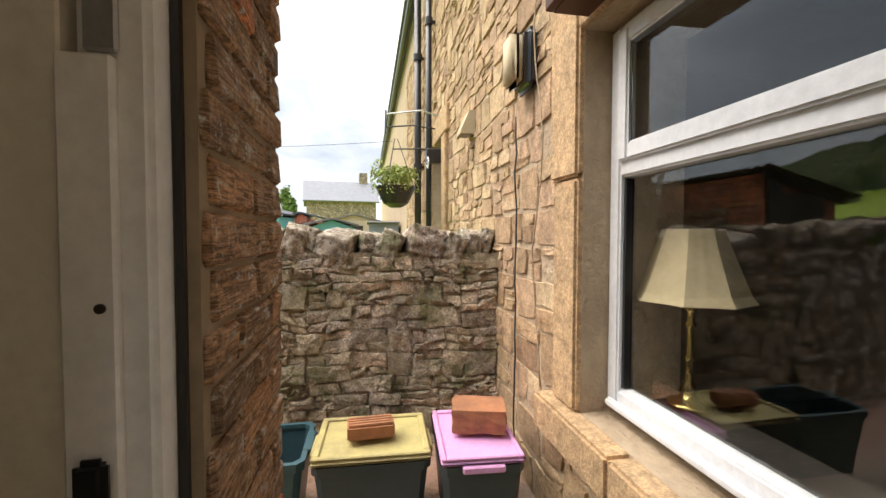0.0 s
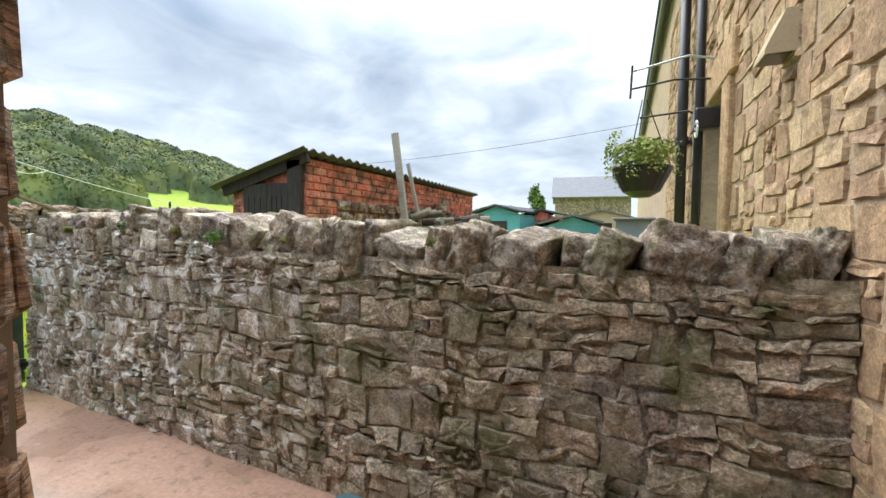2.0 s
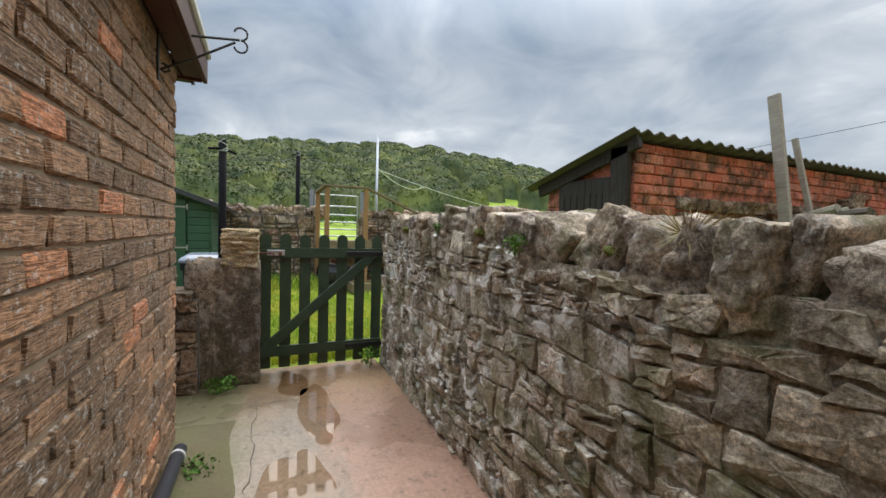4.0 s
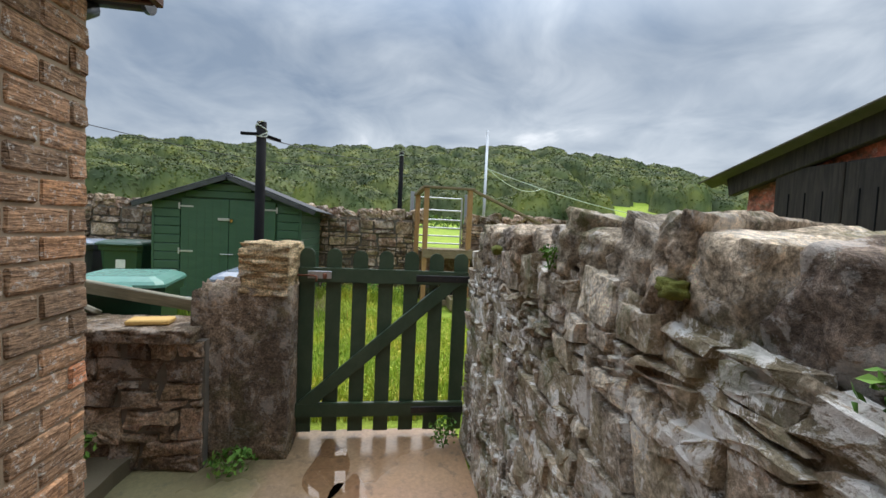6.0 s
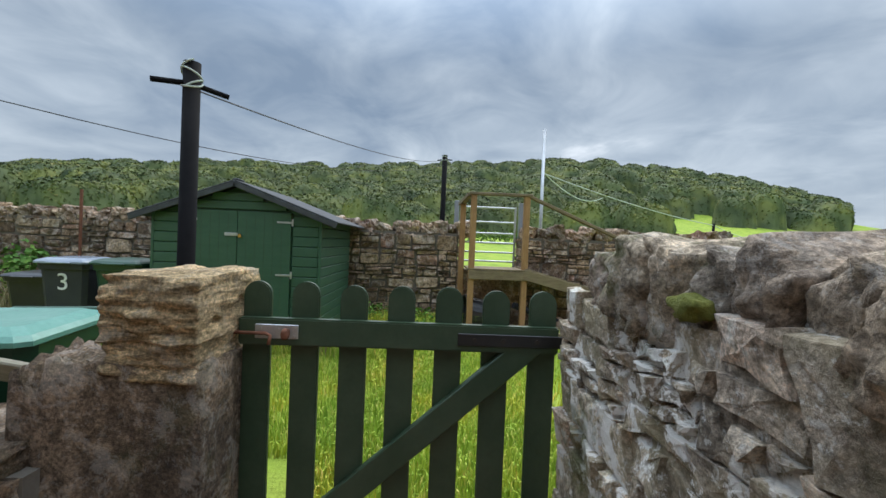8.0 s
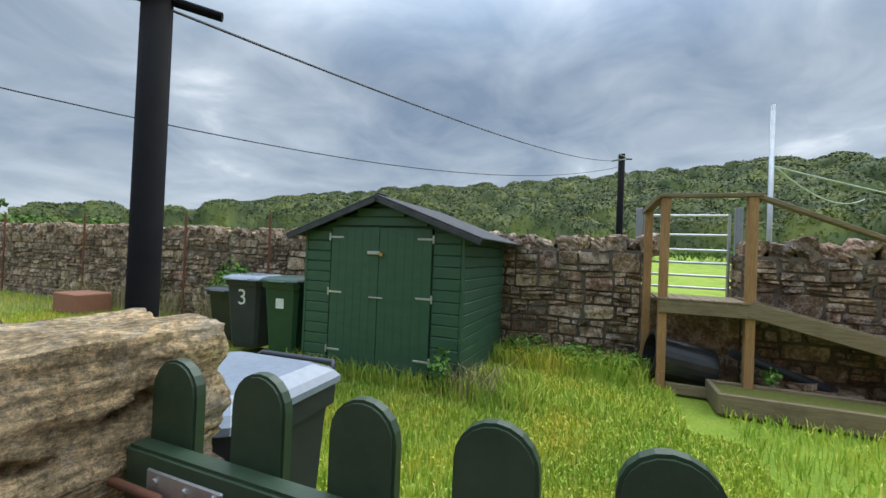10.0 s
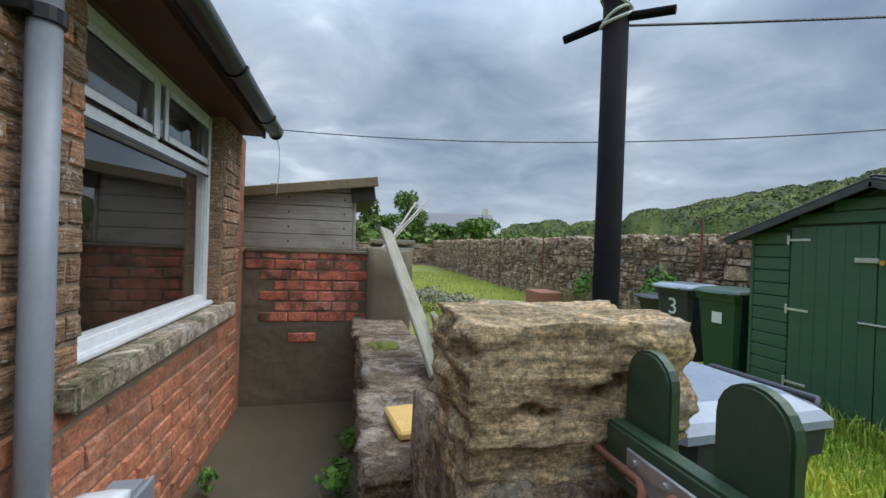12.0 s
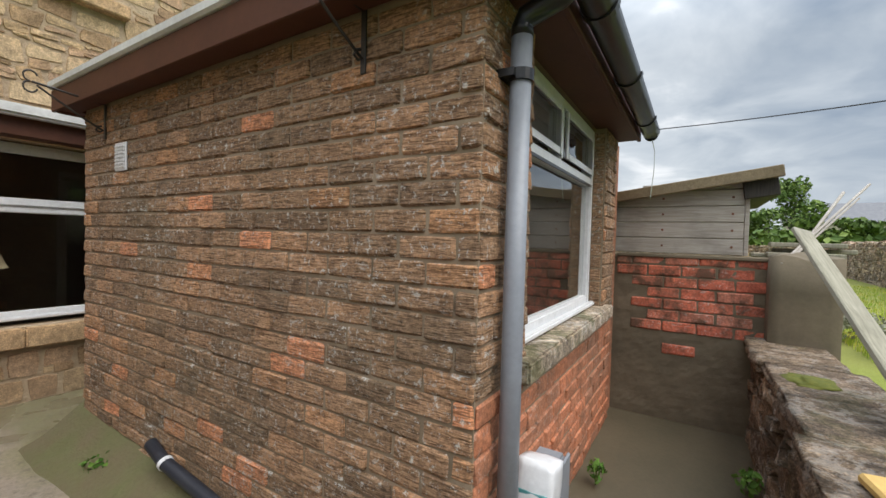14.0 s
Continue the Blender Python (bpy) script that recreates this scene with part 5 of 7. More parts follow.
def build_low_wall():
    w = solid("wall_yard", -2.62, -2.36, -1.28, 1.19, -0.2, 0.74, "darkgap", "low mossy stone wall with flat slate coping")
    random_rubble(w, (-2.355, 1.19, 0.0), (0, -1, 0), (1, 0, 0), 2.47, 0.74, "wallstone", 51, depth=0.024, gap=0.004, courses=((0.1, 0.27), (0.12, 0.36), 0.5, 0.016), sag=0.3)
    rubble_face(w, (-2.63, -1.28, 0.0), (0, 1, 0), (-1, 0, 0), 2.38, 0.72, "wallstone", 52, depth=0.03, band=(0.16, 0.26), wide=(0.18, 0.4))
    rnd = random.Random(2)
    y = 1.14
    for ln in (0.3, 0.36, 0.48, 0.55, 0.42, 0.3):
        part("coping_slab", boulder(B(), (-2.5 + rnd.uniform(-0.02, 0.02), y - ln / 2, 0.775), (0.4, ln * 1.03, 0.075), 70 + ln * 10, None, 0.08, 0.93, 9, 2.0, 0.03), "shaftstone", w, smooth=True)
        y -= ln
    m = thing("moss_patch", pose(-2.46, -0.25, 0.81), "yellow-green moss patch on the low wall coping", "moss")
    part("moss", boulder(B(), (0, 0, 0), (0.16, 0.2, 0.035), 5, None, 0.5, 0.3), "moss", m, smooth=True)
    y = thing("fire_brick", pose(-2.445, 0.86, 0.815, 0, 0, 8), "ochre yellow slab lying on the low wall", "brick")
    part("slab", box(B(), -0.06, 0.06, -0.11, 0.11, 0, 0.03, 0.008), "yellowslab", y)


build_low_wall()


def build_red_wall():
    w = thing("wall_red_brick", pose(0, 0, 0), "old red brick wall half covered by stained cement render", "wall", kind="structure")
    part("core", box(B(), -2.76, EX0 + 0.3, -1.5, -1.3, -0.1, 1.33), "render", w)
    rough_sheet("render_skin", w, (-2.45, -1.293, -0.02), (1, 0, 0), (0, 1, 0), 1.0, lambda u: 1.34, "render", 8, 0.006, -0.004, 0.025)
    rnd = random.Random(9)

    def ragged(a, b, v):
        x = (a + b) / 2
        if x > 0.92:
            return True
        edge = 0.68 + 0.16 * noise.noise((x * 3.1, 2.7, 0)) + (0.5 if x < 0.2 and v < 1.15 else 0) + 0.1 * noise.noise((x * 9, v * 9, 4))
        if abs(v - 0.6) < 0.05 and 0.3 < x < 0.55:
            return False
        return v < edge + 0.04

    brick_wall(w, (EX0, -1.298, 0.0), 180, 1.31, 0.0, 1.33, "redbrick", 61, skip=ragged)
    part("top_course", box(B(), -2.77, EX0, -1.5, -1.28, 1.332, 1.36, 0.006), "render", w)
    part("render_pier", boulder(B(), (-2.58, -1.22, 0.7), (0.36, 0.2, 1.36), 8, None, 0.05, 0.95), "render", w, smooth=True)


build_red_wall()


def build_pillar():
    p = thing("gate_pillar", pose(-2.625, 1.36, 0), "thick weathered sandstone gate pillar with a pitted cap block", "pillar")
    part("shaft", boulder(B(), (0.0, 0.02, 0.5), (0.4, 0.5, 1.08), 3, None, 0.06, 0.96, 14, 2.0, 0.03), "shaftstone", p, smooth=True)
    part("middle_block", boulder(B(), (0.0, 0.115, 1.06), (0.4, 0.27, 0.14), 14, None, 0.08, 0.95, 12, 2.0, 0.05), "pillarstone", p, smooth=True)
    cap = boulder(B(), (0.0, 0.115, 1.205), (0.42, 0.285, 0.2), 9, None, 0.08, 0.96, 34, 1.8, 0.05)
    for v in cap.verts:
        for x, z, s in ((-0.065, 1.2, 0.022), (-0.03, 1.185, 0.02), (-0.05, 1.192, 0.015), (0.1, 1.16, 0.018), (0.07, 1.15, 0.013)):
            d = math.hypot(v.co.x - x, (v.co.z - z) * 1.2)
            if d < s and v.co.y > 0.19:
                v.co.y -= 0.045 * (1 - (d / s) ** 2)
    part("cap_block", cap, "pillarstone", p, "large pitted sandstone cap block", smooth=True)
    part("side_stub", boulder(B(), (0.08, -0.17, 0.52), (0.26, 0.22, 1.02), 21, None, 0.12, 0.93, 12, 2.2, 0.06), "shaftstone", p, "dark leaning stone stub", smooth=True)


build_pillar()

# ---- garden gate ----
GX, GY0, GY1 = -2.694, 1.622, 2.75


def round_board(bm, y, w, t, z0, z1, x):
    """A gate board with a rounded head."""
    prof = [(-w / 2, z0), (w / 2, z0), (w / 2, z1 - w / 2)] + [(w / 2 * math.cos(a), z1 - w / 2 + w / 2 * math.sin(a)) for a in [k * math.pi / 10 for k in range(1, 10)]] + [(-w / 2, z1 - w / 2)]
    a = [bm.verts.new((x, y + p, z)) for p, z in prof]
    b = [bm.verts.new((x + t, y + p, z)) for p, z in prof]
    fa, fb = bm.faces.new(a), bm.faces.new(b[::-1])
    for i in range(len(prof)):
        j = (i + 1) % len(prof)
        bm.faces.new((a[j], a[i], b[i], b[j]))
    bmesh.ops.recalc_face_normals(bm, faces=bm.faces)
    es = [e for e in bm.edges if e.link_faces and any(len(f.verts) > 6 for f in e.link_faces)]
    bmesh.ops.bevel(bm, geom=es, offset=0.004, segments=2, affect="EDGES")
    return bm


def build_gate():
    g = thing("garden_gate", pose(GX, GY0, 0), "dark green painted timber gate with seven round-headed pickets", "gate")
    wd, n = 0.098, 7
    span = GY1 - GY0
    for k in range(n):
        y = wd / 2 + k * (span - wd) / (n - 1)
        part("picket", round_board(B(), y, wd, 0.022, 0.03, 1.27 + 0.004 * math.sin(k * 2.1), -0.022), "gategreen", g)
    part("top_rail", box(B(), 0.001, 0.036, 0.0, span, 1.05, 1.145, 0.005, seg=2), "gategreen", g)
    part("bottom_rail", box(B(), 0.001, 0.036, 0.0, span, 0.145, 0.24, 0.005, seg=2), "gategreen", g)
    a, b = Vector((0, 0.06, 0.225)), Vector((0, span - 0.12, 1.06))
    ang = math.degrees(math.atan2((b - a).z, (b - a).y))
    part("brace", box(B(), 0.001, 0.034, -0.02, (b - a).length + 0.05, -0.045, 0.045, 0.004, Matrix.Translation(a) @ pose(0, 0, 0, ang)), "gategreen", g)
    lt = part("latch_plate", box(B(), 0.037, 0.042, 0.06, 0.21, 1.075, 1.125, 0.002), "zinc", g, "galvanised latch plate")
    for y, z in ((0.08, 1.11), (0.14, 1.11), (0.195, 1.115), (0.195, 1.085)):
        part("screw", cyl(B(), (0.042, y, z), (0.045, y, z), 0.005, n=8), "zinc", lt)
    part("latch_bolt", tube(B(), [(0.05, -0.06, 1.095), (0.05, 0.1, 1.095), (0.06, 0.12, 1.09), (0.07, 0.12, 1.06)], 0.0065, 8), "rust", g, "rusty latch bolt", True)
    part("latch_knob", boulder(B(), (0.055, 0.17, 1.095), (0.03, 0.025, 0.035), 2, None, 0.15, 0.4), "rust", g, "rusty knob", True)
    for z in (1.095, 0.19):
        part("hinge_strap", box(B(), 0.037, 0.043, span - 0.36, span + 0.03, z - 0.022, z + 0.022, 0.002), "blackplastic", g, "black strap hinge")
        for y in (0.3, 0.2, 0.08):
            part("coach_bolt", cyl(B(), (0.043, span - y, z), (0.047, span - y, z), 0.008, n=8), "iron", g)


build_gate()

# ---- garden behind the gate ----
FAR_X = -8.2


def build_garden_wall():
    w = solid("wall_garden", FAR_X - 0.45, FAR_X - 0.004, -26.0, 2.72, -0.2, 1.6, "darkgap", "brown drystone garden wall with upright coping stones")
    near = lambda u, v: 15.5 < u < 28.7
    rubble_face(w, (FAR_X, -26.0, -0.05), (0, 1, 0), (1, 0, 0), 28.72, 1.62, "wallstone", 71, depth=0.035, band=(0.16, 0.3), wide=(0.22, 0.5), thin=0.8, singles=lambda u, v: u > 23.0)
    w2 = solid("wall_garden_2", FAR_X - 0.45, FAR_X - 0.004, 3.82, 12.0, -0.2, 1.58, "darkgap", "brown drystone garden wall beyond the field gate")
    rubble_face(w2, (FAR_X, 3.82, -0.05), (0, 1, 0), (1, 0, 0), 8.18, 1.6, "wallstone", 72, depth=0.035, band=(0.16, 0.3), wide=(0.22, 0.5), thin=0.8)
    w5 = solid("wall_garden_5", FAR_X - 0.44, FAR_X - 0.01, 2.73, 3.81, -0.2, 1.0, "wallstone", "low stone footing under the field gate")
    for y, s in ((2.72, 1), (3.82, -1)):
        rubble_face(w if s > 0 else w2, (FAR_X, y + 0.004 * s, -0.05), (-1, 0, 0), (0, s, 0), 0.45, 1.62, "wallstone", 73, depth=0.02, band=(0.16, 0.3), wide=(0.2, 0.4), thin=0.7)
    rnd = random.Random(8)
    for par, y, end in ((w, -26.0, 2.7), (w2, 3.85, 11.9)):
        rest = B()
        i = 0
        while y < end:
            wd = rnd.uniform(0.13, 0.3)
            h = rnd.uniform(0.16, 0.27)
            m = pose(0, 0, 0, rnd.uniform(-18, 18), rnd.uniform(-6, 6), rnd.uniform(-15, 15))
            if y > -3.5:
                part("coping_stone", boulder(B(), (FAR_X - 0.22, y + wd / 2, 1.56 + h * 0.42), (0.44, wd * 1.1, h * 1.1), 90 + i, m, 0.3, 0.75), "wallstone", par)
            else:
                boulder(rest, (FAR_X - 0.22, y + wd / 2, 1.56 + h * 0.42), (0.44, wd * 1.1, h * 1.1), 90 + i, m, 0.3, 0.75)
            y += wd * rnd.uniform(0.95, 1.15)
            i += 1
        if len(rest.verts):
            tagged(part("coping_stones", rest, "wallstone", par), kind="stuff")
        else:
            rest.free()
    w3 = solid("wall_garden_3", FAR_X, 6.0, -26.4, -26.0, -0.2, 1.45, "wallstone", "distant drystone wall across the end of the gardens")
    rubble_face(w3, (FAR_X, -25.99, -0.05), (1, 0, 0), (0, 1, 0), 14.0, 1.6, "wallstone", 75, depth=0.04, singles=lambda u, v: False, band=(0.2, 0.36), wide=(0.3, 0.7))
    w4 = solid("wall_garden_4", FAR_X, -2.95, 11.6, 12.0, -0.2, 1.4, "wallstone", "drystone wall on the far side of the neighbouring garden")


build_garden_wall()


def build_shed():
    s = thing("garden_shed", pose(-6.32, -0.12, 0.02, 0, 0, 0), "green timber garden shed with felt roof and closed double doors", "shed")
    W, D, EV, AP = 1.03, 1.75, 1.66, 2.04

    def board(x0, x1, y0, y1, z0, z1, name="board", par=s):
        return part(name, box(B(), x0, x1, y0, y1, z0, z1, 0.006), "green", par)

    # body behind the cladding
    bm = B()
    pr = [(-W + 0.03, 0), (W - 0.03, 0), (W - 0.03, EV - 0.02), (0, AP - 0.04), (-W + 0.03, EV - 0.02)]
    a = [bm.verts.new((-0.03, y, z)) for y, z in pr]
    b = [bm.verts.new((-D, y, z)) for y, z in pr]
    bm.faces.new(a), bm.faces.new(b[::-1])
    for i in range(5):
        j = (i + 1) % 5
        bm.faces.new((a[j], a[i], b[i], b[j]))
    bmesh.ops.recalc_face_normals(bm, faces=bm.faces)
    part("body", bm, "green", s)
    n = 13
    for k in range(n):
        z0 = 0.04 + k * 0.125
        for y0, y1 in ((-W, -0.66), (0.68, W - 0.03)):
            part("shiplap_board", box(B(), -0.03, 0.004, y0, y1, z0, z0 + 0.118, 0.007), "green", s)
        part("side_board", box(B(), -D, -0.04, W - 0.03, W + 0.004, z0, z0 + 0.118, 0.007), "green", s)
        part("side_board", box(B(), -D, -0.04, -W - 0.004, -W + 0.03, z0, z0 + 0.118, 0.007), "green", s)
    for y in (-W - 0.006, W - 0.028):
        part("corner_post", box(B(), -0.038, 0.012, y, y + 0.034, 0.02, EV, 0.004), "green", s)
    # gable boards over the doors
    for k in range(3):
        z0 = 1.72 + k * 0.105
        half = (AP - z0 - 0.1) / (AP - EV) * W
        if half > 0.1:
            part("gable_board", box(B(), -0.03, 0.006, -half, half, z0, z0 + 0.1, 0.006), "green", s)
    for y0, y1, sg in ((-0.645, 0.005, -1), (0.011, 0.66, 1)):
        d = part("door", box(B(), -0.03, 0.016, y0, y1, 0.05, 1.7, 0.005), "green", s, "flat green boarded door")
        for k in range(1, 6):
            part("door_groove", box(B(), 0.0155, 0.0175, y0 + k * 0.108 - 0.0015, y0 + k * 0.108 + 0.0015, 0.06, 1.69), "gategreen", d)
        for z in (1.58, 0.93, 0.25):
            yy = y0 - 0.02 if sg < 0 else y1 + 0.02
            h = part("tee_hinge", box(B(), 0.0185, 0.024, min(yy, yy - sg * 0.19), max(yy, yy - sg * 0.19), z - 0.012, z + 0.012, 0.002), "zinc", d, "galvanised tee hinge")
            part("hinge_plate", box(B(), 0.0185, 0.026, yy - 0.012, yy + 0.012, z - 0.045, z + 0.045, 0.002), "zinc", h)
    hs = part("hasp", box(B(), 0.018, 0.03, -0.14, 0.02, 1.39, 1.43, 0.003), "zinc", s, "galvanised hasp")
    part("padlock", box(B(), 0.032, 0.05, 0.03, 0.07, 1.37, 1.42, 0.006), "brass", hs)
    part("bolt", tube(B(), [(0.025, -0.1, 0.9), (0.025, 0.08, 0.9)], 0.009, 8), "zinc", s, "steel sliding bolt")
    for sg in (-1, 1):
        run = W + 0.22
        rise = (AP - EV) / W * run
        ang = math.degrees(math.atan2(rise, run))
        ln = math.hypot(run, rise)
        m = Matrix.Translation((0, 0, AP + 0.01)) @ pose(0, 0, 0, -ang * sg if sg > 0 else ang)
        part("roof_felt", box(B(), -D - 0.1, 0.12, 0 if sg > 0 else -ln, ln if sg > 0 else 0, 0.0, 0.022, 0.005, m), "felt", s, "black mineral felt")
        part("bargeboard", box(B(), 0.095, 0.125, 0 if sg > 0 else -ln, ln if sg > 0 else 0, -0.06, -0.002, 0.004, m), "felt", s)
    part("ridge_lump", box(B(), -0.1, 0.1, -0.03, 0.03, AP + 0.03, AP + 0.05, 0.008), "felt", s)


build_shed()


def wheelie(x, y, turn, body, lid, label, h=1.0, number="", sticker=False, lidlabel="", size=1.0):
    """A two-wheeled bin: tapered body, rim, lid with handle bar, wheels."""
    b = thing("wheelie_bin", pose(x, y, 0.0, 0, 0, turn) @ Matrix.Scale(size, 4), label, "bin", "wheelie bins")
    # local: front looks along +x
    bm = B()
    rows = []
    for z, hx, hy in ((0.05, 0.2, 0.2), (0.12, 0.215, 0.21), (h * 0.86, 0.27, 0.265), (h * 0.865, 0.3, 0.285), (h * 0.93, 0.305, 0.29)):
        rows.append([bm.verts.new((cx * hx, cy * hy, z)) for cx, cy in ((1, -0.8), (1, 0.8), (0.85, 1), (-0.85, 1), (-1, 0.8), (-1, -0.8), (-0.85, -1), (0.85, -1))])
    for p, q in zip(rows, rows[1:]):
        for k in range(8):
            bm.faces.new((p[k], p[(k + 1) % 8], q[(k + 1) % 8], q[k]))
    bm.faces.new(rows[0][::-1])
    bm.faces.new(rows[-1])
    part("body", bm, body, b)
    lm = B()
    rows = []
    for z, k in ((h * 0.935, 1.0), (h * 0.955, 1.0), (h * 0.975, 0.93), (h * 1.0, 0.72), (h * 1.0, 0.3)):
        rows.append([lm.verts.new((cx * 0.325 * k + 0.015, cy * 0.3 * k, z)) for cx, cy in ((1, -0.85), (1, 0.85), (0.9, 1), (-0.9, 1), (-1, 0.85), (-1, -0.85), (-0.9, -1), (0.9, -1))])
    for p, q in zip(rows, rows[1:]):
        for k in range(8):
            lm.faces.new((p[k], p[(k + 1) % 8], q[(k + 1) % 8], q[k]))
    lm.faces.new(rows[0][::-1])
    lm.faces.new(rows[-1])
    l = part("lid", lm, lid, b, lidlabel)
    part("handle_bar", tube(B(), [(-0.33, -0.22, h * 0.95), (-0.37, -0.2, h * 0.97), (-0.37, 0.2, h * 0.97), (-0.33, 0.22, h * 0.95)], 0.014, 8), body, b, smooth=True)
    part("lid_grip", box(B(), 0.32, 0.37, -0.13, 0.13, h * 0.935, h * 0.955, 0.006), lid, l)
    part("axle", cyl(B(), (-0.2, -0.27, 0.1), (-0.2, 0.27, 0.1), 0.012, n=8), "iron", b)
    for yy in (-0.29, 0.24):
        wl = part("wheel", cyl(B(), (-0.2, yy, 0.1), (-0.2, yy + 0.05, 0.1), 0.1, n=20), "binblack", b)
        part("hub", cyl(B(), (-0.2, yy - 0.003, 0.1), (-0.2, yy + 0.053, 0.1), 0.045, n=12), "gloss", wl)
    if number:
        cv = bpy.data.curves.new("bin_number", "FONT")
        cv.body, cv.size, cv.extrude, cv.align_x = number, 0.3, 0.001, "CENTER"
        tx = new("bin_number_text", cv)
        bpy.context.view_layer.update()
        me = bpy.data.meshes.new_from_object(tx.evaluated_get(bpy.context.evaluated_depsgraph_get()))
        bpy.data.objects.remove(tx)
        me.materials.append(M["upvc"])
        ob = new("number", me)
        ob.parent, ob.matrix_basis = b, pose(0.262, 0.0, h * 0.62, 94, 0, 90)
        ob["label"] = "white painted number three"
    if sticker:
        part("sticker", box(B(), 0.258, 0.264, -0.06, 0.06, h * 0.62, h * 0.74, m=pose(0, 0, 0, 0, 0, 0)), "upvc", b, "white address sticker")
    return b


wheelie(-6.68, -2.32, 8, "gloss", "binlid", "dark grey wheeled bin with pale lid beside the shed", 1.05, "3", lidlabel="pale wet lid")
wheelie(-6.65, -1.62, 4, "bingreen", "bingreen", "dark green wheeled bin with white sticker beside the shed", 1.06, sticker=True)
wheelie(-6.9, -2.95, 5, "binblack", "binblack", "low black bin behind the numbered grey bin", 0.82)
wheelie(-3.24, 1.19, 3, "gloss", "binlid", "grey wheeled bin with wet pale lid behind the gate pillar", 1.27, size=0.83, lidlabel="wet pale grey lid")
wheelie(-3.12, 0.36, 12, "bingreen", "lidgreen", "dark green wheeled bin with pale green lid behind the low wall", 1.02, lidlabel="pale green lid")


def line_post(x, y, h, r, label, arms=True, mat="black", group="washing line posts", armang=25):
    p = thing("line_post", pose(x, y, 0), label, "post", group)
    part("post", cyl(B(), (0, 0, -0.05), (0, 0, h), r, r * 0.92, 18), mat, p, smooth=True)
    if arms:
        for k, a in enumerate((armang, armang + 180)):
            d = Vector((math.cos(radians(a)), math.sin(radians(a)), 0))
            part("arm", cyl(B(), d * r * 0.8 + Vector((0, 0, h - 0.085)), d * (r + 0.1) + Vector((0, 0, h - 0.1)), 0.011, n=10), mat, p)
        part("line_wrap", tube(B(), [(r * 1.08 * math.cos(t), r * 1.08 * math.sin(t), h - 0.1 + 0.03 * math.sin(t * 0.7) + 0.004 * t) for t in [k * 0.5 for k in range(40)]], 0.004, 5), "paleline", p, "pale line wound round the post")
    return p


line_post(-2.868, 1.312, 2.1, 0.034, "stout black painted washing line post behind the gate pillar", armang=-50)
line_post(-9.5, 2.47, 3.2, 0.055, "black line post standing beyond the garden wall", armang=75)
line_post(-9.6, 4.5, 3.85, 0.035, "tall thin galvanised pole beyond the field gate", False, "zinc")
line_post(-14.0, 11.2, 2.4, 0.045, "short dark post carrying lines in the field", False)
for y in (-3.4, -5.6, -9.0, -12.5, -16.5):
    p = thing("line_post", pose(FAR_X + 0.22, y, 0), "thin rusty iron post against the garden wall", "post", "rusty posts")
    part("post", cyl(B(), (0, 0, -0.05), (0, 0, 2.05), 0.022, n=8), "rust", p)


def line(name, a, b, sag, r, mat, label):
    a, b = Vector(a), Vector(b)
    pts = [a.lerp(b, t / 24) - Vector((0, 0, sag * 4 * (t / 24) * (1 - t / 24))) for t in range(25)]
    tagged(obj(name, tube(B(), pts, r, 5), mat), label, "cable", "overhead lines")


line("washing_line", (-2.868, 1.312, 2.0), (-9.5, 2.47, 3.1), 0.12, 0.0035, "wire", "thin black line from the post towards the field")
line("washing_line", (-1.66, -1.1, 2.27), (-9.5, 2.47, 3.0), 0.42, 0.0035, "wire", "thin black line from the gutter end across the garden")
line("washing_line", (-9.6, 4.5, 2.95), (-14.0, 11.2, 2.35), 0.1, 0.012, "paleline", "pale washing line between field posts")
line("washing_line", (-9.6, 4.5, 2.98), (-16.0, 8.4, 3.3), 0.3, 0.012, "paleline", "pale slack washing line over the field")
line("washing_line", (-14.0, 11.2, 2.35), (-18.0, 16.0, 2.1), 0.1, 0.012, "paleline", "pale line running down the field")
line("overhead_cable", (6.0, 14.0, 4.9), (-13.0, 16.0, 4.3), 0.4, 0.007, "wire", "thin overhead cable over the neighbouring garden")


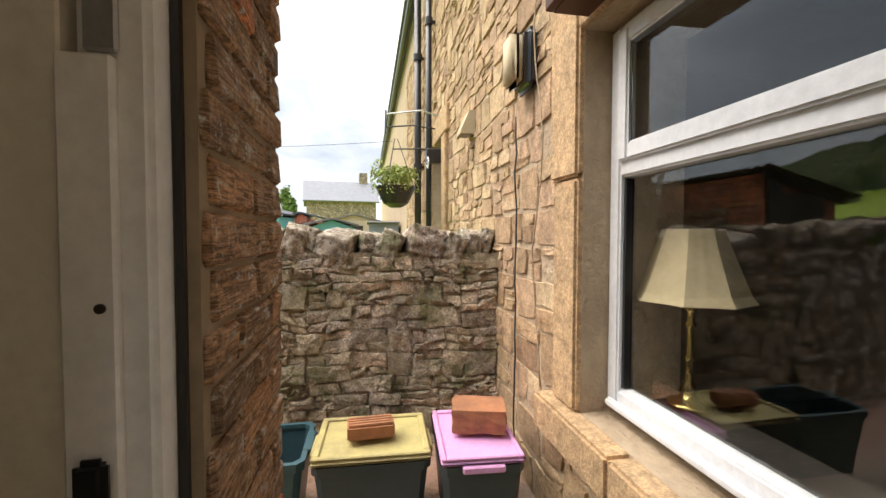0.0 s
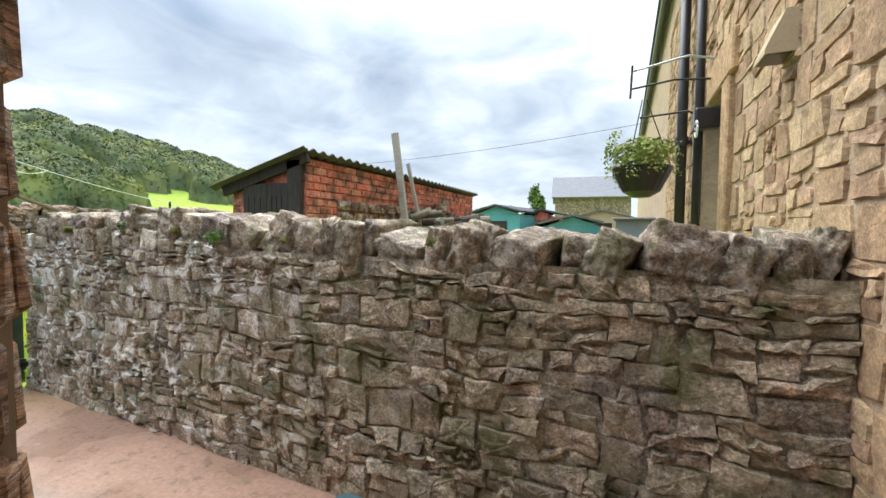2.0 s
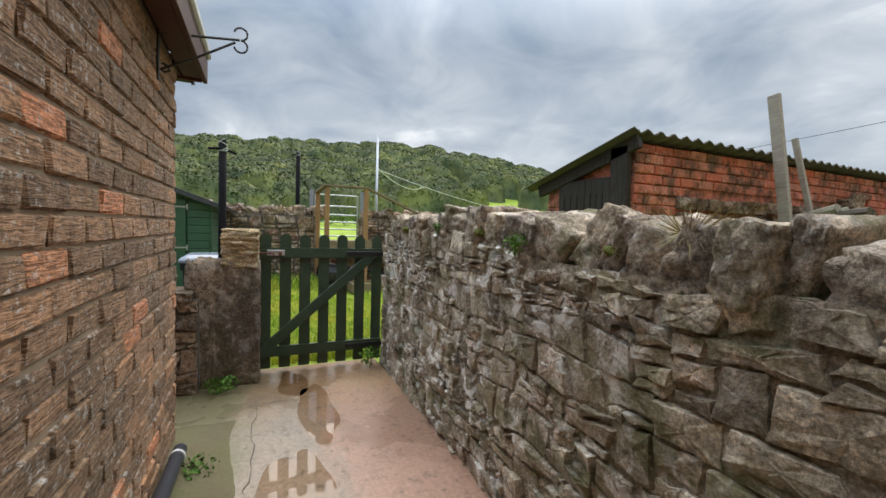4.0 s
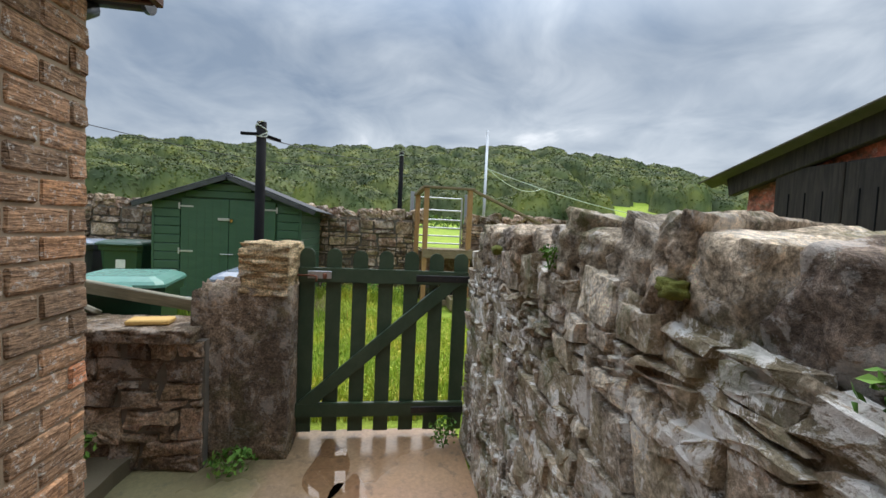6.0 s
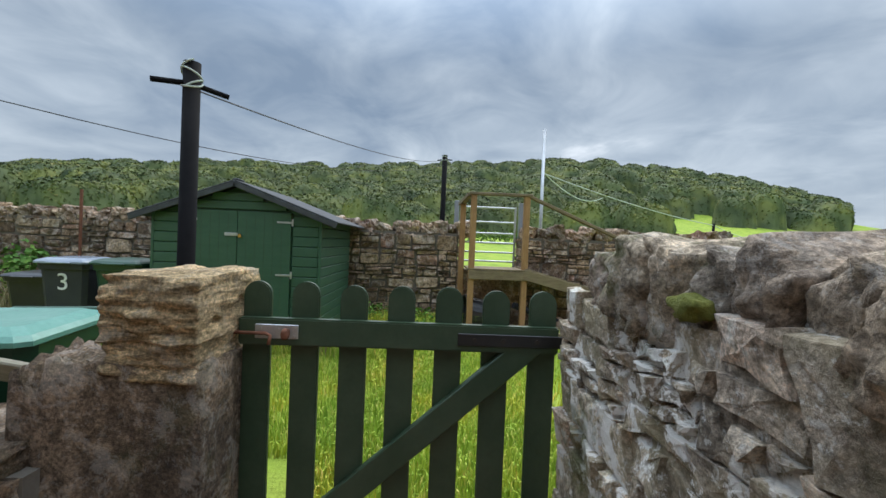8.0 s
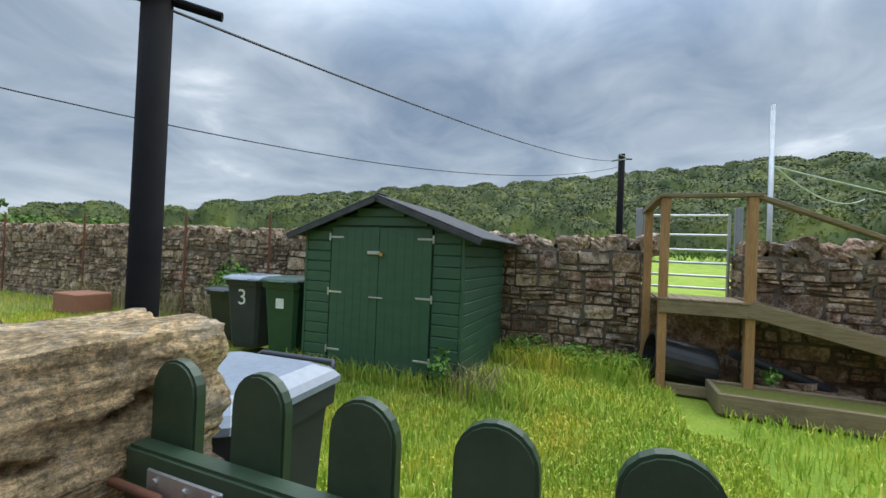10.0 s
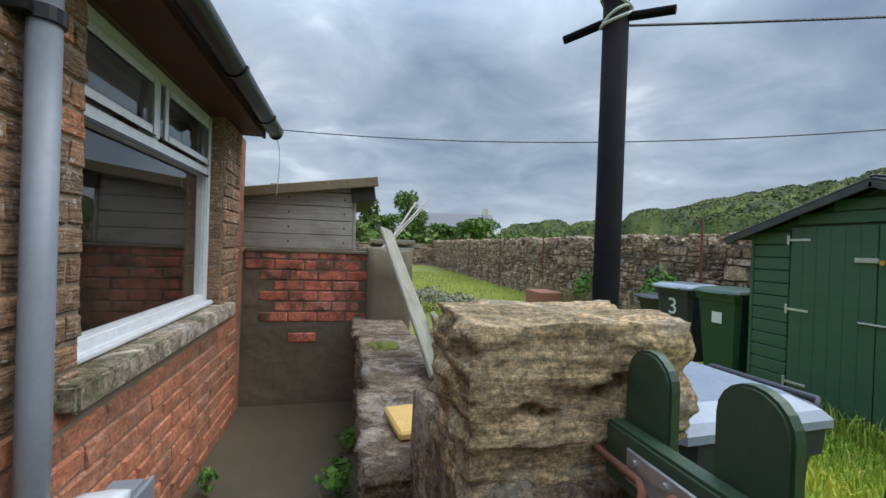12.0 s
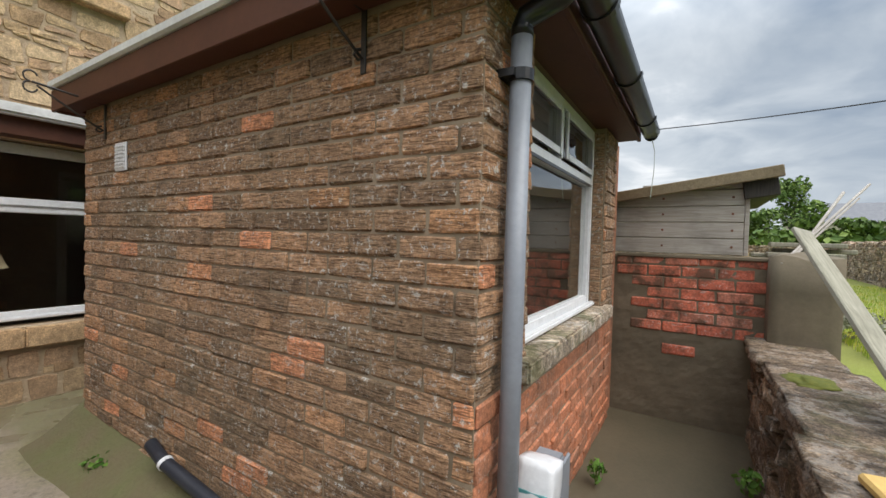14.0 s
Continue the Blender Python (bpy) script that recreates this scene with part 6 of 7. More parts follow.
def build_platform():
    p = thing("access_platform", pose(-7.5, 2.9, 0), "timber ramp and landing with handrail at the field gate", "platform")

    def post(x, y, z1, mat="timber"):
        part("post", box(B(), x - 0.045, x + 0.045, y - 0.045, y + 0.045, -0.05, z1, 0.005), mat, p)

    post(0, 0, 2.19)
    post(0, 0.82, 2.19)
    post(-0.55, -0.12, 2.12)
    post(0, 2.72, 1.36, "timberrail")
    part("top_rail", box(B(), -0.06, 0.06, -0.07, 0.9, 2.192, 2.232, 0.005), "timberrail", p)

    def bar(name, a, b, w, t, mat="timberrail"):
        a, b = Vector(a), Vector(b)
        d = b - a
        m = Matrix.Translation(a) @ d.to_track_quat("Y", "Z").to_matrix().to_4x4()
        part(name, box(B(), -w / 2, w / 2, 0, d.length, -t / 2, t / 2, 0.005, m), mat, p)

    bar("back_rail", (0, -0.05, 2.2), (-0.6, -0.15, 2.1), 0.09, 0.04)
    bar("ramp_rail", (0, 0.86, 2.2), (0, 2.85, 1.37), 0.1, 0.045)
    bar("ramp_beam", (0.05, 0.8, 1.0), (0.05, 3.6, 0.3), 0.05, 0.16)
    bar("ramp_beam", (-0.62, 0.8, 1.0), (-0.62, 3.6, 0.3), 0.05, 0.16)
    for k in range(26):
        t = k / 25
        y, z = 0.88 + 2.7 * t, 1.06 - 0.69 * t
        part("ramp_board", box(B(), -0.64, 0.07, -0.05, 0.05, 0, 0.022, 0.003, pose(0, y, z, -14)), "timberrail", p)
    for k in range(8):
        y = -0.06 + k * 0.112
        part("deck_board", box(B(), -0.68, 0.07, y, y + 0.104, 1.04, 1.066, 0.004), "timberrail", p)
    part("deck_joist", box(B(), 0.02, 0.07, -0.04, 0.86, 0.9, 1.036, 0.004), "timberrail", p)
    part("ground_board", box(B(), -0.04, 0.02, 0.0, 0.9, 0.0, 0.11, 0.004), "timberrail", p)
    g = thing("field_gate", pose(-8.55, 2.78, 0.0), "galvanised five-bar field gate seen over the landing", "gate")
    for z in (1.14, 1.3, 1.47, 1.64, 1.84, 2.1):
        part("bar", cyl(B(), (0, 0, z), (0, 0.98, z), 0.016, n=8), "zinc", g)
    for y in (0.0, 0.98):
        part("stile", cyl(B(), (0, y, 0.9), (0, y, 2.12), 0.02, n=8), "zinc", g)
    for y in (-0.08, 1.08):
        part("gate_post", box(B(), -0.04, 0.04, y - 0.04, y + 0.04, 0, 2.2, 0.004), "greypipe", g)


build_platform()


def build_under_ramp():
    d = thing("dustbin", pose(-7.78, 3.12, 0.3, 80, 0, 8), "black plastic dustbin lying on its side under the landing", "bin")
    part("drum", lathe(B(), [(0.21, -0.35), (0.22, -0.34), (0.235, -0.1), (0.242, -0.1), (0.242, -0.06), (0.24, -0.06), (0.262, 0.28), (0.275, 0.29), (0.275, 0.33), (0.25, 0.33), (0.24, -0.3), (0.0, -0.3)], 24), "binblack", d, smooth=False)
    for k, (x, y, z, s, r) in enumerate(((-7.75, 4.1, 0.1, (0.3, 0.5, 0.1), 20), (-7.8, 4.6, 0.08, (0.35, 0.4, 0.14), 60), (-7.7, 4.95, 0.06, (0.25, 0.4, 0.1), 10), (-7.9, 4.3, 0.2, (0.3, 0.35, 0.1), 40))):
        tagged(obj("rubble_slab", boulder(B(), (x, y, z), s, 30 + k, pose(0, 0, 0, 8, 5, r), 0.15, 0.8), "wallstone"), "broken stone slab dumped under the timber ramp", "stone", "rubble under the ramp")
    pl = thing("drain_pipe", pose(0, 0, 0), "grey plastic pipe lying under the timber ramp", "pipe")
    part("pipe", cyl(B(), (-7.6, 3.6, 0.5), (-7.9, 4.6, 0.15), 0.05, n=12), "gloss", pl)
    t = thing("planter_trough", pose(-7.05, 3.35, 0), "long weathered wooden planter with yellow moss on top", "planter")
    for x0, x1, y0, y1 in ((0, 0.05, 0, 2.2), (-0.5, -0.45, 0, 2.2), (-0.449, -0.001, 0, 0.05), (-0.449, -0.001, 2.15, 2.2)):
        part("board", box(B(), x0, x1, y0, y1, 0, 0.2, 0.008), "timberrail", t)
    part("soil", box(B(), -0.449, -0.001, 0.051, 2.149, 0.02, 0.17), "moss", t)


build_under_ramp()

# ---- hen house, leaning planks ----


def build_coop():
    c = thing("timber_store", pose(0, -1.42, 1.362), "weathered grey timber lean-to store on top of the red wall", "shed")
    for k in range(4):
        z = 0.004 + k * 0.122
        part("board", box(B(), -2.27, -0.9, 0.0 - 0.004 * k, 0.03, z, z + 0.118, 0.005), "greywood", c)
        for x in (-2.2, -1.75, -1.3):
            part("nail", cyl(B(), (x, 0.028, z + 0.06), (x, 0.034, z + 0.06), 0.009, n=8), "rust", c)
    part("gable_board", box(B(), -2.27, -1.6, 0.0, 0.03, 0.494, 0.54, 0.004), "greywood", c)
    part("end_board", box(B(), -2.3, -2.272, -1.2, 0.03, 0.004, 0.56, 0.004), "greywood", c)
    m = Matrix.Translation((-2.46, 0, 0.6)) @ pose(0, 0, 0, 0, 8.2, 0)
    part("roof_board", box(B(), 0.0, 1.7, -1.3, 0.12, 0.0, 0.02, 0.003, m), "felt", c)
    part("roof_edge", box(B(), -0.01, 1.7, 0.1, 0.135, -0.045, 0.035, 0.005, m), "timberrail", c, "pale roof edge board")
    # dark block filling the roof overhang, in place of the shade there
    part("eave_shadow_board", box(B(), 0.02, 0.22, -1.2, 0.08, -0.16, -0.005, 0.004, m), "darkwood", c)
    # back wall so that the store is closed
    part("back_board", box(B(), -2.27, -0.9, -1.2, -1.17, 0.004, 0.5), "greywood", c)


build_coop()


def plank(a, b, w, t, mat, label, roll=0):
    a, b = Vector(a), Vector(b)
    d = b - a
    m = Matrix.Translation(a) @ d.to_track_quat("Z", "Y").to_matrix().to_4x4() @ pose(0, 0, 0, 0, 0, roll)
    bm = box(B(), -w / 2, w / 2, -t / 2, t / 2, 0, d.length, 0.006)
    k = thing("plank", m, label, "plank", "leaning planks")
    part("board", bm, mat, k)


plank((-2.65, 0.46, 0.83), (-2.52, -1.0, 1.54), 0.1, 0.03, "oldwood", "long mossy plank leaning across the low wall", 20)
plank((-2.76, 0.98, 0.86), (-2.7, 0.05, 1.03), 0.09, 0.03, "oldwood", "pale weathered plank lying along the back of the low wall", 70)
plank((-2.5, -1.15, 1.34), (-2.9, -1.9, 1.86), 0.02, 0.02, "greywood", "thin grey stick lying over the wall end", 0)
plank((-2.5, -1.2, 1.35), (-2.95, -1.75, 1.8), 0.015, 0.015, "greywood", "thin grey cane lying over the wall end", 0)
plank((-2.45, -1.12, 1.33), (-3.05, -1.95, 1.92), 0.018, 0.018, "greywood", "thin grey batten lying over the wall end", 0)
for k, (x, y, z, l) in enumerate(((-2.6, -1.35, 1.37, 0.4), (-2.66, -1.5, 1.4, 0.45), (-2.58, -1.6, 1.36, 0.5), (-2.62, -1.42, 1.44, 0.4))):
    tagged(obj("wood_scrap", box(B(), x - l / 2, x + l / 2, y - 0.05, y + 0.05, z, z + 0.03, 0.004, None), "oldwood"), "grey scrap board lying on the wall end", "board", "scrap boards")
pot = thing("plant_pot", pose(-7.2, -7.4, 0), "square terracotta trough on the far lawn", "planter")
part("trough", box(B(), -0.3, 0.3, -0.4, 0.4, 0, 0.38, 0.02), "terracotta", pot)

# ---- things on the brick extension ----


def build_brackets():
    for x, lbl in ((-0.97, "black wrought iron hanging basket bracket near the brick corner"), (1.22, "black wrought iron hanging basket bracket near the door corner")):
        b = thing("basket_bracket", pose(x, EY1 + 0.008, 2.1), lbl, "bracket", "basket brackets")
        part("back_bar", box(B(), -0.012, 0.012, 0, 0.008, -0.1, 0.14, 0.002), "iron", b)
        part("arm", tube(B(), [(0, 0.005, 0.115), (0, 0.16, 0.13), (0, 0.34, 0.15)], 0.006, 6), "iron", b)
        part("stay", tube(B(), [(0, 0.02, -0.02), (0, 0.04, -0.03), (0, 0.05, -0.05), (0, 0.03, -0.06), (0, 0.012, -0.05), (0, 0.14, 0.02), (0, 0.32, 0.135)], 0.006, 6), "iron", b)
        for s in (1, -1):
            part("scroll", tube(B(), [(0, 0.345 + 0.03 * math.sin(t), 0.15 + s * (0.03 - 0.03 * math.cos(t))) for t in [k * 0.45 for k in range(11)]], 0.005, 6), "iron", b)
    v = thing("air_vent", pose(0.98, EY1 + 0.006, 1.87), "white plastic louvred air brick grille on the brown brick", "vent")
    part("frame", box(B(), -0.075, 0.075, 0, 0.012, -0.085, 0.085, 0.004), "upvc", v)
    for k in range(7):
        for x0 in (-0.062, 0.004):
            part("slat", box(B(), x0, x0 + 0.058, 0.0125, 0.02, -0.07 + k * 0.021, -0.058 + k * 0.021, 0.002), "upvc", v)


build_brackets()


def build_foot_things():
    p = thing("drain_pipe", pose(0, 0, 0), "short dark grey drain pipe with a white clip", "pipe")
    part("pipe", tube(B(), [(0.46, 1.235, 0.29), (0.3, 1.24, 0.24), (-0.3, 1.245, 0.19), (-1.15, 1.25, 0.15)], 0.033, 12), "gloss", p, smooth=True)
    part("clip", cyl(B(), (0.3, 1.239, 0.243), (0.28, 1.239, 0.235), 0.038, n=14), "upvc", p, "white band")
    part("clip", cyl(B(), (-1.05, 1.249, 0.156), (-1.07, 1.249, 0.155), 0.038, n=14), "upvc", p, "white band")
    b = thing("plastic_canister", pose(-1.555, 0.9, 0.57), "white plastic canister hanging at the gable wall", "canister")
    part("body", boulder(B(), (0, 0, 0.03), (0.13, 0.12, 0.17), 12, pose(0, 0, 0, 14, 0, 0), 0.03, 0.85), "upvc", b, smooth=True)
    part("label_patch", box(B(), -0.05, 0.05, 0.056, 0.064, -0.02, 0.03, 0.002), "tealpaint", b, "torn blue label")
    part("bracket", box(B(), 0.07, 0.14, -0.03, 0.03, -0.43, 0.02, 0.004), "greypipe", b)
    m = thing("meter_box", pose(-1.44, 0.66, 0.36), "grey-green plastic meter box on the gable wall", "box")
    part("case", box(B(), -0.12, 0.002, -0.1, 0.1, -0.2, 0.2, 0.012, seg=2), "greypipe", m)
    part("lid", box(B(), -0.135, -0.121, -0.105, 0.105, -0.19, 0.205, 0.006), "greypipe", m)


build_foot_things()

# ---- things along the house wall ----


def recycling_box(x, y, turn, sx, sy, body, lid, label, lidlabel=""):
    b = thing("recycling_box", pose(x, y, 0, 0, 0, turn), label, "box", "recycling boxes")
    H = 0.36

    def shell(bm, z0, z1, k0, k1, t):
        rings = []
        for z, k, inn in ((z0, k0, 0), (z1, k1, 0), (z1, k1, t), (z0 + 0.02, k0, t)):
            hx, hy = sx / 2 * k - inn, sy / 2 * k - inn
            rings.append([bm.verts.new((cx * hx, cy * hy, z)) for cx, cy in ((1, -0.85), (1, 0.85), (0.88, 1), (-0.88, 1), (-1, 0.85), (-1, -0.85), (-0.88, -1), (0.88, -1))])
        for p, q in zip(rings, rings[1:]):
            for i in range(8):
                bm.faces.new((p[i], p[(i + 1) % 8], q[(i + 1) % 8], q[i]))
        if k0 < 0.9:
            bm.faces.new(rings[0][::-1])
            bm.faces.new(rings[-1])
        bmesh.ops.recalc_face_normals(bm, faces=bm.faces)
        return bm

    part("tub", shell(B(), 0.0, H, 0.82, 0.97, 0.008), body, b)
    part("rim", shell(B(), H - 0.035, H + 0.004, 1.0, 1.01, 0.022), body, b)
    if lid:
        l = part("lid", box(B(), -sx / 2 * 1.03, sx / 2 * 1.03, -sy / 2 * 1.03, sy / 2 * 1.03, H + 0.005, H + 0.03, 0.022, seg=3), lid, b, lidlabel)
        for y0, y1 in ((-sy / 2 * 0.98, -sy / 2 * 0.86), (sy / 2 * 0.86, sy / 2 * 0.98)):
            part("lid_lip", box(B(), -sx / 2, sx / 2, y0, y1, H + 0.03, H + 0.042, 0.005), lid, l)
        for x0, x1 in ((-sx / 2, -sx / 2 * 0.88), (sx / 2 * 0.88, sx / 2)):
            part("lid_lip", box(B(), x0, x1, -sy / 2 * 0.85, sy / 2 * 0.85, H + 0.03, H + 0.042, 0.005), lid, l)
    for s in (-1, 1):
        part("grip", box(B(), s * sx * 0.5 - 0.02, s * sx * 0.5 + 0.02, -0.09, 0.09, H - 0.02, H + 0.012, 0.006), body if not lid else lid, b)
    return b


recycling_box(1.27, 2.06, 0, 0.5, 0.4, "teal", "", "open dark teal recycling box holding empty bottles")
recycling_box(1.81, 2.0, -2, 0.5, 0.4, "boxgrey", "yellowlid", "dark recycling box with a grimy yellow lid", "grimy yellow lid")
recycling_box(2.28, 1.95, 86, 0.48, 0.36, "boxgrey", "pinklid", "dark recycling box with a pink lid by the sandstone wall", "pink lid")
for k, (x, y, a) in enumerate(((1.15, 2.2, 8), (1.25, 2.1, -10), (1.35, 2.18, 5), (1.4, 2.06, 12), (1.2, 2.02, -5))):
    bt = thing("bottle", pose(x, y - 0.06, 0.03, a, a * 0.6, 0), "dark glass bottle standing in the open box", "bottle", "bottles in the box")
    part("glass_body", lathe(B(), [(0.034, 0), (0.036, 0.01), (0.036, 0.15), (0.014, 0.2), (0.014, 0.25), (0.016, 0.25), (0.016, 0.262)], 14), "binblack", bt, smooth=True)
    part("label_band", lathe(B(), [(0.0365, 0.05), (0.0365, 0.12)], 14), "white", bt)
bk = thing("house_brick", pose(1.8, 1.97, 0.412, 0, 0, 3), "worn pale orange brick weighing down the yellow lid", "brick", "bricks on the lids")
bm = box(B(), -0.105, 0.105, -0.055, 0.055, 0, 0.065, 0.008, seg=2)
part("block", bm, "oldbrick", bk)
for k in range(4):
    part("ridge", box(B(), -0.1, 0.1, -0.045 + k * 0.024, -0.03 + k * 0.024, 0.0655, 0.07, 0.002), "oldbrick", bk)
bk = thing("house_brick", pose(2.31, 1.97, 0.412, 0, 0, -14), "charred broken orange brick on the pink lid", "brick", "bricks on the lids")
part("block", boulder(B(), (0, 0, 0.055), (0.25, 0.19, 0.11), 17, None, 0.08, 0.93), "oldbrick", bk)


def build_house_fittings():
    l = thing("bulkhead_light", pose(HX - 0.02, 2.09, 2.2), "cream and black outdoor bulkhead light on the sandstone", "lamp")
    part("backplate", box(B(), -0.055, 0.02, -0.1, 0.1, -0.15, 0.15, 0.03, seg=3), "blackplastic", l)
    part("diffuser", box(B(), -0.12, -0.056, -0.09, 0.09, -0.14, 0.14, 0.045, seg=4), "lampcloth", l, "cream diffuser", True)
    v = thing("extractor_vent", pose(HX - 0.02, 3.3, 2.2), "cream plastic cowl vent on the sandstone wall", "vent")
    bm = B()
    pr = [(0.02, 0.1), (-0.03, 0.1), (-0.1, -0.06), (-0.1, -0.08), (0.02, -0.08)]
    a = [bm.verts.new((x, -0.08, z)) for x, z in pr]
    b = [bm.verts.new((x, 0.08, z)) for x, z in pr]
    bm.faces.new(a), bm.faces.new(b[::-1])
    for i in range(5):
        j = (i + 1) % 5
        bm.faces.new((a[j], a[i], b[i], b[j]))
    bmesh.ops.recalc_face_normals(bm, faces=bm.faces)
    part("cowl", bm, "lampcloth", v)
    part("mouth", box(B(), -0.09, 0.0, -0.07, 0.07, -0.083, -0.0805), "blackplastic", v)
    rnd = random.Random(3)
    c = thing("wall_cable", pose(0, 0, 0), "black cable running down the sandstone wall from the light", "cable")
    part("cable", tube(B(), [(HX - 0.035 + rnd.uniform(-0.006, 0.006), 2.23 + rnd.uniform(-0.008, 0.008), 1.97 - k * 0.1) for k in range(20)], 0.005, 6), "wire", c, smooth=True)
    c = thing("wall_cable", pose(0, 0, 0), "thin old wire on the sandstone beside the window jamb", "cable")
    part("cable", tube(B(), [(HX - 0.04 + rnd.uniform(-0.005, 0.005), 1.93 + 0.05 * math.sin(k * 0.5), 2.6 - k * 0.09) for k in range(23)], 0.004, 6), "limemortar", c, smooth=True)
    # hanging basket on a swing bracket of the neighbour's wall
    b = thing("basket_bracket", pose(HX, 4.9, 2.62), "thin iron clothes-airer bracket on the neighbour's wall", "bracket")
    part("arm", tube(B(), [(0.02, 0, 0.1), (-0.2, 0.05, 0.18), (-0.62, 0.1, 0.13)], 0.009, 6), "zinc", b)
    part("stay", tube(B(), [(0.02, 0, -0.05), (-0.3, 0.05, 0.0), (-0.62, 0.1, -0.02)], 0.009, 6), "iron", b)
    part("stay", tube(B(), [(0.02, 0, -0.42), (-0.2, 0.0, -0.28), (-0.55, 0.08, -0.28)], 0.009, 6), "iron", b)
    part("bar", tube(B(), [(-0.62, 0.1, 0.18), (-0.63, 0.1, -0.1)], 0.01, 6), "iron", b)
    h = thing("hanging_basket", pose(2.08, 4.5, 1.8), "black hanging basket full of pale green trailing leaves", "basket")
    part("bowl", lathe(B(), [(0.06, -0.18), (0.13, -0.14), (0.2, 0.0), (0.215, 0.04), (0.2, 0.04), (0.0, 0.02)], 20), "blackplastic", h)
    vs, fs = [], []
    r = random.Random(6)
    leaf_cloud(r, (0, 0, 0.12), (0.26, 0.26, 0.15), 900, 0.02, vs, fs, 0.25)
    for k in range(26):
        a = r.uniform(0, 6.28)
        leaf_cloud(r, (0.24 * math.cos(a), 0.24 * math.sin(a), r.uniform(-0.05, 0.28)), (0.06, 0.06, 0.08), 22, 0.012, vs, fs, 0.2)
    raw("foliage", vs, fs, "fern", h)["label"] = "pale green trailing leaves"
    for k in range(3):
        a = k * 2.1
        part("chain", tube(B(), [(0.2 * math.cos(a), 0.2 * math.sin(a), 0.03), (0.02 * math.cos(a), 0.02 * math.sin(a), 0.55)], 0.004, 5), "iron", h)
    m = thing("junction_box", pose(HX - 0.12, 4.75, 2.24), "small black fitting on the neighbour's downpipe", "box")
    part("case", box(B(), -0.06, 0.12, -0.06, 0.06, -0.09, 0.07, 0.015), "blackplastic", m)
    part("ring", tube(B(), [(-0.05, -0.08 + 0.05 * math.cos(t), -0.1 + 0.06 * math.sin(t)) for t in [k * 0.5 for k in range(13)]], 0.008, 6), "upvc", m)


build_house_fittings()


def build_lamp():
    l = thing("table_lamp", pose(HX + 0.39, 1.46, 0.67), "brass table lamp with a cream pleated shade on the window sill", "lamp")
    k = 1.0
    part("base", lathe(B(), [(0.075, 0), (0.078, 0.012), (0.06, 0.02), (0.035, 0.03), (0.02, 0.06), (0.026, 0.075), (0.014, 0.09), (0.012, 0.17), (0.022, 0.18), (0.012, 0.2), (0.011, 0.3), (0.024, 0.315), (0.014, 0.33), (0.012, 0.36), (0.03, 0.375), (0.012, 0.39), (0.01, 0.45)], 18), "brass", l, "polished brass stem", True)
    bm = B()
    rings = []
    for r, z in ((0.19, 0.41), (0.172, 0.44), (0.138, 0.54), (0.112, 0.62), (0.096, 0.68)):
        c = r * 0.42
        ring = []
        for (ax, ay), (bx, by) in (((r, -c), (r, c)), ((r, c), (c, r)), ((c, r), (-c, r)), ((-c, r), (-r, c)), ((-r, c), (-r, -c)), ((-r, -c), (-c, -r)), ((-c, -r), (c, -r)), ((c, -r), (r, -c))):
            for k in range(6):
                q = 1 + (0.006 if k % 2 else 0) + (0.012 if k == 0 else 0)
                ring.append(bm.verts.new(((ax + (bx - ax) * k / 6) * q, (ay + (by - ay) * k / 6) * q, z)))
        rings.append(ring)
    n = len(rings[0])
    for p, q in zip(rings, rings[1:]):
        for i in range(n):
            bm.faces.new((p[i], p[(i + 1) % n], q[(i + 1) % n], q[i]))
    bmesh.ops.rotate(bm, verts=bm.verts, cent=(0, 0, 0), matrix=Matrix.Rotation(radians(20), 3, "Z"))
    part("shade", bm, "lampcloth", l, "cream pleated shade")


build_lamp()

# ---- neighbouring gardens ----


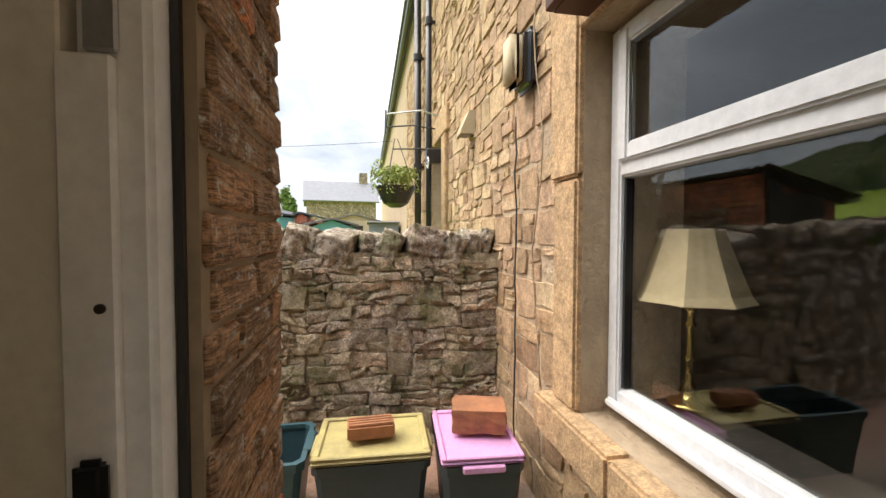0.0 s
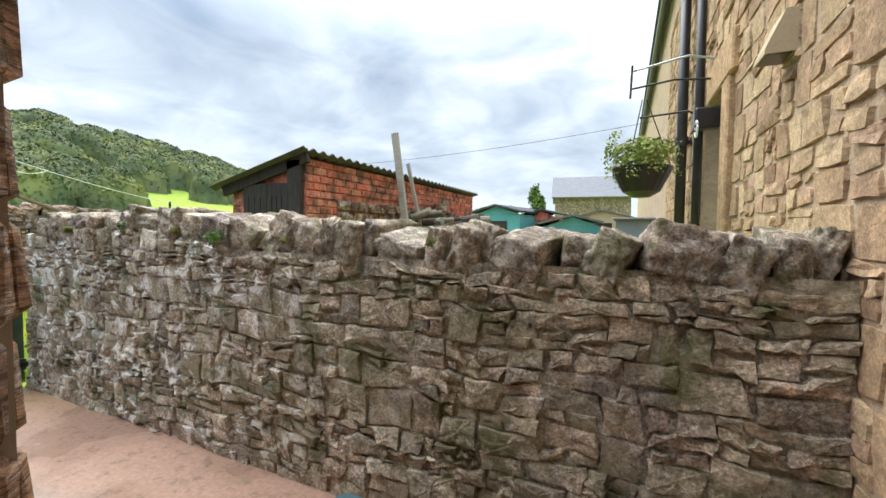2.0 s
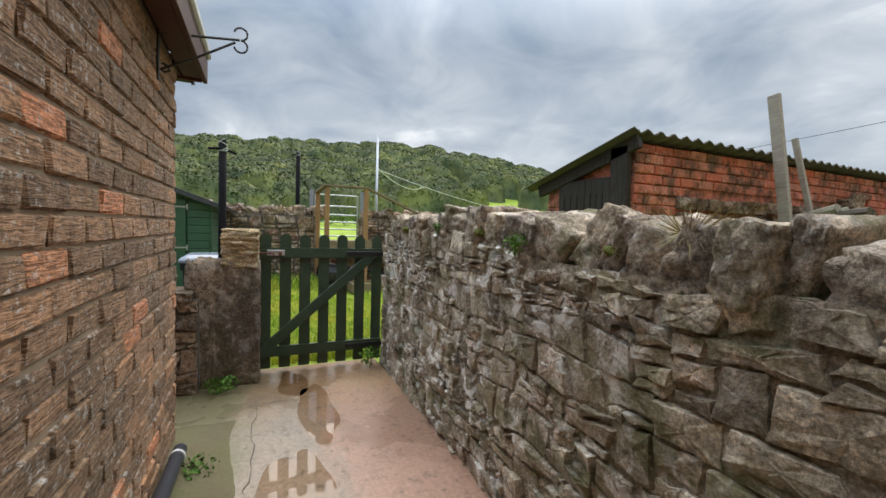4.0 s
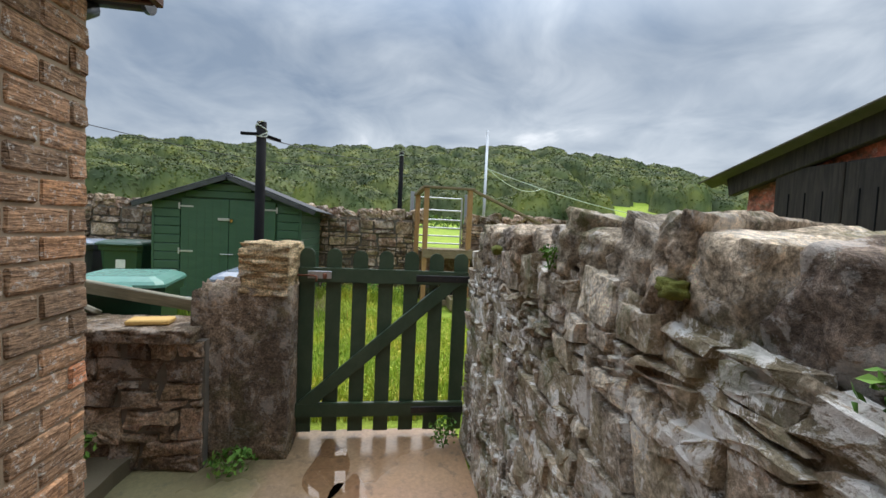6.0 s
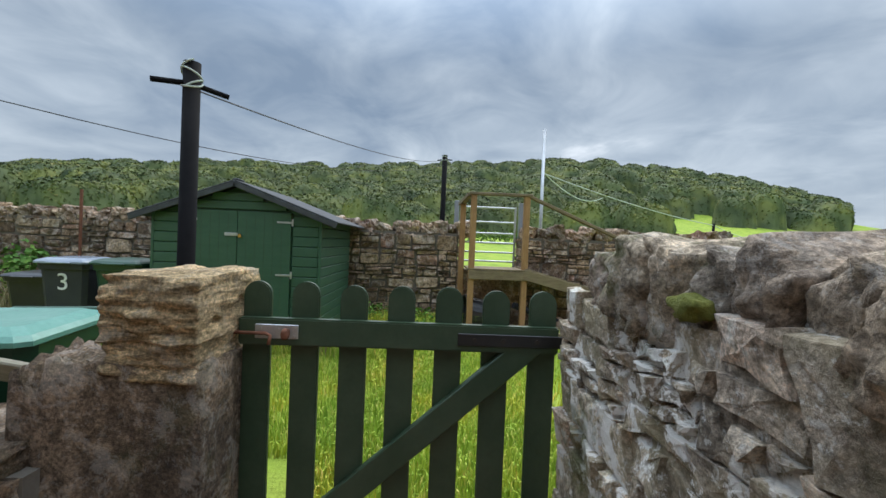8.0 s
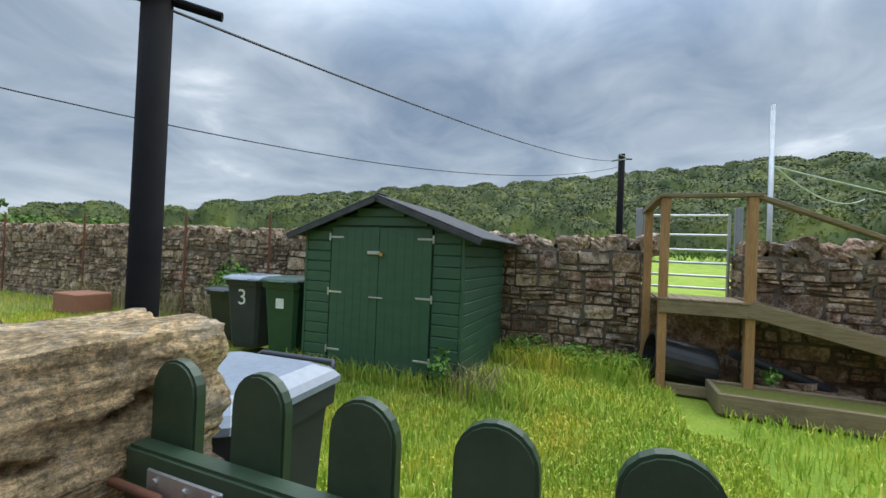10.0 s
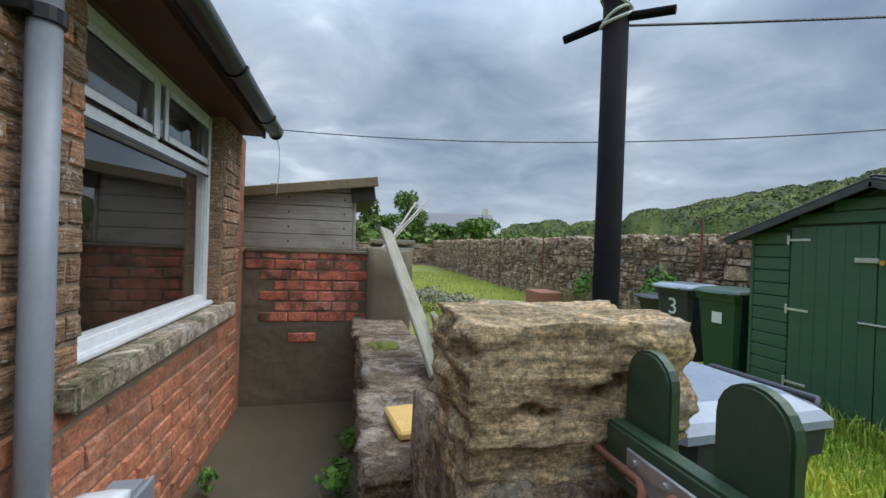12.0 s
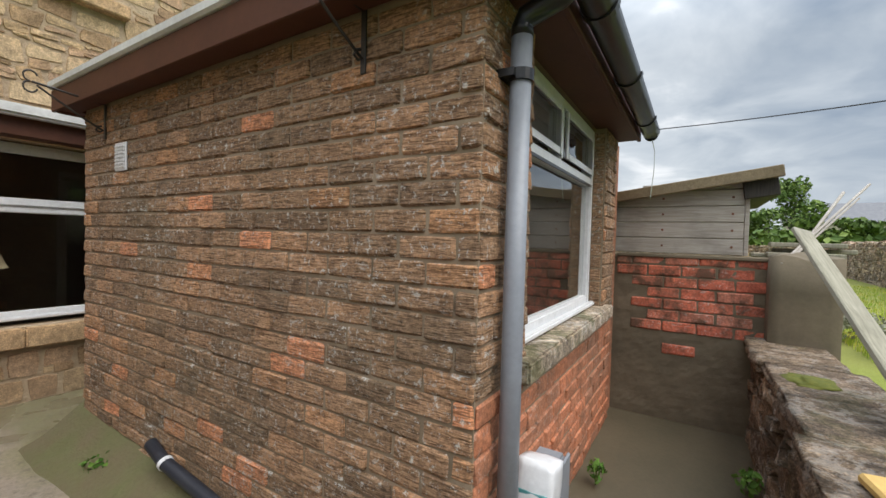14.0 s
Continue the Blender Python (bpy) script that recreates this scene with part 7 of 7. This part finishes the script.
def build_outbuilding():
    o = thing("brick_outbuilding", pose(0, 0, 0), "red brick and stone outbuilding with black doors and a corrugated roof", "outbuilding")
    X0, X1, Y0, Y1 = -2.25, -1.15, 4.45, 9.7
    zl, zr = 1.82, 2.1
    part("core", box(B(), X0, X1 - 0.01, Y0 + 0.01, Y1, -0.1, zl), "redbrick", o)
    bm = B()
    pr = [(X0, zl), (X1 - 0.01, zl), (X1 - 0.01, zr), (X0, zl + 0.01)]
    a = [bm.verts.new((x, Y0 + 0.01, z)) for x, z in pr]
    b = [bm.verts.new((x, Y1, z)) for x, z in pr]
    bm.faces.new(a), bm.faces.new(b[::-1])
    for i in range(4):
        j = (i + 1) % 4
        bm.faces.new((a[j], a[i], b[i], b[j]))
    bmesh.ops.recalc_face_normals(bm, faces=bm.faces)
    part("wall_head", bm, "redbrick", o)
    lump = lambda a: 1.74 + 0.25 * noise.noise((a * 1.3, 7.0, 0))
    brick_wall(o, (X1, Y0, 0.0), 90, Y1 - Y0, 0.85, 2.13, "redbrick", 81, skip=lambda a, b, v: 0.55 < a < 3.9 and v < lump(a), limit=250)
    rubble_face(o, (X1 + 0.012, Y0 + 0.5, 0.85), (0, 1, 0), (1, 0, 0), 3.5, 1.2, "wallstone", 82, depth=0.05, skip=lambda u, v: v + 0.85 > lump(u + 0.5) + 0.02, band=(0.14, 0.24), wide=(0.16, 0.36))
    brick_wall(o, (X0, Y0, 0.0), 0, 0.22, 0.6, 1.72, "redbrick", 83)
    # black doors and boards on the front
    for x0, x1 in ((-2.02, -1.66), (-1.655, -1.36)):
        d = part("door", box(B(), x0, x1, Y0 - 0.05, Y0 - 0.01, 0.0, 1.86, 0.006), "darkwood", o, "black boarded door")
        for k in range(1, 4):
            xx = x0 + (x1 - x0) * k / 4
            part("door_groove", box(B(), xx - 0.003, xx + 0.003, Y0 - 0.053, Y0 - 0.0505, 0.02, 1.72), "black", d)
        part("knob", cyl(B(), (x1 - 0.06, Y0 - 0.052, 1.42), (x1 - 0.06, Y0 - 0.065, 1.42), 0.025, n=10), "white", d)
    part("frame_post", box(B(), -1.355, -1.17, Y0 - 0.06, Y0 - 0.005, 0.0, 2.1, 0.006), "darkwood", o)
    run = X1 - X0
    m = Matrix.Translation((X0, Y0 - 0.03, zl)) @ pose(0, 0, 0, 0, -math.degrees(math.atan2(zr - zl, run)))
    part("front_board", box(B(), -0.1, run * 1.1, -0.03, 0.02, -0.06, 0.1, 0.006, m), "darkwood", o)
    # corrugated sheet roof
    vs, fs = [], []
    nx, ny = 8, 150
    for i in range(nx + 1):
        t = i / nx
        x = X0 - 0.25 + (run + 0.33) * t
        z = zl + (x - X0) / run * (zr - zl) + 0.08
        for j in range(ny + 1):
            y = Y0 - 0.15 + (Y1 - Y0 + 0.3) * j / ny
            vs.append((x, y, z + 0.02 * math.sin(j * 1.5)))
    for i in range(nx):
        for j in range(ny):
            k = i * (ny + 1) + j
            fs.append((k, k + ny + 1, k + ny + 2, k + 1))
    rf = raw("roof_sheet", vs, fs, "asbestos", o, True)
    sol = rf.modifiers.new("thickness", "SOLIDIFY")
    sol.thickness = 0.012
    # heap of stone and leaning timbers in front
    rnd = random.Random(12)
    for k in range(34):
        y, z = 6.0 + rnd.uniform(0, 3.2), 1.15 + rnd.uniform(0, 0.45)
        tagged(obj("heaped_log", cyl(B(), (-0.95 + rnd.uniform(-0.1, 0.25), y, z), (-0.6 + rnd.uniform(-0.1, 0.3), y + rnd.uniform(-0.2, 0.2), z + rnd.uniform(-0.05, 0.1)), rnd.uniform(0.03, 0.07), n=8), "bark" if k % 3 else "oldwood"), "cut log in the heap beside the brick outbuilding", "log", "log heap")
    tagged(obj("log_heap_base", boulder(B(), (-0.75, 7.6, 0.55), (0.9, 3.6, 1.25), 6, None, 0.12, 0.8), "wallstone"), "heap of stones under the logs", "heap")
    plank((-0.8, 6.15, 0.9), (-1.0, 6.05, 2.72), 0.1, 0.05, "greywood", "tall grey timber leaning on the brick outbuilding", 60)
    plank((-0.72, 6.55, 0.9), (-0.98, 6.4, 2.35), 0.05, 0.04, "greywood", "grey timber batten leaning on the brick outbuilding", 60)


build_outbuilding()


def simple_shed(x, y, w, d, h, mat, roofmat, label, turn=0):
    s = thing("garden_shed", pose(x, y, 0, 0, 0, turn), label, "shed", "distant garden sheds")
    part("wall", box(B(), -w / 2, w / 2, -d / 2, d / 2, -0.1, h, 0.01), mat, s)
    for sg in (-1, 1):
        m = Matrix.Translation((0, 0, h + 0.25)) @ pose(0, 0, 0, 0, sg * 14, 0)
        part("roof", box(B(), 0 if sg > 0 else -w * 0.56, w * 0.56 if sg > 0 else 0, -d * 0.55, d * 0.55, 0, 0.05, 0.0, m), roofmat, s)
    bm = B()
    v = [bm.verts.new(p) for p in ((-w / 2, -d / 2, h), (w / 2, -d / 2, h), (0, -d / 2, h + 0.24))]
    bm.faces.new(v)
    part("gable", bm, mat, s)
    part("door", box(B(), -0.35, 0.35, -d / 2 - 0.03, -d / 2 - 0.005, 0, h * 0.9, 0.005), "darkwood", s)
    return s


simple_shed(-1.2, 13.6, 1.5, 2.2, 1.85, "tealpaint", "felt", "turquoise painted garden shed far behind the wall", -12)
simple_shed(-0.2, 14.4, 1.0, 2.0, 1.75, "redbrick", "felt", "small brick garden shed behind the wall", -5)
simple_shed(0.55, 12.5, 1.3, 2.0, 1.5, "tealpaint", "slate", "low turquoise shed with a grey roof behind the wall", 15)
simple_shed(1.0, 18.5, 2.4, 2.5, 1.9, "stucco", "slate", "cream rendered garden store behind the wall", 10)
hb = thing("summer_house", pose(2.3, 11.5, 0), "pale blue low garden building behind the wall", "shed")
part("wall", box(B(), -0.5, 0.25, -0.8, 0.8, 0, 1.62), "binlid", hb)
part("roof", box(B(), -0.55, 0.28, -0.9, 0.9, 1.624, 1.68, 0.02), "slate", hb)


def far_house(x, y, w, d, eave, ridge, wall, label, turn=0, n=3):
    z = land(x, y)
    h = thing("house", pose(x, y, z, 0, 0, turn), label, "house", "distant houses")
    part("wall", box(B(), -w / 2, w / 2, -d / 2, d / 2, -1, eave), wall, h)
    for sg in (-1, 1):
        ang = math.degrees(math.atan2(ridge - eave, d / 2))
        ln = math.hypot(ridge - eave, d / 2) + 0.3
        m = Matrix.Translation((0, 0, ridge)) @ pose(0, 0, 0, -sg * ang)
        part("roof", box(B(), -w / 2 - 0.3, w / 2 + 0.3, 0 if sg > 0 else -ln, ln if sg > 0 else 0, 0, 0.15, 0, m), "slate", h)
    for sx in (-1, 1):
        bm = B()
        v = [bm.verts.new(p) for p in ((sx * w / 2, -d / 2, eave), (sx * w / 2, d / 2, eave), (sx * w / 2, 0, ridge))]
        bm.faces.new(v)
        part("gable", bm, wall, h)
    part("chimney", box(B(), w / 2 - 1.2, w / 2 - 0.4, -0.4, 0.4, ridge - 0.3, ridge + 1.1), wall, h)
    for k in range(n):
        xx = -w / 2 + (k + 0.5) * w / n
        wd = part("window", box(B(), xx - 0.5, xx + 0.5, -d / 2 - 0.04, -d / 2 - 0.005, 1.0, 2.2), "whitepaint", h)
        part("pane", box(B(), xx - 0.42, xx + 0.42, -d / 2 - 0.06, -d / 2 - 0.042, 1.08, 2.12), "blackplastic", wd)
    return h


far_house(-1.2, 44.0, 6.5, 7.0, 4.1, 6.2, "shaftstone", "brown brick house with a grey slate roof across the gardens", 8)
far_house(-18.0, -62.0, 14.0, 8.0, 3.2, 5.4, "stucco", "pale house with a slate roof beyond the far hedges", 170)


def tree(x, y, h, r, label, mat="hedge", seed=1, n=2200, size=0.13, tall=1.0, kind="tree"):
    z = land(x, y)
    t = thing(kind, pose(x, y, z - 0.05), label, kind, "garden trees")
    rnd = random.Random(seed)
    part("trunk", cyl(B(), (0, 0, 0), (0, 0, h * 0.55), 0.035 * h, 0.015 * h, 8), "bark", t)
    for k in range(5):
        a = k * 1.3 + seed
        part("limb", cyl(B(), (0, 0, h * (0.25 + 0.06 * k)), (r * 0.6 * math.cos(a), r * 0.6 * math.sin(a), h * (0.5 + 0.07 * k)), 0.012 * h, 0.004 * h, 6), "bark", t)
    vs, fs = [], []
    for k in range(9):
        a, q = rnd.uniform(0, 6.28), rnd.uniform(0.2, 0.62)
        leaf_cloud(rnd, (r * q * math.cos(a), r * q * math.sin(a), h * rnd.uniform(0.35, 0.86)), (r * 0.5, r * 0.5, h * 0.17 * tall), n // 9, size, vs, fs, 0.45)
    raw("crown", vs, fs, mat, t)
    return t


for k, (a, d, h, r) in enumerate(((163, 42, 4.2, 2.4), (167, 48, 3.8, 2.6), (171, 45, 5.0, 1.9), (172.5, 56, 8.0, 1.9), (175, 52, 4.8, 3.2), (178, 55, 7.4, 1.6), (181, 44, 4.0, 3.0), (185, 50, 5.0, 3.0), (189, 46, 4.2, 2.6), (193, 42, 4.6, 2.6), (157, 50, 3.2, 2.0), (153, 55, 3.5, 2.2), (197, 40, 4.2, 2.8))):
    x, y = -3 - d * math.sin(radians(a)), 2 + d * math.cos(radians(a))
    tree(x, y, h, r, "leafy green tree beyond the far garden wall", "hedge", 20 + k, 1500, 0.2)
tree(-4.6, 36.0, 5.4, 0.9, "small dark conifer beside the far house", "hedge", 4, 1200, 0.14, 1.3)
tree(-2.6, 17.0, 2.6, 1.4, "rounded green shrub behind the brick outbuilding", "weed", 5, 1500, 0.1, kind="shrub")


def build_woods():
    rnd = random.Random(77)
    rng = np.random.default_rng(77)
    # crowns of uneven size that close into one canopy
    H, R = np.arange(43.0, 159.0, 0.32), np.arange(58.0, 222.0, 1.7)
    hh, rr = np.meshgrid(H, R, indexing="ij")
    gx, gy = -3 - rr * np.sin(np.radians(hh)), 2 + rr * np.cos(np.radians(hh))
    ground_z = np.array([[land(x, y) for x, y in zip(a, b)] for a, b in zip(gx, gy)])
    up = np.full(gx.shape, -1.5)
    n = 1150
    th = rng.uniform(44, 158, n)
    lo = np.where(th > 132, 125, np.where(th > 62, 68, 130)) + 8 * np.sin(th * 0.7) + 5 * np.sin(th * 2.1)
    lo = np.maximum(lo, 67)
    tr = lo + (220 - lo) * rng.random(n) ** 0.8
    tx, ty = -3 - tr * np.sin(np.radians(th)), 2 + tr * np.cos(np.radians(th))
    tall, wide = rng.uniform(4.5, 9.0, n) * np.where(tr < 95, 0.75, 1.0), rng.uniform(3.4, 7.0, n)
    for k in range(n):
        d = ((gx - tx[k]) ** 2 + (gy - ty[k]) ** 2) / wide[k] ** 2
        dome = tall[k] * (0.35 + 0.65 * np.clip(1 - d * d, 0, 1) ** 0.6)
        up = np.where(d < 1, np.maximum(up, dome), up)
    top = ground_z + up
    vs = np.stack((gx, gy, top), -1).reshape(-1, 3)
    nr = len(R)
    ii, jj = np.meshgrid(np.arange(len(H) - 1), np.arange(nr - 1), indexing="ij")
    q = (ii * nr + jj).ravel()
    fs = np.stack((q, q + nr, q + nr + 1, q + 1), -1)
    wood = tagged(raw("woodland", vs.tolist(), fs.tolist(), "wood_far", None, True), "dense green broadleaved wood covering the hillside", "woodland", kind="stuff")
    # leaf clumps all over it
    c = 300000
    fi, fj = rng.uniform(0, len(H) - 1.01, c), (len(R) - 1.01) * rng.random(c) ** 1.35
    a, b = fi.astype(int), fj.astype(int)
    u, w = fi - a, fj - b

    def blend(g):
        return (g[a, b] * (1 - u) + g[a + 1, b] * u) * (1 - w) + (g[a, b + 1] * (1 - u) + g[a + 1, b + 1] * u) * w

    keep = blend(up) > 0.6
    p = np.stack((blend(gx), blend(gy), blend(top)), -1)[keep]
    dist = np.hypot(p[:, 0] + 3, p[:, 1] - 2)
    p[:, 2] += rng.uniform(-0.25, 0.35, len(p))
    s = (0.14 + 0.0019 * dist) * rng.uniform(0.6, 1.4, len(p))
    grid = np.stack((gx, gy, top), -1)
    nrm = np.cross(np.gradient(grid, axis=0), np.gradient(grid, axis=1))
    nrm /= np.linalg.norm(nrm, axis=2)[:, :, None]
    nrm *= np.sign(nrm[:, :, 2:3])
    face = nrm[a, b][keep] + 0.45 * rng.normal(size=(len(p), 3))
    d1 = np.cross(face, rng.normal(size=(len(p), 3)))
    d1 /= np.linalg.norm(d1, axis=1)[:, None]
    d2 = np.cross(face, d1)
    d2 /= np.linalg.norm(d2, axis=1)[:, None]
    quad = np.stack((p - d1 * s[:, None], p - d2 * s[:, None] * 0.6, p + d1 * s[:, None], p + d2 * s[:, None] * 0.6), 1).reshape(-1, 3)
    raw("leaves", quad.tolist(), np.arange(len(quad)).reshape(-1, 4).tolist(), "wood_far", wood)
    hv, hf = [], []
    for k in range(260):
        h = rnd.uniform(140, 215)
        r = 60 + rnd.uniform(0, 30) + 20 * math.sin(h * 0.1)
        x, y = -3 - r * math.sin(radians(h)), 2 + r * math.cos(radians(h))
        leaf_cloud(rnd, (x, y, land(x, y) + 1.1), (1.8, 1.8, rnd.uniform(1.0, 1.9)), 60, 0.32, hv, hf, 0.6)
    for k in range(70):
        h = 52 + k * 1.2
        r = 58 + 4 * math.sin(k)
        x, y = -3 - r * math.sin(radians(h)), 2 + r * math.cos(radians(h))
        if 66 < h < 100:
            leaf_cloud(rnd, (x, y, land(x, y) + 0.7), (1.6, 1.6, 1.0), 60, 0.25, hv, hf, 0.6)
    tagged(raw("hedgerows", hv, hf, "hedge"), "leafy hedges along the far fields", "hedge", kind="stuff")


build_woods()

# ---- grass and weeds ----


def grass(name, areas, mat, label, seed):
    """areas: x0, x1, y0, y1, count, height."""
    rng = np.random.default_rng(seed)
    vs, fs = [], []
    for x0, x1, y0, y1, n, h in areas:
        x, y = rng.uniform(x0, x1, n), rng.uniform(y0, y1, n)
        a, hh = rng.uniform(0, 6.283, n), h * rng.uniform(0.5, 1.4, n)
        w, lean = 0.004 + 0.004 * rng.random(n), rng.uniform(0.1, 0.8, n)
        la = rng.uniform(0, 6.283, n)
        for i in range(n):
            cx, sx = math.cos(a[i]) * w[i], math.sin(a[i]) * w[i]
            lx, ly = math.cos(la[i]) * lean[i] * hh[i], math.sin(la[i]) * lean[i] * hh[i]
            k = len(vs)
            vs += [(x[i] - cx, y[i] - sx, -0.03), (x[i] + cx, y[i] + sx, -0.03), (x[i] + lx * 0.4 + cx * 0.7, y[i] + ly * 0.4 + sx * 0.7, hh[i] * 0.6), (x[i] + lx * 0.4 - cx * 0.7, y[i] + ly * 0.4 - sx * 0.7, hh[i] * 0.6), (x[i] + lx, y[i] + ly, hh[i] * (1 - 0.3 * lean[i]))]
            fs += [(k, k + 1, k + 2, k + 3), (k + 3, k + 2, k + 4)]
    tagged(raw(name, vs, fs, mat), label, "grass", kind="stuff")


grass("lawn_grass", [(-6.3, -2.95, 1.55, 3.4, 24000, 0.055), (-8.1, -6.2, 0.9, 3.0, 9000, 0.1), (-6.3, -3.9, -1.5, 1.6, 17000, 0.055), (-8.1, -2.95, 3.4, 7.0, 9000, 0.1), (-8.0, -4.0, -8.0, -2.6, 16000, 0.06), (-8.0, -3.0, -20.0, -8.0, 9000, 0.07)], "blade", "wet bright green lawn grass", 1)
grass("long_grass", [(-6.9, -6.0, 0.85, 1.7, 700, 0.22), (-8.1, -7.4, 0.9, 2.8, 1800, 0.3), (-6.35, -6.1, -1.3, 0.9, 900, 0.2), (-6.5, -5.0, -5.0, -3.5, 900, 0.35), (-5.2, -4.0, -4.4, -2.5, 500, 0.25)], "blade", "long rough grass against the shed and wall", 2)
grass("dry_grass", [(-6.5, -6.1, 0.8, 1.3, 200, 0.34), (-8.0, -7.3, -4.4, -3.0, 500, 0.7), (-8.0, -7.5, -9.0, -5.5, 500, 0.6)], "straw", "dry straw-coloured grass stems", 3)


def weed(x, y, z, r, h, n, size, label, mat="weed", seed=1):
    w = thing("weed", pose(x, y, z), label, "weed", "weeds")
    rnd = random.Random(seed)
    for k in range(4):
        a = k * 1.6 + seed
        part("stem", tube(B(), [(0, 0, 0), (r * 0.3 * math.cos(a), r * 0.3 * math.sin(a), h * 0.5), (r * 0.6 * math.cos(a), r * 0.6 * math.sin(a), h * 0.9)], 0.003, 5), mat, w)
    vs, fs = [], []
    leaf_cloud(rnd, (0, 0, h * 0.55), (r, r, h * 0.5), n, size, vs, fs, 0.2)
    raw("leaves", vs, fs, mat, w)


for k, (x, y, r, h) in enumerate(((-4.4, -5.5, 0.5, 0.5), (-4.8, -5.1, 0.35, 0.4), (-4.05, -6.6, 0.5, 0.5))):
    weed(x, y, 0, r, h, 900, 0.03, "grey-green lavender bush in the rough lawn", "lavender", 80 + k)


WEEDS = [(-6.15, 0.75, 0, 0.14, 0.45, 90, 0.03), (-7.9, 1.3, 0, 0.35, 0.4, 260, 0.03), (-7.9, 2.0, 0, 0.4, 0.36, 260, 0.03), (-7.85, 2.6, 0, 0.3, 0.3, 180, 0.03),
         (-2.22, 0.05, 0.09, 0.12, 0.2, 120, 0.022), (-2.25, 0.6, 0.09, 0.1, 0.18, 90, 0.02), (-2.28, -0.45, 0.09, 0.07, 0.15, 60, 0.02), (-1.56, -0.1, 0.09, 0.05, 0.15, 50, 0.018),
         (-2.3, 1.35, 0.0, 0.14, 0.12, 160, 0.016), (-2.5, 2.6, 0.0, 0.1, 0.2, 160, 0.014), (0.9, 1.3, 0.0, 0.1, 0.12, 70, 0.018), (0.2, 1.28, 0.0, 0.12, 0.1, 120, 0.014), (-0.6, 1.34, 0.0, 0.16, 0.1, 160, 0.013), (-1.1, 1.3, 0.0, 0.14, 0.09, 140, 0.013),
         (-0.2, 2.66, 1.24, 0.06, 0.1, 160, 0.008), (-1.15, 2.69, 1.32, 0.045, 0.08, 90, 0.007), (-7.9, -4.2, 0, 0.4, 1.1, 420, 0.05), (-3.05, -0.2, 0.0, 0.3, 0.7, 200, 0.03), (-7.9, -6.6, 0, 0.35, 0.9, 300, 0.05), (-7.6, 3.95, 0.1, 0.1, 0.3, 60, 0.025)]
for k, wd in enumerate(WEEDS):
    weed(*wd, "small green leafy weed growing at the stone wall", seed=k + 1)
for k, (x, y, z, s) in enumerate(((-1.9, 2.73, 1.34, 0.07), (-0.6, 2.7, 1.34, 0.06), (0.3, 2.715, 1.29, 0.06), (1.2, 2.69, 1.3, 0.08))):
    m = thing("moss_patch", pose(x, y, z), "yellow-green moss clump on the coping stones", "moss", "moss clumps")
    part("moss", boulder(B(), (0, 0, 0), (s, s * 0.7, s * 0.6), 60 + k, None, 0.4, 0.2), "moss", m, smooth=True)
st = thing("dry_grass_tuft", pose(0.55, 2.74, 1.36), "straw tuft of dead grass on the coping", "grass")
vs, fs = [], []
rr = random.Random(4)
for k in range(160):
    a, l = rr.uniform(0, 6.28), rr.uniform(0.08, 0.24)
    b = len(vs)
    vs += [(0.03 * math.cos(a), 0.03 * math.sin(a), 0), (0.03 * math.cos(a) + 0.003, 0.03 * math.sin(a) + 0.003, 0), (l * math.cos(a), l * math.sin(a) * 0.7, rr.uniform(-0.08, 0.1))]
    fs.append((b, b + 1, b + 2))
tagged(raw("stems", vs, fs, "straw", st), kind="stuff")
